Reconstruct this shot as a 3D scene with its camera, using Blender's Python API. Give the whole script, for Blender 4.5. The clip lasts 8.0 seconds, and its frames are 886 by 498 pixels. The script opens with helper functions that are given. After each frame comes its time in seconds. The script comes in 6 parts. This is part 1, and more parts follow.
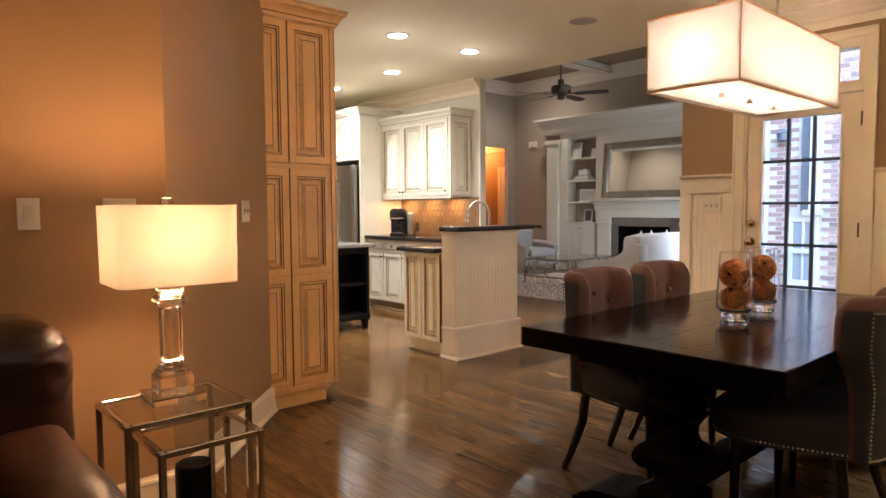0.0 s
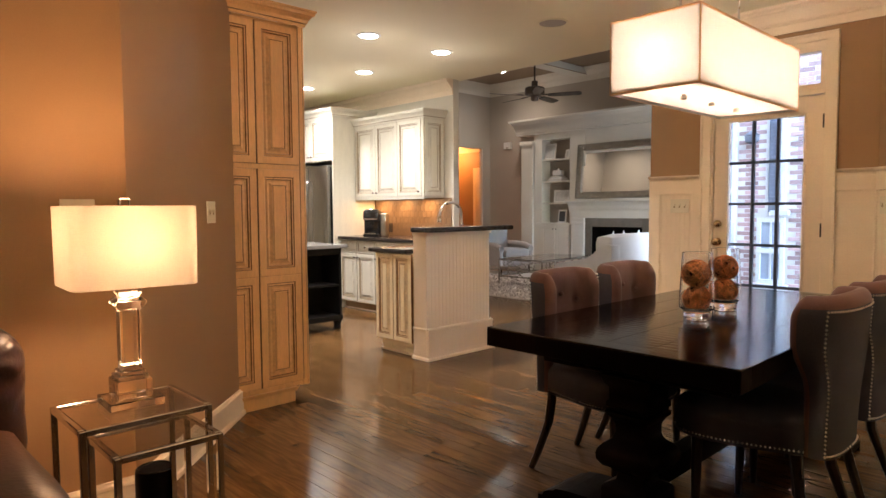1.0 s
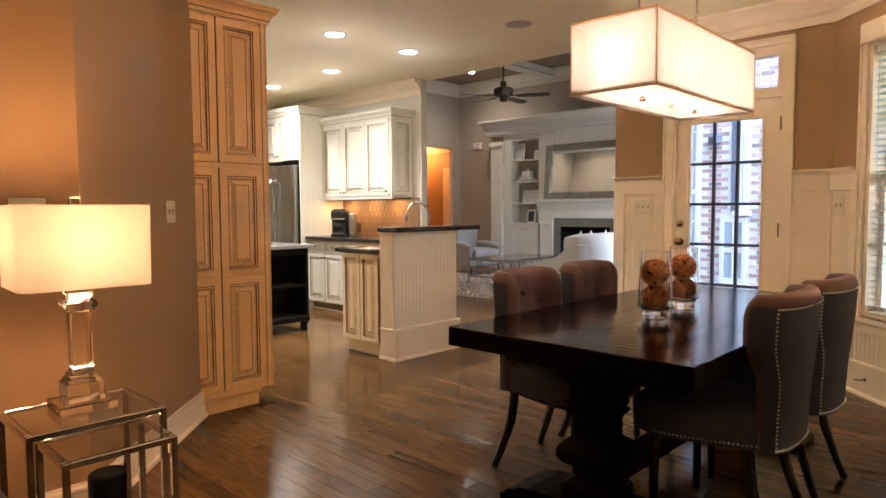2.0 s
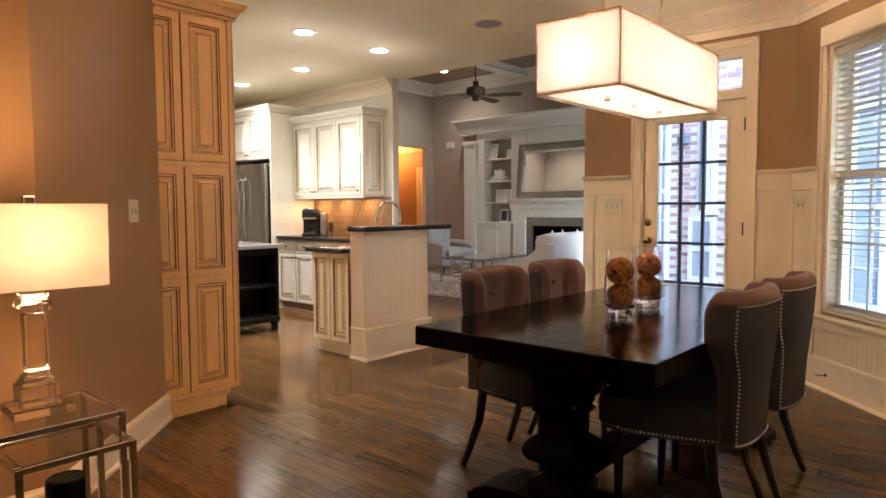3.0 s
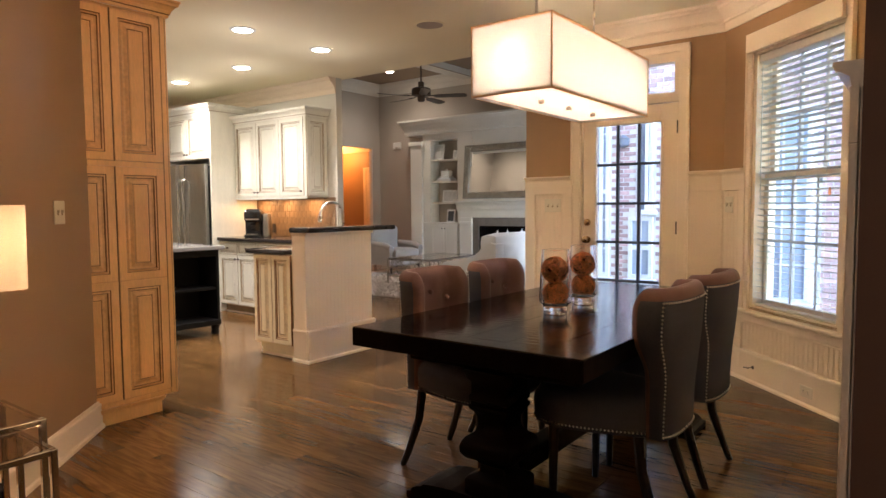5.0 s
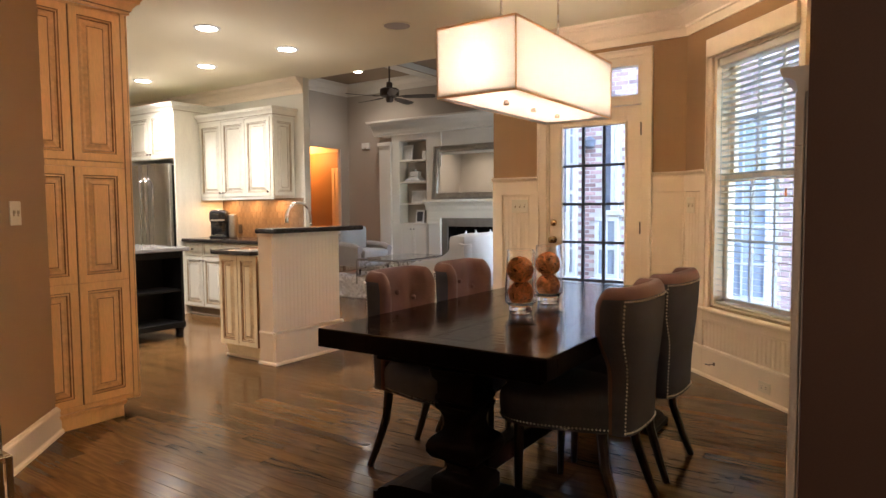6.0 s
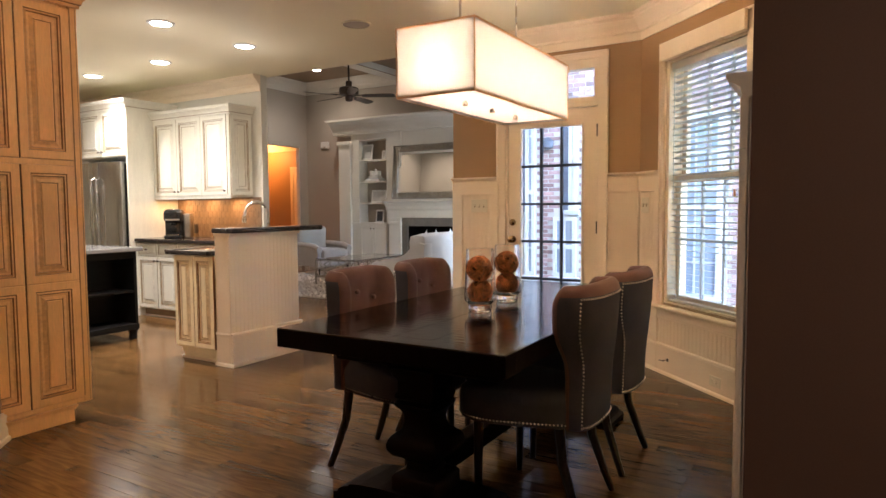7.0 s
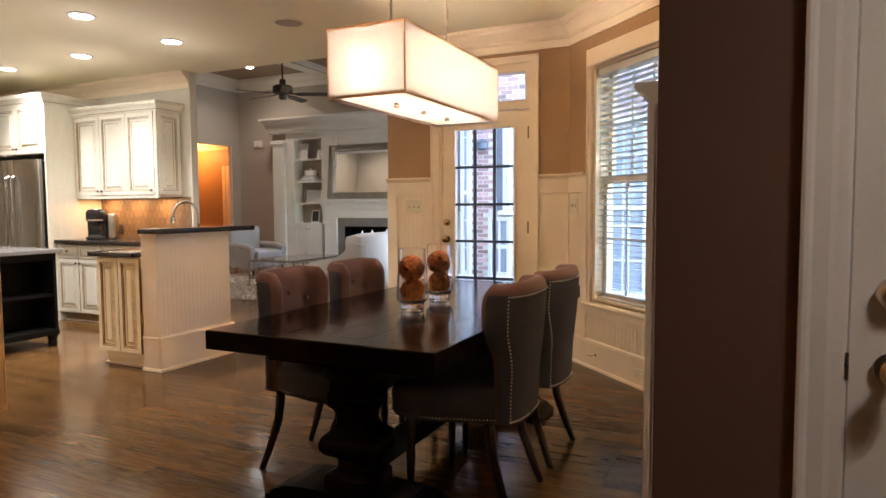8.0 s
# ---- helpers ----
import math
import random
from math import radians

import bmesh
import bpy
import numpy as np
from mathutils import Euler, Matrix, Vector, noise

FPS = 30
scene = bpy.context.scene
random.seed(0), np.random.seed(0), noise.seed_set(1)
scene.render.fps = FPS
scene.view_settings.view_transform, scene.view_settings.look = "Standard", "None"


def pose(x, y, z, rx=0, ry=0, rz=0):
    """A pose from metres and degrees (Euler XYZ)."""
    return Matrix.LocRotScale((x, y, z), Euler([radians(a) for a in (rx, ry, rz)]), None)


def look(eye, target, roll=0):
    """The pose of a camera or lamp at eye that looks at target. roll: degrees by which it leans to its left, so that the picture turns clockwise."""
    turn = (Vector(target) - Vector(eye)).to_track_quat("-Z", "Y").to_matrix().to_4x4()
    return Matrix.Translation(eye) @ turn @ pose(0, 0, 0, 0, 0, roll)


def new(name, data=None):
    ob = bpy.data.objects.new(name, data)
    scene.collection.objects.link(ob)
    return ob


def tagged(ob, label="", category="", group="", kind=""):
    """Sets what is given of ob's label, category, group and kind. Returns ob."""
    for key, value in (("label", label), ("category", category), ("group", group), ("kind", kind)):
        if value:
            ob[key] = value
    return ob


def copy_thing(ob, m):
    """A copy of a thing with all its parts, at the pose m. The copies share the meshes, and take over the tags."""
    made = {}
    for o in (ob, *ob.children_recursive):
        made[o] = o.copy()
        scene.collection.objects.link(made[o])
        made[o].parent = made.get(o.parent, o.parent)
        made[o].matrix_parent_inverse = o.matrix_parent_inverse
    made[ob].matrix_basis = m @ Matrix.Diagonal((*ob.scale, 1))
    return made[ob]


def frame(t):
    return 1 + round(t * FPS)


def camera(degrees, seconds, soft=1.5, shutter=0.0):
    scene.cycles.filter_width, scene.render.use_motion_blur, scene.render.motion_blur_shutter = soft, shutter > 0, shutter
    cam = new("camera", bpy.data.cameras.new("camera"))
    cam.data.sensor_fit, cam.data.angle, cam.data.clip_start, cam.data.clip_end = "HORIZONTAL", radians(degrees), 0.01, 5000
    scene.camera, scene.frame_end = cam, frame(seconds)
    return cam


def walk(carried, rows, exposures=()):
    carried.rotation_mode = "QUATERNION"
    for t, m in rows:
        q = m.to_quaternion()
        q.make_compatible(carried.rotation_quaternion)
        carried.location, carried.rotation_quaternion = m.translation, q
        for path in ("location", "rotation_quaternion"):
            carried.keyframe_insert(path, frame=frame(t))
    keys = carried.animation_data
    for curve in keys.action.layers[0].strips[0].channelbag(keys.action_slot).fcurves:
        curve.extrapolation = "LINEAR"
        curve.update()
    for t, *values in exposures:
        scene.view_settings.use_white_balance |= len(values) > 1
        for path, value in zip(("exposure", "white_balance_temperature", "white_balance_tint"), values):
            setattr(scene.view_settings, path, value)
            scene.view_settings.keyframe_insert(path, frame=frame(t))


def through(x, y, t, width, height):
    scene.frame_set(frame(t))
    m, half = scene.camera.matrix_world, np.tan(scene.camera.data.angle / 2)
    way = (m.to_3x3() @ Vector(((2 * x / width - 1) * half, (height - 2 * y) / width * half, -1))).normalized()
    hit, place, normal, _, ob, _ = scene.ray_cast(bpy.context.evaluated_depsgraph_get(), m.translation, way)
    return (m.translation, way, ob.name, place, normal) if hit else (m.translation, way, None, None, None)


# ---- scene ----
cam = camera(69.06, 8.0)
PATH = [
    (0.0, pose(0.189, 0.180, 1.247, 86.40, 0.36, -41.82)),
    (0.5, pose(0.208, 0.163, 1.247, 86.46, 0.35, -42.83)),
    (1.0, pose(0.228, 0.146, 1.247, 86.45, 0.37, -43.80)),
    (1.5, pose(0.245, 0.130, 1.246, 86.46, 0.34, -44.99)),
    (3.0, pose(0.286, 0.093, 1.244, 86.37, 0.31, -48.52)),
    (3.5, pose(0.296, 0.081, 1.244, 86.36, 0.34, -49.29)),
    (4.0, pose(0.303, 0.068, 1.245, 86.37, 0.36, -50.33)),
    (4.5, pose(0.308, 0.055, 1.244, 86.37, 0.41, -51.62)),
    (6.0, pose(0.311, 0.021, 1.244, 86.41, 0.47, -55.67)),
    (6.5, pose(0.306, 0.016, 1.244, 86.40, 0.44, -57.07)),
    (7.0, pose(0.298, 0.010, 1.243, 86.36, 0.39, -59.20)),
    (7.5, pose(0.288, -0.006, 1.242, 86.30, 0.36, -61.67)),
    (8.0, pose(0.277, -0.034, 1.244, 86.34, 0.33, -64.70)),
]
walk(cam, PATH)

# ---- world, daylight and exposure ----
scene.view_settings.exposure = 3.52
world = bpy.data.worlds.new("world")
scene.world = world
world.use_nodes = True
wn = world.node_tree
sky = wn.nodes.new("ShaderNodeTexSky")
sky.sky_type = "NISHITA"
sky.sun_disc = False
sky.sun_elevation = radians(35)
sky.sun_rotation = radians(-125)
sky.air_density = 1.0
sky.dust_density = 0.2
sky.ozone_density = 2.6
wn.links.new(sky.outputs[0], wn.nodes["Background"].inputs[0])
wn.nodes["Background"].inputs[1].default_value = 0.20


def lamp(name, kind, m, power, color, **kw):
    data = bpy.data.lights.new(name, kind)
    data.energy = power
    data.color = color
    if "size" in kw:
        data.shadow_soft_size = kw["size"]
    if kind == "AREA":
        data.shape = kw.get("shape", "RECTANGLE")
        data.size = kw["sx"]
        data.size_y = kw.get("sy", kw["sx"])
        data.spread = radians(kw.get("spread", 180))
    if kind == "SPOT":
        data.spot_size = radians(kw["cone"])
        data.spot_blend = kw.get("blend", 0.5)
    if kind == "SUN":
        data.angle = radians(kw["angle"])
    ob = new(name, data)
    ob.matrix_world = m
    return ob


CAN = (1.0, 0.935, 0.945)
lamp("sun", "SUN", look((-14, -12, 17), (6, 2, 0)), 0.08, (0.72, 0.85, 1.0), angle=15)
# pendant bulbs, table lamp bulb
for bx in (2.80, 3.015, 3.23, 3.445, 3.66):
    lamp("pendant_bulb", "POINT", pose(bx, 1.4665, 1.865), 2.30, (1.0, 0.81, 0.67), size=0.03)
lamp("table_lamp_bulb", "POINT", pose(0.945, 2.42, 1.165), 2.55, (1.0, 0.545, 0.295), size=0.09)
# recessed downlights; the last is unseen, added behind the pantry to brighten the peninsula
CANS = [(3.66, 4.63), (4.52, 4.63), (4.52, 5.84), (4.55, 7.06), (2.78, 5.84)]
for cx, cy in CANS:
    lamp("downlight_and_fill_lamp", "SPOT", pose(cx, cy, 2.70), 15.5, CAN, size=0.06, cone=118, blend=1.0)
    # extra bare lamp hung under each can, added to brighten the ceiling
    lamp("ceiling_fill", "POINT", pose(cx, cy, 2.30), 0.30, CAN, size=0.10)
# first is the visible can; the other two are unseen, added to brighten walls
LIVING_CANS_AND_FILL = [(10.0, 8.65, 6.2), (6.7, 8.95, 10.5), (7.3, 5.3, 5.6)]
for cx, cy, watts in LIVING_CANS_AND_FILL:
    lamp("downlight_and_fill_lamp", "SPOT", pose(cx, cy, 3.90), watts, (1.0, 0.86, 0.74), size=0.06, cone=150, blend=1.0)
# under-cabinet strip lights
for uy in (5.85, 6.3, 6.72):
    lamp("under_cabinet_lamp", "AREA", pose(5.36, uy, 1.365), 0.27, (1.0, 0.56, 0.25), sx=0.10, sy=0.12)
# hall lamp
lamp("hall_lamp", "POINT", pose(10.75, 11.2, 2.50), 6.2, (1.0, 0.43, 0.13), size=0.1)
# sky light standing in the openings
for wx in (8.85, 10.25):
    lamp("living_daylight", "AREA", look((wx, 4.075, 1.40), (wx, 7.0, 1.0)), 1.05, (0.84, 0.92, 1.0), sx=0.86, sy=1.72)
# unseen fill lamp, added to brighten the near wall and panel door
lamp("entry_fill_lamp", "SPOT", pose(0.95, -0.90, 2.70), 5.4, (1.0, 0.80, 0.73), size=0.25, cone=126, blend=0.8)

# ---- materials ----


def material(name, color, rough=0.5, metal=0.0, var=0.12, scale=6.0, fine=60.0, bump=0.05, spec=0.5, coat=0.0, sheen=0.0, stretch=(1, 1, 1), random_tone=0.0, island=False, dist=0.01):
    """A surface with large and fine variation of tone and roughness, and fine relief."""
    mat = bpy.data.materials.new(name)
    mat.use_nodes = True
    nt = mat.node_tree
    n, l = nt.nodes, nt.links
    b = n["Principled BSDF"]
    tc = n.new("ShaderNodeTexCoord")
    mp = n.new("ShaderNodeMapping")
    mp.inputs["Scale"].default_value = stretch
    l.new(tc.outputs["Object"], mp.inputs[0])
    big = n.new("ShaderNodeTexNoise")
    big.inputs["Scale"].default_value = scale
    big.inputs["Detail"].default_value = 4
    small = n.new("ShaderNodeTexNoise")
    small.inputs["Scale"].default_value = fine
    small.inputs["Detail"].default_value = 3
    l.new(mp.outputs[0], big.inputs["Vector"])
    l.new(mp.outputs[0], small.inputs["Vector"])
    mix = n.new("ShaderNodeMath")
    mix.operation = "MULTIPLY_ADD"
    mix.inputs[1].default_value = 0.5
    l.new(small.outputs[0], mix.inputs[0])
    half = n.new("ShaderNodeMath")
    half.operation = "MULTIPLY"
    half.inputs[1].default_value = 0.5
    l.new(big.outputs[0], half.inputs[0])
    l.new(half.outputs[0], mix.inputs[2])
    ramp = n.new("ShaderNodeMapRange")
    ramp.inputs[1].default_value, ramp.inputs[2].default_value = 0.3, 0.7
    ramp.inputs[3].default_value, ramp.inputs[4].default_value = 1 - var, 1 + var
    l.new(mix.outputs[0], ramp.inputs[0])
    fac = ramp.outputs[0]
    if random_tone:
        rnd = n.new("ShaderNodeNewGeometry") if island else n.new("ShaderNodeObjectInfo")
        rr = n.new("ShaderNodeMapRange")
        rr.inputs[3].default_value, rr.inputs[4].default_value = 1 - random_tone, 1 + random_tone
        l.new(rnd.outputs["Random Per Island" if island else "Random"], rr.inputs[0])
        mm = n.new("ShaderNodeMath")
        mm.operation = "MULTIPLY"
        l.new(fac, mm.inputs[0])
        l.new(rr.outputs[0], mm.inputs[1])
        fac = mm.outputs[0]
    vm = n.new("ShaderNodeVectorMath")
    vm.operation = "SCALE"
    vm.inputs[0].default_value = color
    l.new(fac, vm.inputs["Scale"])
    l.new(vm.outputs[0], b.inputs["Base Color"])
    rmap = n.new("ShaderNodeMapRange")
    rmap.inputs[3].default_value, rmap.inputs[4].default_value = max(0.02, rough * 0.85), min(1, rough * 1.15)
    l.new(big.outputs[0], rmap.inputs[0])
    l.new(rmap.outputs[0], b.inputs["Roughness"])
    b.inputs["Metallic"].default_value = metal
    b.inputs["Specular IOR Level"].default_value = spec
    b.inputs["Coat Weight"].default_value = coat
    b.inputs["Coat Roughness"].default_value = 0.12
    b.inputs["Sheen Weight"].default_value = sheen
    b.inputs["Sheen Roughness"].default_value = 0.4
    if bump:
        bp = n.new("ShaderNodeBump")
        bp.inputs["Strength"].default_value = bump
        bp.inputs["Distance"].default_value = dist
        l.new(mix.outputs[0], bp.inputs["Height"])
        l.new(bp.outputs[0], b.inputs["Normal"])
    return mat


def wood_material(name, dark, light, rough, grain=(1, 14, 14), scale=7.0, random_tone=0.25, island=False, bump=0.15, coat=0.3, dist=0.003, rvar=0.27):
    """Stained wood with long grain along the first axis of stretch."""
    mat = bpy.data.materials.new(name)
    mat.use_nodes = True
    nt = mat.node_tree
    n, l = nt.nodes, nt.links
    b = n["Principled BSDF"]
    tc = n.new("ShaderNodeTexCoord")
    geo = n.new("ShaderNodeNewGeometry")
    info = n.new("ShaderNodeObjectInfo")
    rnd = geo.outputs["Random Per Island"] if island else info.outputs["Random"]
    off = n.new("ShaderNodeVectorMath")
    off.operation = "SCALE"
    off.inputs[0].default_value = (37.0, 53.0, 11.0)
    l.new(rnd, off.inputs["Scale"])
    mp = n.new("ShaderNodeMapping")
    mp.inputs["Scale"].default_value = grain
    l.new(tc.outputs["Object"], mp.inputs[0])
    add = n.new("ShaderNodeVectorMath")
    l.new(mp.outputs[0], add.inputs[0])
    l.new(off.outputs[0], add.inputs[1])
    big = n.new("ShaderNodeTexNoise")
    big.inputs["Scale"].default_value = scale * 0.35
    big.inputs["Detail"].default_value = 5
    big.inputs["Distortion"].default_value = 1.2
    fine = n.new("ShaderNodeTexNoise")
    fine.inputs["Scale"].default_value = scale * 2.2
    fine.inputs["Detail"].default_value = 6
    l.new(add.outputs[0], big.inputs["Vector"])
    l.new(add.outputs[0], fine.inputs["Vector"])
    ma = n.new("ShaderNodeMath")
    ma.operation = "MULTIPLY_ADD"
    ma.inputs[1].default_value = 0.55
    l.new(fine.outputs[0], ma.inputs[0])
    mb = n.new("ShaderNodeMath")
    mb.operation = "MULTIPLY"
    mb.inputs[1].default_value = 0.45
    l.new(big.outputs[0], mb.inputs[0])
    l.new(mb.outputs[0], ma.inputs[2])
    cr = n.new("ShaderNodeValToRGB")
    cr.color_ramp.elements[0].position, cr.color_ramp.elements[1].position = 0.36, 0.66
    cr.color_ramp.elements[0].color = (*dark, 1)
    cr.color_ramp.elements[1].color = (*light, 1)
    l.new(ma.outputs[0], cr.inputs[0])
    tone = n.new("ShaderNodeMapRange")
    tone.inputs[3].default_value, tone.inputs[4].default_value = 1 - random_tone, 1 + random_tone
    l.new(rnd, tone.inputs[0])
    sc = n.new("ShaderNodeVectorMath")
    sc.operation = "SCALE"
    l.new(cr.outputs[0], sc.inputs[0])
    l.new(tone.outputs[0], sc.inputs["Scale"])
    l.new(sc.outputs[0], b.inputs["Base Color"])
    rm = n.new("ShaderNodeMapRange")
    rm.inputs[3].default_value, rm.inputs[4].default_value = rough * (1 - rvar), rough * (1 + rvar)
    l.new(big.outputs[0], rm.inputs[0])
    l.new(rm.outputs[0], b.inputs["Roughness"])
    b.inputs["Coat Weight"].default_value = coat
    b.inputs["Coat Roughness"].default_value = 0.16
    bp = n.new("ShaderNodeBump")
    bp.inputs["Strength"].default_value = bump
    bp.inputs["Distance"].default_value = dist
    l.new(ma.outputs[0], bp.inputs["Height"])
    l.new(bp.outputs[0], b.inputs["Normal"])
    return mat


def oak_material(name, island):
    """Dark stained flat-sawn oak: cathedral rings, open pores and a worn satin finish, each board its own cut."""
    mat = bpy.data.materials.new(name)
    mat.use_nodes = True
    nt = mat.node_tree
    n, l = nt.nodes, nt.links
    b = n["Principled BSDF"]

    def node(kind, **kw):
        q = n.new(kind)
        for k, v in kw.items():
            q.inputs[k].default_value = v
        return q

    def mapped(src, lo, hi, a, c):
        q = n.new("ShaderNodeMapRange")
        for k, v in zip((1, 2, 3, 4), (lo, hi, a, c)):
            q.inputs[k].default_value = v
        l.new(src, q.inputs[0])
        return q.outputs[0]

    def times(p, q, op="MULTIPLY"):
        m = n.new("ShaderNodeMath")
        m.operation = op
        l.new(p, m.inputs[0])
        l.new(q, m.inputs[1])
        return m.outputs[0]

    tc = n.new("ShaderNodeTexCoord")
    if island:
        rnd = n.new("ShaderNodeNewGeometry").outputs["Random Per Island"]
    else:
        rnd = n.new("ShaderNodeObjectInfo").outputs["Random"]
    off = n.new("ShaderNodeVectorMath")
    off.operation = "SCALE"
    off.inputs[0].default_value = (7.3, 53.0, 11.0)
    l.new(rnd, off.inputs["Scale"])
    add = n.new("ShaderNodeVectorMath")
    l.new(tc.outputs["Object"], add.inputs[0])
    l.new(off.outputs[0], add.inputs[1])

    def stretched(sx, sy):
        mp = n.new("ShaderNodeMapping")
        mp.inputs["Scale"].default_value = (sx, sy, 1.0)
        l.new(add.outputs[0], mp.inputs[0])
        return mp.outputs[0]

    swirl = node("ShaderNodeTexNoise", Scale=1.0, Detail=2.0)
    l.new(stretched(8.0, 0.9), swirl.inputs["Vector"])
    rings = n.new("ShaderNodeMath")
    rings.operation = "MULTIPLY"
    rings.inputs[1].default_value = 70.0
    l.new(swirl.outputs[0], rings.inputs[0])
    sn = n.new("ShaderNodeMath")
    sn.operation = "SINE"
    l.new(rings.outputs[0], sn.inputs[0])
    ring = mapped(sn.outputs[0], -1.0, 1.0, 0.0, 1.0)
    pore = node("ShaderNodeTexNoise", Scale=1.0, Detail=4.0, Roughness=0.65)
    l.new(stretched(330.0, 13.0), pore.inputs["Vector"])
    pores = mapped(pore.outputs[0], 0.40, 0.60, 0.0, 1.0)
    streak = node("ShaderNodeTexNoise", Scale=1.0, Detail=3.0)
    l.new(stretched(40.0, 1.6), streak.inputs["Vector"])
    streaks = mapped(streak.outputs[0], 0.30, 0.70, 0.0, 1.0)
    grain = times(mapped(ring, 0.0, 1.0, 0.70, 1.0), mapped(pores, 0.0, 1.0, 0.80, 1.0))
    grain = times(grain, mapped(streaks, 0.0, 1.0, 0.76, 1.06))
    cr = n.new("ShaderNodeValToRGB")
    cr.color_ramp.elements[0].position, cr.color_ramp.elements[1].position = 0.12, 0.95
    cr.color_ramp.elements[0].color = (0.028, 0.0125, 0.0050, 1)
    cr.color_ramp.elements[1].color = (0.158, 0.080, 0.028, 1)
    l.new(grain, cr.inputs[0])
    sc = n.new("ShaderNodeVectorMath")
    sc.operation = "SCALE"
    l.new(cr.outputs[0], sc.inputs[0])
    l.new(mapped(rnd, 0.0, 1.0, 0.70, 1.28), sc.inputs["Scale"])
    l.new(sc.outputs[0], b.inputs["Base Color"])
    wear = node("ShaderNodeTexNoise", Scale=2.3, Detail=5.0)
    l.new(tc.outputs["Object"], wear.inputs["Vector"])
    rough = times(mapped(wear.outputs[0], 0.3, 0.7, 0.11, 0.20), mapped(grain, 0.3, 0.9, 1.2, 0.95))
    l.new(rough, b.inputs["Roughness"])
    l.new(mapped(grain, 0.3, 0.9, 0.16, 0.28), b.inputs["Specular IOR Level"])
    b.inputs["Coat Weight"].default_value = 0.04
    b.inputs["Coat Roughness"].default_value = 0.10
    bp = n.new("ShaderNodeBump")
    bp.inputs["Strength"].default_value = 0.18
    bp.inputs["Distance"].default_value = 0.0010
    l.new(grain, bp.inputs["Height"])
    l.new(bp.outputs[0], b.inputs["Normal"])
    return mat


def glass_material(name, rough=0.0, color=(1, 1, 1), ior=1.45):
    mat = bpy.data.materials.new(name)
    mat.use_nodes = True
    b = mat.node_tree.nodes["Principled BSDF"]
    b.inputs["Base Color"].default_value = (*color, 1)
    b.inputs["Transmission Weight"].default_value = 1
    b.inputs["Roughness"].default_value = rough
    b.inputs["IOR"].default_value = ior
    return mat


def glow_material(name, color, strength):
    mat = bpy.data.materials.new(name)
    mat.use_nodes = True
    b = mat.node_tree.nodes["Principled BSDF"]
    b.inputs["Base Color"].default_value = (0.8, 0.8, 0.8, 1)
    b.inputs["Emission Color"].default_value = (*color, 1)
    b.inputs["Emission Strength"].default_value = strength
    return mat


def shade_material(name, color, through=0.6):
    """Woven lampshade cloth that lets the bulb's light through."""
    mat = bpy.data.materials.new(name)
    mat.use_nodes = True
    nt = mat.node_tree
    n, l = nt.nodes, nt.links
    n.remove(n["Principled BSDF"])
    tc = n.new("ShaderNodeTexCoord")
    weave = n.new("ShaderNodeTexNoise")
    weave.inputs["Scale"].default_value = 180
    l.new(tc.outputs["Object"], weave.inputs["Vector"])
    mr = n.new("ShaderNodeMapRange")
    mr.inputs[3].default_value, mr.inputs[4].default_value = 0.92, 1.06
    l.new(weave.outputs[0], mr.inputs[0])
    sc = n.new("ShaderNodeVectorMath")
    sc.operation = "SCALE"
    sc.inputs[0].default_value = color
    l.new(mr.outputs[0], sc.inputs["Scale"])
    d = n.new("ShaderNodeBsdfDiffuse")
    t = n.new("ShaderNodeBsdfTranslucent")
    l.new(sc.outputs[0], d.inputs[0])
    l.new(sc.outputs[0], t.inputs[0])
    m = n.new("ShaderNodeMixShader")
    m.inputs[0].default_value = through
    l.new(d.outputs[0], m.inputs[1])
    l.new(t.outputs[0], m.inputs[2])
    l.new(m.outputs[0], n["Material Output"].inputs[0])
    return mat


TAN = material("tan_wall_paint", (0.38, 0.222, 0.105), 0.5, var=0.05, scale=2, fine=220, bump=0.06, spec=0.35, dist=0.004)
BROWN = material("brown_wall_paint", (0.158, 0.088, 0.059), 0.6, var=0.06, scale=2, fine=220, bump=0.06, spec=0.12, dist=0.004)
KITCHEN_PAINT = material("cream_wall_paint", (0.63, 0.59, 0.49), 0.6, var=0.05, scale=2, fine=220, bump=0.06, dist=0.004)
GREIGE = material("greige_wall_paint", (0.42, 0.36, 0.295), 0.6, var=0.05, scale=2, fine=200, bump=0.05, dist=0.004)
CEIL = material("ceiling_paint", (0.88, 0.80, 0.57), 0.7, var=0.04, scale=1.5, fine=250, bump=0.08, dist=0.004)
TRIM = material("cream_trim_paint", (0.86, 0.72, 0.545), 0.35, var=0.05, scale=4, fine=90, bump=0.03, spec=0.5, dist=0.003)
WHITE_TRIM = material("white_trim_paint", (0.72, 0.67, 0.58), 0.38, var=0.04, scale=4, fine=90, bump=0.03, dist=0.003)
GLAZED = material("cream_glazed_cabinet", (0.90, 0.79, 0.55), 0.38, var=0.10, scale=5, fine=40, bump=0.04, stretch=(3, 3, 0.6), dist=0.003)
IVORY = material("ivory_glazed_cabinet", (0.77, 0.74, 0.625), 0.38, var=0.07, scale=5, fine=40, bump=0.04, stretch=(3, 3, 0.6), dist=0.003)
PANTRY = material("honey_glazed_cabinet", (0.80, 0.47, 0.19), 0.36, var=0.13, scale=4, fine=40, bump=0.05, stretch=(3, 3, 0.5), dist=0.003)
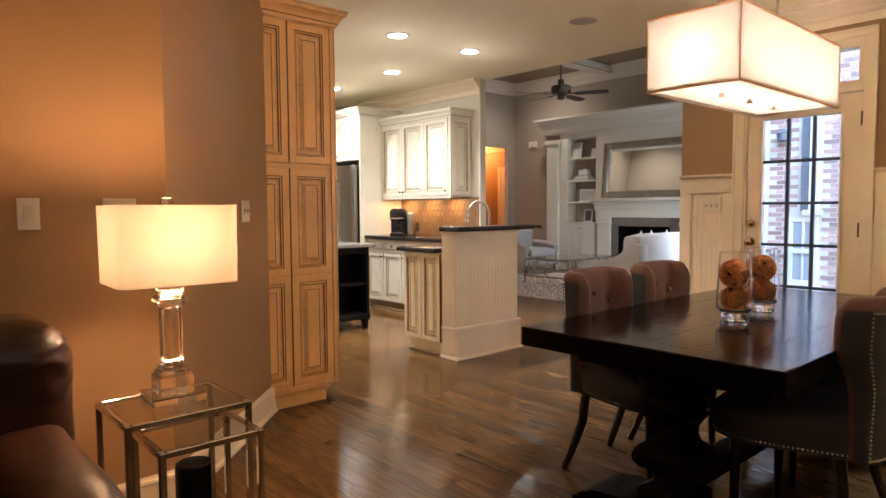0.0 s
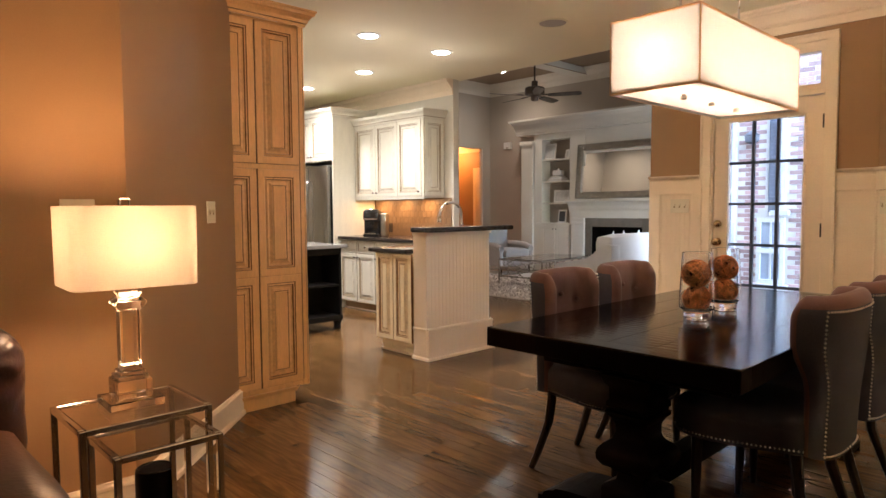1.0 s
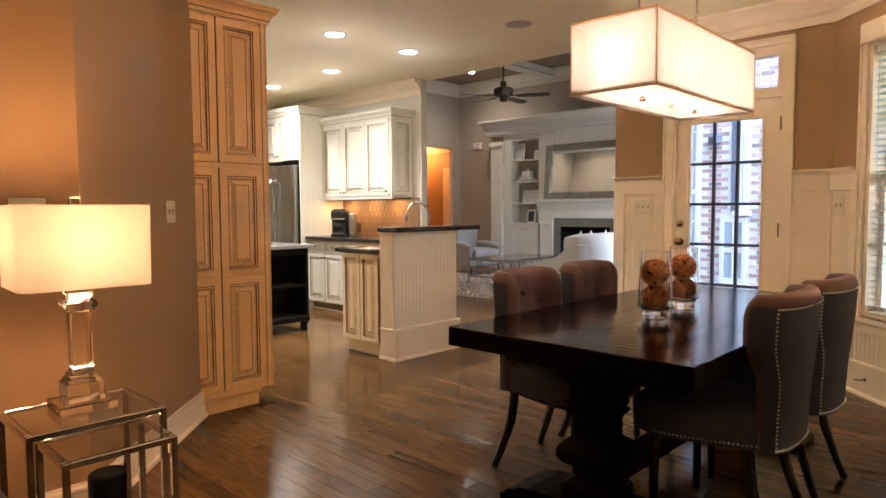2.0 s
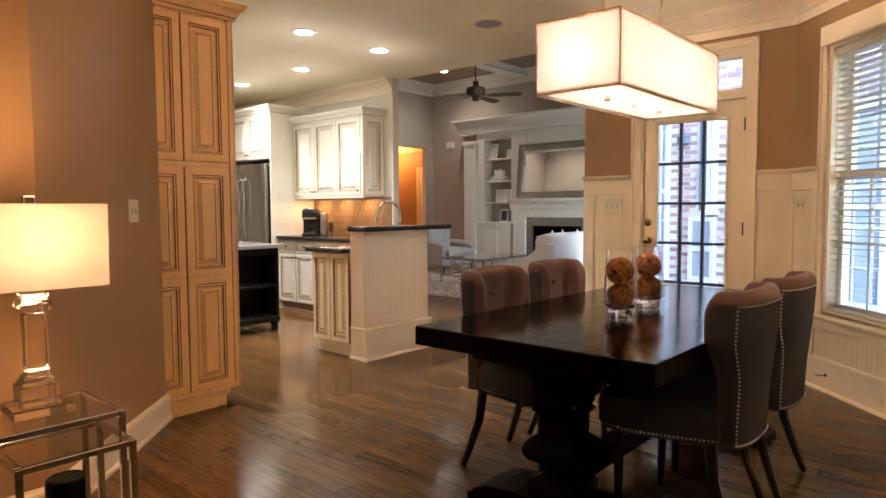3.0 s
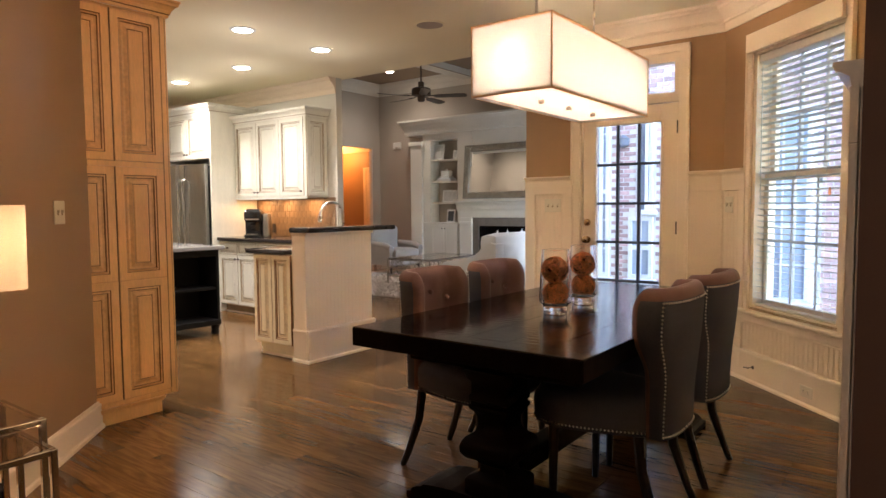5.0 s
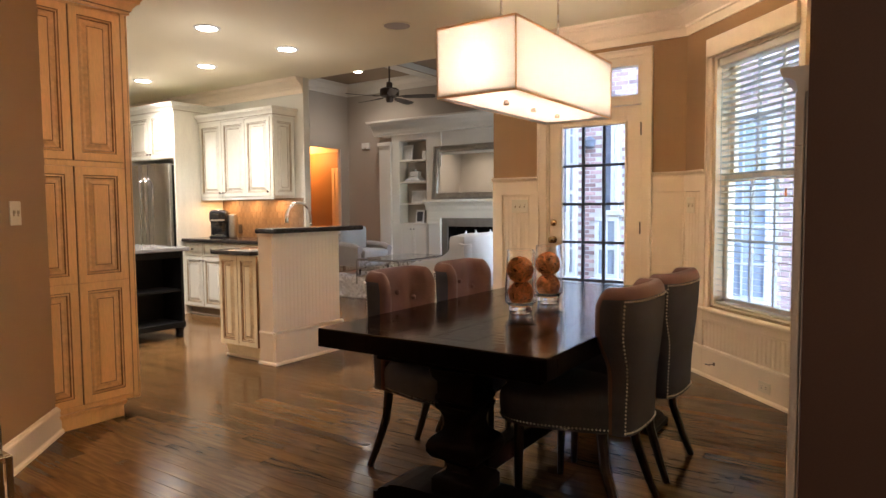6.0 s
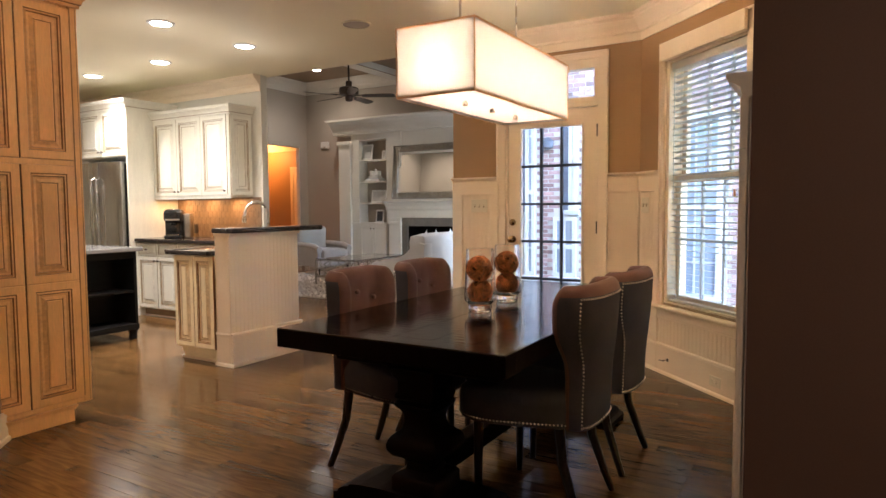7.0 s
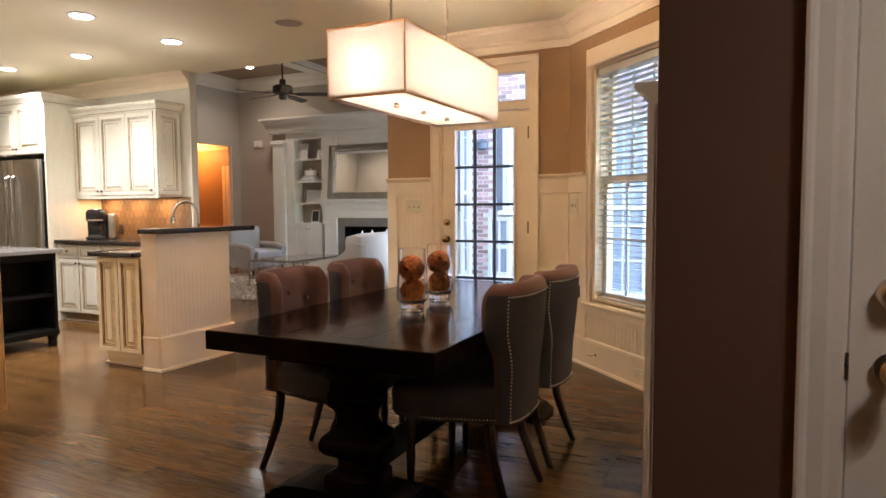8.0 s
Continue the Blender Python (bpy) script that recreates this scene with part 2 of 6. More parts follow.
PANTRY_MID = material("honey_brown_glazed_moulding", (0.71, 0.40, 0.165), 0.4, var=0.22, scale=9, fine=50, bump=0.05)
IVORY_MID = material("ivory_tan_glazed_moulding", (0.72, 0.68, 0.57), 0.4, var=0.2, scale=9, fine=50, bump=0.05)
GLAZED_MID = material("cream_tan_glazed_moulding", (0.82, 0.68, 0.44), 0.4, var=0.25, scale=9, fine=50, bump=0.05)
GLAZE = material("brown_glaze", (0.32, 0.155, 0.055), 0.45, var=0.3, scale=9, fine=50, bump=0.05)
GLAZE_SOFT = material("soft_tan_glaze", (0.29, 0.20, 0.095), 0.45, var=0.25, scale=9, fine=50, bump=0.05)
GRANITE = material("dark_granite", (0.035, 0.028, 0.025), 0.12, var=0.9, scale=30, fine=160, bump=0.0, spec=0.42)
PALE_STONE = material("pale_stone_top", (0.20, 0.19, 0.175), 0.18, var=0.2, scale=14, fine=90, bump=0.0)
BLACK = material("black_cabinet_paint", (0.006, 0.0055, 0.005), 0.45, var=0.3, scale=6, fine=60, bump=0.05, spec=0.15)
STEEL = material("brushed_steel", (0.62, 0.60, 0.57), 0.26, metal=1.0, var=0.08, scale=0.6, fine=3, bump=0.0, stretch=(8, 8, 0.3))
NAIL = material("silver_nailhead", (0.86, 0.84, 0.82), 0.34, metal=0.5, var=0.05, scale=6, fine=60, bump=0.0)
KNOB_BRASS = material("aged_brass", (0.50, 0.36, 0.21), 0.22, metal=1.0, var=0.1, scale=8, fine=80, bump=0.01)
CHROME = material("polished_chrome", (0.62, 0.60, 0.57), 0.08, metal=1.0, var=0.05, scale=6, fine=60, bump=0.01)
NICKEL = material("brushed_nickel", (0.62, 0.56, 0.47), 0.28, metal=1.0, var=0.08, scale=8, fine=80, bump=0.02)
BRONZE = material("dark_bronze", (0.10, 0.075, 0.06), 0.4, metal=0.8, var=0.2, scale=8, fine=80, bump=0.03)
TABLE_METAL = material("aged_bronze_lattice", (0.27, 0.235, 0.20), 0.34, metal=0.85, var=0.2, scale=8, fine=80, bump=0.03)
PEWTER = material("antique_silver_frame", (0.38, 0.35, 0.30), 0.3, metal=0.85, var=0.22, scale=9, fine=70, bump=0.08)
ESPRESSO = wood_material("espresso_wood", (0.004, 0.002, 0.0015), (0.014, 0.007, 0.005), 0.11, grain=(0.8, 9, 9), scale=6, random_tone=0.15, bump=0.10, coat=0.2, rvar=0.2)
# darker, duller copy of the espresso: shade painted into base and edges
ESPRESSO_SHADED = wood_material("espresso_wood_shaded", (0.003, 0.0015, 0.0012), (0.007, 0.0032, 0.0026), 0.42, grain=(9, 9, 0.8), scale=6, random_tone=0.05, bump=0.2, coat=0.0)
ESPRESSO_SHADED.node_tree.nodes["Principled BSDF"].inputs["Specular IOR Level"].default_value = 0.07
LEG_WOOD = wood_material("dark_leg_wood", (0.010, 0.005, 0.003), (0.032, 0.014, 0.008), 0.3, grain=(10, 10, 1), scale=6, random_tone=0.1, coat=0.4)
FLOOR_WOOD = oak_material("stained_oak_board", False)
FLOOR_FAR = oak_material("stained_oak_far_boards", True)
JOINT = material("floor_joint", (0.030, 0.013, 0.006), 0.6, bump=0.0)
GREY_VELVET = material("charcoal_grey_velvet", (0.098, 0.104, 0.140), 0.85, var=0.2, scale=7, fine=240, bump=0.2, spec=0.05, sheen=0.08, dist=0.003)
VELVET = material("mauve_brown_velvet", (0.215, 0.125, 0.118), 0.85, var=0.2, scale=7, fine=240, bump=0.2, spec=0.05, sheen=0.30, dist=0.003)
LEATHER = material("dark_brown_leather", (0.042, 0.0145, 0.007), 0.33, var=0.35, scale=5, fine=90, bump=0.2, spec=0.42, dist=0.01)
WHITE_CLOTH = material("white_linen", (0.68, 0.68, 0.68), 0.9, var=0.06, scale=6, fine=200, bump=0.2, sheen=0.1)
GREY_CLOTH = material("pale_grey_linen", (0.37, 0.335, 0.31), 0.9, var=0.1, scale=6, fine=200, bump=0.2, sheen=0.1)
PLASTIC = material("ivory_plastic", (0.74, 0.66, 0.50), 0.35, var=0.03, bump=0.0)
PLASTIC_W = material("white_plastic", (0.72, 0.70, 0.66), 0.35, var=0.03, bump=0.0)
BLACK_GLOSS = material("black_gloss_plastic", (0.012, 0.012, 0.012), 0.15, var=0.1, bump=0.0)
SHADE = shade_material("cream_shade_cloth", (0.64, 0.62, 0.595), 0.26)
LAMP_SHADE = shade_material("linen_shade_cloth", (0.68, 0.645, 0.58), 0.42)
SHADE_TRIM = shade_material("shade_binding", (0.85, 0.60, 0.38), 0.5)
DIFFUSER = shade_material("white_acrylic_diffuser", (0.76, 0.71, 0.68), 0.24)
GLASS = glass_material("clear_glass")
PANE = glass_material("window_glass", ior=1.08)
CRYSTAL = glass_material("crystal", 0.0, (1, 0.98, 0.95), 1.5)
SMOKE = glass_material("smoked_glass", 0.0, (0.82, 0.80, 0.74), 1.45)
MIRROR = material("mirror_silver", (0.86, 0.86, 0.84), 0.01, metal=1.0, var=0.0, bump=0.0)
HUSK = material("dried_husk", (0.76, 0.285, 0.105), 0.75, var=0.5, scale=30, fine=160, bump=0.5, random_tone=0.4, island=True)
TRAVERTINE = material("tumbled_travertine_tile", (0.27, 0.175, 0.105), 0.42, var=0.35, scale=14, fine=90, bump=0.15, random_tone=0.08)
GROUT = material("sand_grout", (0.26, 0.17, 0.10), 0.9, var=0.1, fine=200, bump=0.1)
BRICK = material("red_brick", (0.43, 0.30, 0.30), 0.85, var=0.22, scale=14, fine=90, bump=0.3, random_tone=0.35)
BRICK_FAR = material("red_brick_far", (0.43, 0.30, 0.30), 0.85, var=0.22, scale=14, fine=90, bump=0.3, random_tone=0.35, island=True)
MORTAR = material("pale_mortar", (0.60, 0.59, 0.58), 0.9, var=0.12, fine=150, bump=0.2)
EXT_WHITE = material("white_exterior_paint", (0.64, 0.65, 0.68), 0.5, var=0.04, bump=0.02)
SHUTTER = material("slate_shutter_paint", (0.07, 0.08, 0.105), 0.5, var=0.15, bump=0.03)
# lighter slate for the outside shutters and the lantern
SHUTTER_OUT = material("pale_slate_shutter_paint", (0.15, 0.17, 0.22), 0.5, var=0.15, bump=0.03)
CONCRETE = material("porch_concrete", (0.27, 0.265, 0.25), 0.85, var=0.15, scale=3, fine=80, bump=0.15)
GRASS = material("lawn", (0.07, 0.085, 0.05), 0.95, var=0.4, scale=2, fine=40, bump=0.4)
RUG_PILE = material("shag_pile", (0.56, 0.50, 0.45), 0.95, var=0.14, scale=9, fine=60, bump=0.15)
COFFER = material("brown_coffer_paint", (0.27, 0.19, 0.12), 0.6, var=0.06, scale=2, fine=200, bump=0.05, dist=0.004)
# opaque pane, the reflected sky painted in as a pale blue colour
PAINTED_SKY_PANE = material("painted_sky_pane", (0.32, 0.37, 0.45), 0.35, var=0.1, scale=2, bump=0.0)
DOOR_WHITE = material("off_white_door_paint", (0.86, 0.80, 0.71), 0.36, var=0.04, scale=4, fine=90, bump=0.03, dist=0.003)
HUSK_DARK = material("dark_husk_core", (0.085, 0.03, 0.010), 0.9, var=0.4, scale=14, fine=70, bump=0.5)
SLATE = material("slate_surround", (0.17, 0.15, 0.125), 0.45, var=0.25, scale=6, fine=50, bump=0.1, random_tone=0.2)
SOOT = material("soot_black", (0.006, 0.005, 0.005), 0.9, var=0.3, bump=0.1, spec=0.05)
PAPER = material("paper_print", (0.55, 0.53, 0.50), 0.7, var=0.2, scale=12, fine=40, bump=0.0)
DARK_PRINT = material("dark_print", (0.05, 0.05, 0.055), 0.6, var=0.4, scale=12, fine=40, bump=0.0)
DOWNLIGHT = glow_material("downlight_glow", (1.0, 0.96, 0.90), 10)
BULB = glow_material("bulb_glow", (1.0, 0.80, 0.55), 10)
BLIND = material("white_blind_slat", (0.70, 0.67, 0.60), 0.4, var=0.03, bump=0.0)

# ---- mesh helpers ----


def box(bm, x0, y0, z0, x1, y1, z1, bevel=0.0, seg=1, mi=0):
    vs = [bm.verts.new((x, y, z)) for z in (z0, z1) for x, y in ((x0, y0), (x1, y0), (x1, y1), (x0, y1))]
    fs = [bm.faces.new([vs[i] for i in q]) for q in ((3, 2, 1, 0), (4, 5, 6, 7), (0, 1, 5, 4), (1, 2, 6, 5), (2, 3, 7, 6), (3, 0, 4, 7))]
    for f in fs:
        f.material_index = mi
    if bevel:
        es = list({e for f in fs for e in f.edges})
        bmesh.ops.bevel(bm, geom=es, offset=bevel, segments=seg, affect="EDGES", profile=0.5, clamp_overlap=True)
    return bm


def B(*args, **kw):
    return box(bmesh.new(), *args, **kw)


def loops(bm, rings, closed=True, caps=True, mi=0):
    """Skins a list of rings of points (each a list of the same length)."""
    vr = [[bm.verts.new(p) for p in r] for r in rings]
    n = len(vr[0])
    for a, b in zip(vr, vr[1:]):
        for i in range(n if closed else n - 1):
            j = (i + 1) % n
            f = bm.faces.new((a[i], a[j], b[j], b[i]))
            f.material_index = mi
    if caps and closed:
        for r in (vr[0][::-1], vr[-1]):
            f = bm.faces.new(r)
            f.material_index = mi
    return bm


def lathe(bm, prof, seg=24, cx=0, cy=0, square=False, mi=0):
    rings = []
    for r, z in prof:
        if square:
            rings.append([(cx + r * sx, cy + r * sy, z) for sx, sy in ((-1, -1), (1, -1), (1, 1), (-1, 1))])
        else:
            rings.append([(cx + r * math.cos(2 * math.pi * i / seg), cy + r * math.sin(2 * math.pi * i / seg), z) for i in range(seg)])
    return loops(bm, rings, mi=mi)


def tube(bm, pts, r, seg=8, mi=0):
    pts = [Vector(p) for p in pts]
    rings = []
    up = Vector((0.0, 0.0, 1.0))
    for i, p in enumerate(pts):
        d = (pts[min(i + 1, len(pts) - 1)] - pts[max(i - 1, 0)]).normalized()
        s = d.cross(up)
        if s.length < 1e-3:
            s = d.cross(Vector((1.0, 0.02, 0.0)))
        s.normalize()
        u = s.cross(d)
        ri = r[i] if isinstance(r, (list, tuple)) else r
        rings.append([tuple(p + s * (ri * math.cos(2 * math.pi * k / seg)) + u * (ri * math.sin(2 * math.pi * k / seg))) for k in range(seg)])
    return loops(bm, rings, mi=mi)


def ball(bm, c, r, u=14, v=9, squash=1.0, mi=0):
    prof = [(max(1e-4, r * math.sin(math.pi * k / v)), c[2] - r * squash * math.cos(math.pi * k / v)) for k in range(v + 1)]
    return lathe(bm, prof, u, c[0], c[1], mi=mi)


def run(bm, prof, path, closed=False, mi=0):
    """A moulding: profile of (out, z) carried along a path of (x, y); out is to the left of the path, corners mitred."""
    n = len(path)
    P2 = [Vector((p[0], p[1])) for p in path]
    rings = []
    for i in range(n):
        if closed:
            a, b = P2[i] - P2[i - 1], P2[(i + 1) % n] - P2[i]
        else:
            a = P2[i] - P2[i - 1] if i else P2[1] - P2[0]
            b = P2[i + 1] - P2[i] if i < n - 1 else P2[-1] - P2[-2]
        a, b = a.normalized(), b.normalized()
        na, nb = Vector((-a.y, a.x)), Vector((-b.y, b.x))
        m = na + nb
        m = m / max(0.2, m.dot(na))
        rings.append([(P2[i].x + m.x * o, P2[i].y + m.y * o, z) for o, z in prof])
    if closed:
        rings.append(rings[0])
    return loops(bm, rings, caps=not closed, mi=mi)


def smooth_step(a, b, x):
    t = max(0.0, min(1.0, (x - a) / (b - a)))
    return t * t * (3 - 2 * t)


def link_mesh(name, bm, mats, smooth=False):
    bmesh.ops.recalc_face_normals(bm, faces=bm.faces)
    me = bpy.data.meshes.new(name)
    bm.to_mesh(me)
    bm.free()
    for m in mats if isinstance(mats, (list, tuple)) else [mats]:
        me.materials.append(m)
    if smooth:
        for p in me.polygons:
            p.use_smooth = True
        me.set_sharp_from_angle(angle=radians(40))
    return new(name, me)


def part(name, bm, mats, parent, label="", smooth=False, m=None):
    ob = link_mesh(name, bm, mats, smooth)
    ob.parent = parent
    if m is not None:
        ob.matrix_basis = m
    if label:
        tagged(ob, label)
    return ob


def thing(name, label, category, m=None, group="", kind=""):
    ob = new(name)
    ob.empty_display_size = 0.1
    if m is not None:
        ob.matrix_basis = m
    return tagged(ob, label, category, group, kind)


def structure(name, bm, mats, label, category, smooth=False):
    return tagged(link_mesh(name, bm, mats, smooth), label, category, kind="structure")


def moved(bm, m):
    bmesh.ops.transform(bm, matrix=m, verts=bm.verts)
    return bm

# ---- the large structure ----
CZ = 2.735          # kitchen and dining ceiling
LZ = 3.95           # living room ceiling
XD = 5.49           # wall with the glazed door
XK = 5.51           # kitchen wall
XF, YL = 11.0, 9.85  # far and side walls of the living room
BAY0 = Vector((5.49, 1.29))

structure("ground", B(-60, -60, -0.60, 60, 60, -0.30), GRASS, "mown green lawn round the house", "ground")
bm = B(-3.2, -3.2, -0.06, 1.87, 9.6, -0.012)
box(bm, 1.871, -0.03, -0.06, 4.4, 9.6, -0.012)
loops(bm, [[(4.401, 0.15, z), (5.65, 1.35, z), (5.65, 9.6, z), (4.401, 9.6, z)] for z in (-0.06, -0.012)])
loops(bm, [[(5.651, 2.9, z), (8.0, 4.1, z), (11.1, 4.1, z), (11.1, 12.5, z), (5.651, 12.5, z)] for z in (-0.06, -0.012)])
structure("floor", bm, JOINT, "dark stained oak strip floor with a satin sheen", "floor")
structure("porch", B(5.66, -6.0, -0.30, 9.5, 2.86, -0.10), CONCRETE, "pale concrete porch slab beside the house", "porch")

# ceilings
structure("ceiling", B(-3.2, -3.2, CZ, 5.65, 9.6, CZ + 0.30), CEIL, "cream painted flat ceiling", "ceiling")
bm = B(5.65, 2.86, LZ, 11.4, 10.0, LZ + 0.15)
for bx in (7.0, 8.65):
    box(bm, bx - 0.12, 2.9, LZ - 0.14, bx + 0.12, YL, LZ - 0.001, 0.01, mi=1)
for by in (4.7, 7.45):
    box(bm, 5.81, by - 0.15, LZ - 0.135, 10.98, by + 0.15, LZ - 0.001, 0.01, mi=1)
structure("ceiling_living", bm, [COFFER, WHITE_TRIM], "brown coffered living room ceiling with cream beams", "ceiling")
bm = B(5.652, 2.9, CZ + 0.12, 5.80, YL, LZ)
box(bm, 5.605, 5.72, 0, 5.80, YL, CZ + 0.12)
structure("living_header", bm, GREIGE, "painted wall above the living room opening", "wall")
structure("attic_cap", B(-3.4, -3.4, CZ + 0.302, 5.651, 12.8, CZ + 0.40), CEIL, "plain cover above the rooms", "roof")

# wall with the glazed door: three pieces round the opening
bm = bmesh.new()
box(bm, XD, 1.284, 0, XD + 0.17, 1.585, CZ)
box(bm, XD, 2.475, 0, XD + 0.17, 2.99, CZ)
box(bm, XD, 1.585, 2.46, XD + 0.17, 2.475, CZ)
structure("wall_door", bm, TAN, "tan painted wall above cream wainscot beside the glazed door", "wall")

# bay wall, built along its own axis from the corner: u along, v outwards
BAY = Matrix.Translation((BAY0.x, BAY0.y, 0)) @ Matrix.Rotation(radians(-135), 4, "Z")
W0, W1, WB, WT = 0.350, 1.215, 0.53, 2.30      # window opening along the wall and in height
bm = bmesh.new()
box(bm, -0.02, 0, 0, W0, 0.16, CZ)
box(bm, W1, 0, 0, 1.66, 0.16, CZ)
box(bm, W0, 0, 0, W1, 0.16, WB)
box(bm, W0, 0, WT, W1, 0.16, CZ)
structure("wall_bay", moved(bm, BAY), TAN, "tan painted angled bay wall above cream wainscot", "wall")

structure("wall_dining_side", B(1.87, -0.03, 0, 4.50, 0.147, CZ), TAN, "tan painted dining wall above wainscot", "wall")
bm = bmesh.new()
box(bm, 1.75, -0.135, 0, 1.87, 0.147, CZ)
box(bm, 1.75, -3.2, 0, 1.87, -1.04, CZ)
box(bm, 1.75, -1.04, 2.06, 1.87, -0.135, CZ)
structure("wall_near", bm, BROWN, "dark brown painted wall beside a white panel door", "wall")
# back and west walls are unseen, coloured dark to keep bounce and reflections low
bm = bmesh.new()
box(bm, -3.2, -3.35, 0, 1.87, -3.2, CZ)
structure("wall_back", bm, BROWN, "plain dark brown painted wall", "wall")
structure("wall_west", B(-3.35, -3.35, 0, -3.2, 9.6, CZ), BROWN, "dark brown painted wall", "wall")
structure("wall_lamp", B(-3.2, 2.91, 0, 1.11, 3.07, CZ), TAN, "tan painted wall behind the table lamp", "wall")
bm = bmesh.new()
loops(bm, [[(1.11, 2.91, z), (2.02, 3.82, z), (1.90, 3.94, z), (1.045, 3.075, z)] for z in (0, CZ)])
structure("wall_angled", bm, TAN, "tan painted angled wall next to the pantry", "wall")

# kitchen walls
structure("wall_kitchen", B(XK, 5.474, 0, 5.60, 9.6, CZ + 0.001), KITCHEN_PAINT, "cream painted kitchen wall", "wall")
structure("wall_kitchen_back", B(1.9, 9.45, 0, XK, 9.6, CZ), KITCHEN_PAINT, "cream painted kitchen wall", "wall")
structure("wall_kitchen_side", B(1.75, 3.95, 0, 1.90, 9.6, CZ), KITCHEN_PAINT, "cream painted kitchen wall", "wall")

# living room walls
bm = bmesh.new()
box(bm, 5.605, YL, 0, 9.55, YL + 0.08, LZ)
box(bm, 10.76, YL, 0, 11.15, YL + 0.08, LZ)
box(bm, 9.55, YL, 2.56, 10.76, YL + 0.08, LZ)
structure("wall_living_side", bm, GREIGE, "greige living room wall with a cased hall opening", "wall")
structure("wall_living_far", B(XF, 4.0, 0, XF + 0.15, YL, LZ), GREIGE, "greige living room wall behind the fireplace unit", "wall")
bm = loops(bmesh.new(), [[(5.662, 2.988, z), (5.662, 2.86, z), (8.0, 4.05, z), (8.0, 4.20, z)] for z in (0, LZ)])
structure("wall_living_angle", bm, GREIGE, "greige living room wall beside the passage", "wall")
bm = bmesh.new()
WIN = [(8.35, 9.35), (9.75, 10.75)]
xs = [8.002] + [v for w in WIN for v in w] + [XF]
for a, b in zip(xs[0::2], xs[1::2]):
    box(bm, a, 4.05, 0, b, 4.20, LZ)
for a, b in WIN:
    box(bm, a, 4.05, 0, b, 4.20, 0.45)
    box(bm, a, 4.05, 2.35, b, 4.20, LZ)
structure("wall_living_windows", bm, GREIGE, "greige living room wall with tall windows", "wall")
bm = B(8.9, 12.4, 0, 11.4, 12.55, 3.2)
box(bm, 8.9, YL + 0.081, 0, 9.05, 12.4, 3.2)
box(bm, 11.25, YL + 0.081, 0, 11.4, 12.4, 3.2)
box(bm, 9.05, YL + 0.081, 2.72, 11.25, 12.4, 3.2)
structure("wall_hall", bm, TAN, "warm tan hall walls lit by a lamp", "wall")

# ---- mouldings ----
CROWN = [(0, -0.195), (0.014, -0.195), (0.014, -0.135), (0.026, -0.128), (0.026, -0.112), (0.040, -0.100), (0.062, -0.075), (0.090, -0.052), (0.100, -0.048), (0.104, -0.030), (0.118, -0.022), (0.122, 0.0), (0, 0)]


def crown(name, path, z, k=1.0, mat=TRIM, label="cream stepped crown moulding under the ceiling"):
    prof = [(o * k, z + d * k - 0.001) for o, d in CROWN]
    return structure(name, run(bmesh.new(), prof, path), mat, label, "crown moulding")


# paths run with the room on their left
crown("crown_dining", [(XD, 2.99), (XD, 1.29), (4.347, 0.147), (1.87, 0.147)][::-1], CZ)
crown("crown_kitchen", [(XK, 5.474), (XK, 9.45), (1.9, 9.45)], CZ, 0.9)
crown("crown_living", [(XF, 4.2), (XF, YL), (5.81, YL)], LZ, 1.25, WHITE_TRIM, "cream crown moulding under the living room ceiling")
crown("crown_lamp_wall", [(2.02, 3.82), (1.11, 2.91), (-3.2, 2.91)], CZ)

BASEB = [(0, 0), (0.030, 0), (0.030, 0.012), (0.026, 0.022), (0.018, 0.026), (0.016, 0.125), (0.020, 0.130), (0.018, 0.142), (0.010, 0.150), (0.008, 0.158), (0, 0.158)]


def baseboard(name, path, mat=TRIM, k=1.0):
    return structure(name, run(bmesh.new(), [(o, z * k) for o, z in BASEB], path), mat, "cream stepped baseboard along the wall", "baseboard")


baseboard("baseboard_lamp_wall", [(2.02, 3.82), (1.11, 2.91), (-3.2, 2.91)])
baseboard("baseboard_living", [(XF, 8.75), (XF, YL), (10.85, YL)], WHITE_TRIM)


# ---- wainscot: panels with beadboard, stiles and cap ----
def beads(bm, u0, u1, z0, z1, depth, pitch=0.042, groove=0.0032):
    """Beadboard from u0 to u1, its face at v = -depth and its grooves cut back."""
    n = max(1, round((u1 - u0) / pitch))
    p = (u1 - u0) / n
    pts = []
    for i in range(n):
        a = u0 + i * p
        pts += [(a, -depth + groove), (a + 0.004, -depth), (a + p - 0.010, -depth), (a + p - 0.006, -depth + groove * 0.8), (a + p - 0.003, -depth + 0.0015)]
    pts.append((u1, -depth + groove))
    rows = [[bm.verts.new((u, v, z)) for u, v in pts] for z in (z0, z1)]
    for i in range(len(pts) - 1):
        bm.faces.new((rows[0][i], rows[0][i + 1], rows[1][i + 1], rows[1][i]))
    return bm


CAPZ = 1.515
CAP = [(0.0, -0.050), (0.018, -0.050), (0.022, -0.030), (0.034, -0.022), (0.046, -0.018), (0.050, -0.010), (0.050, 0.0), (0.0, 0.0)]


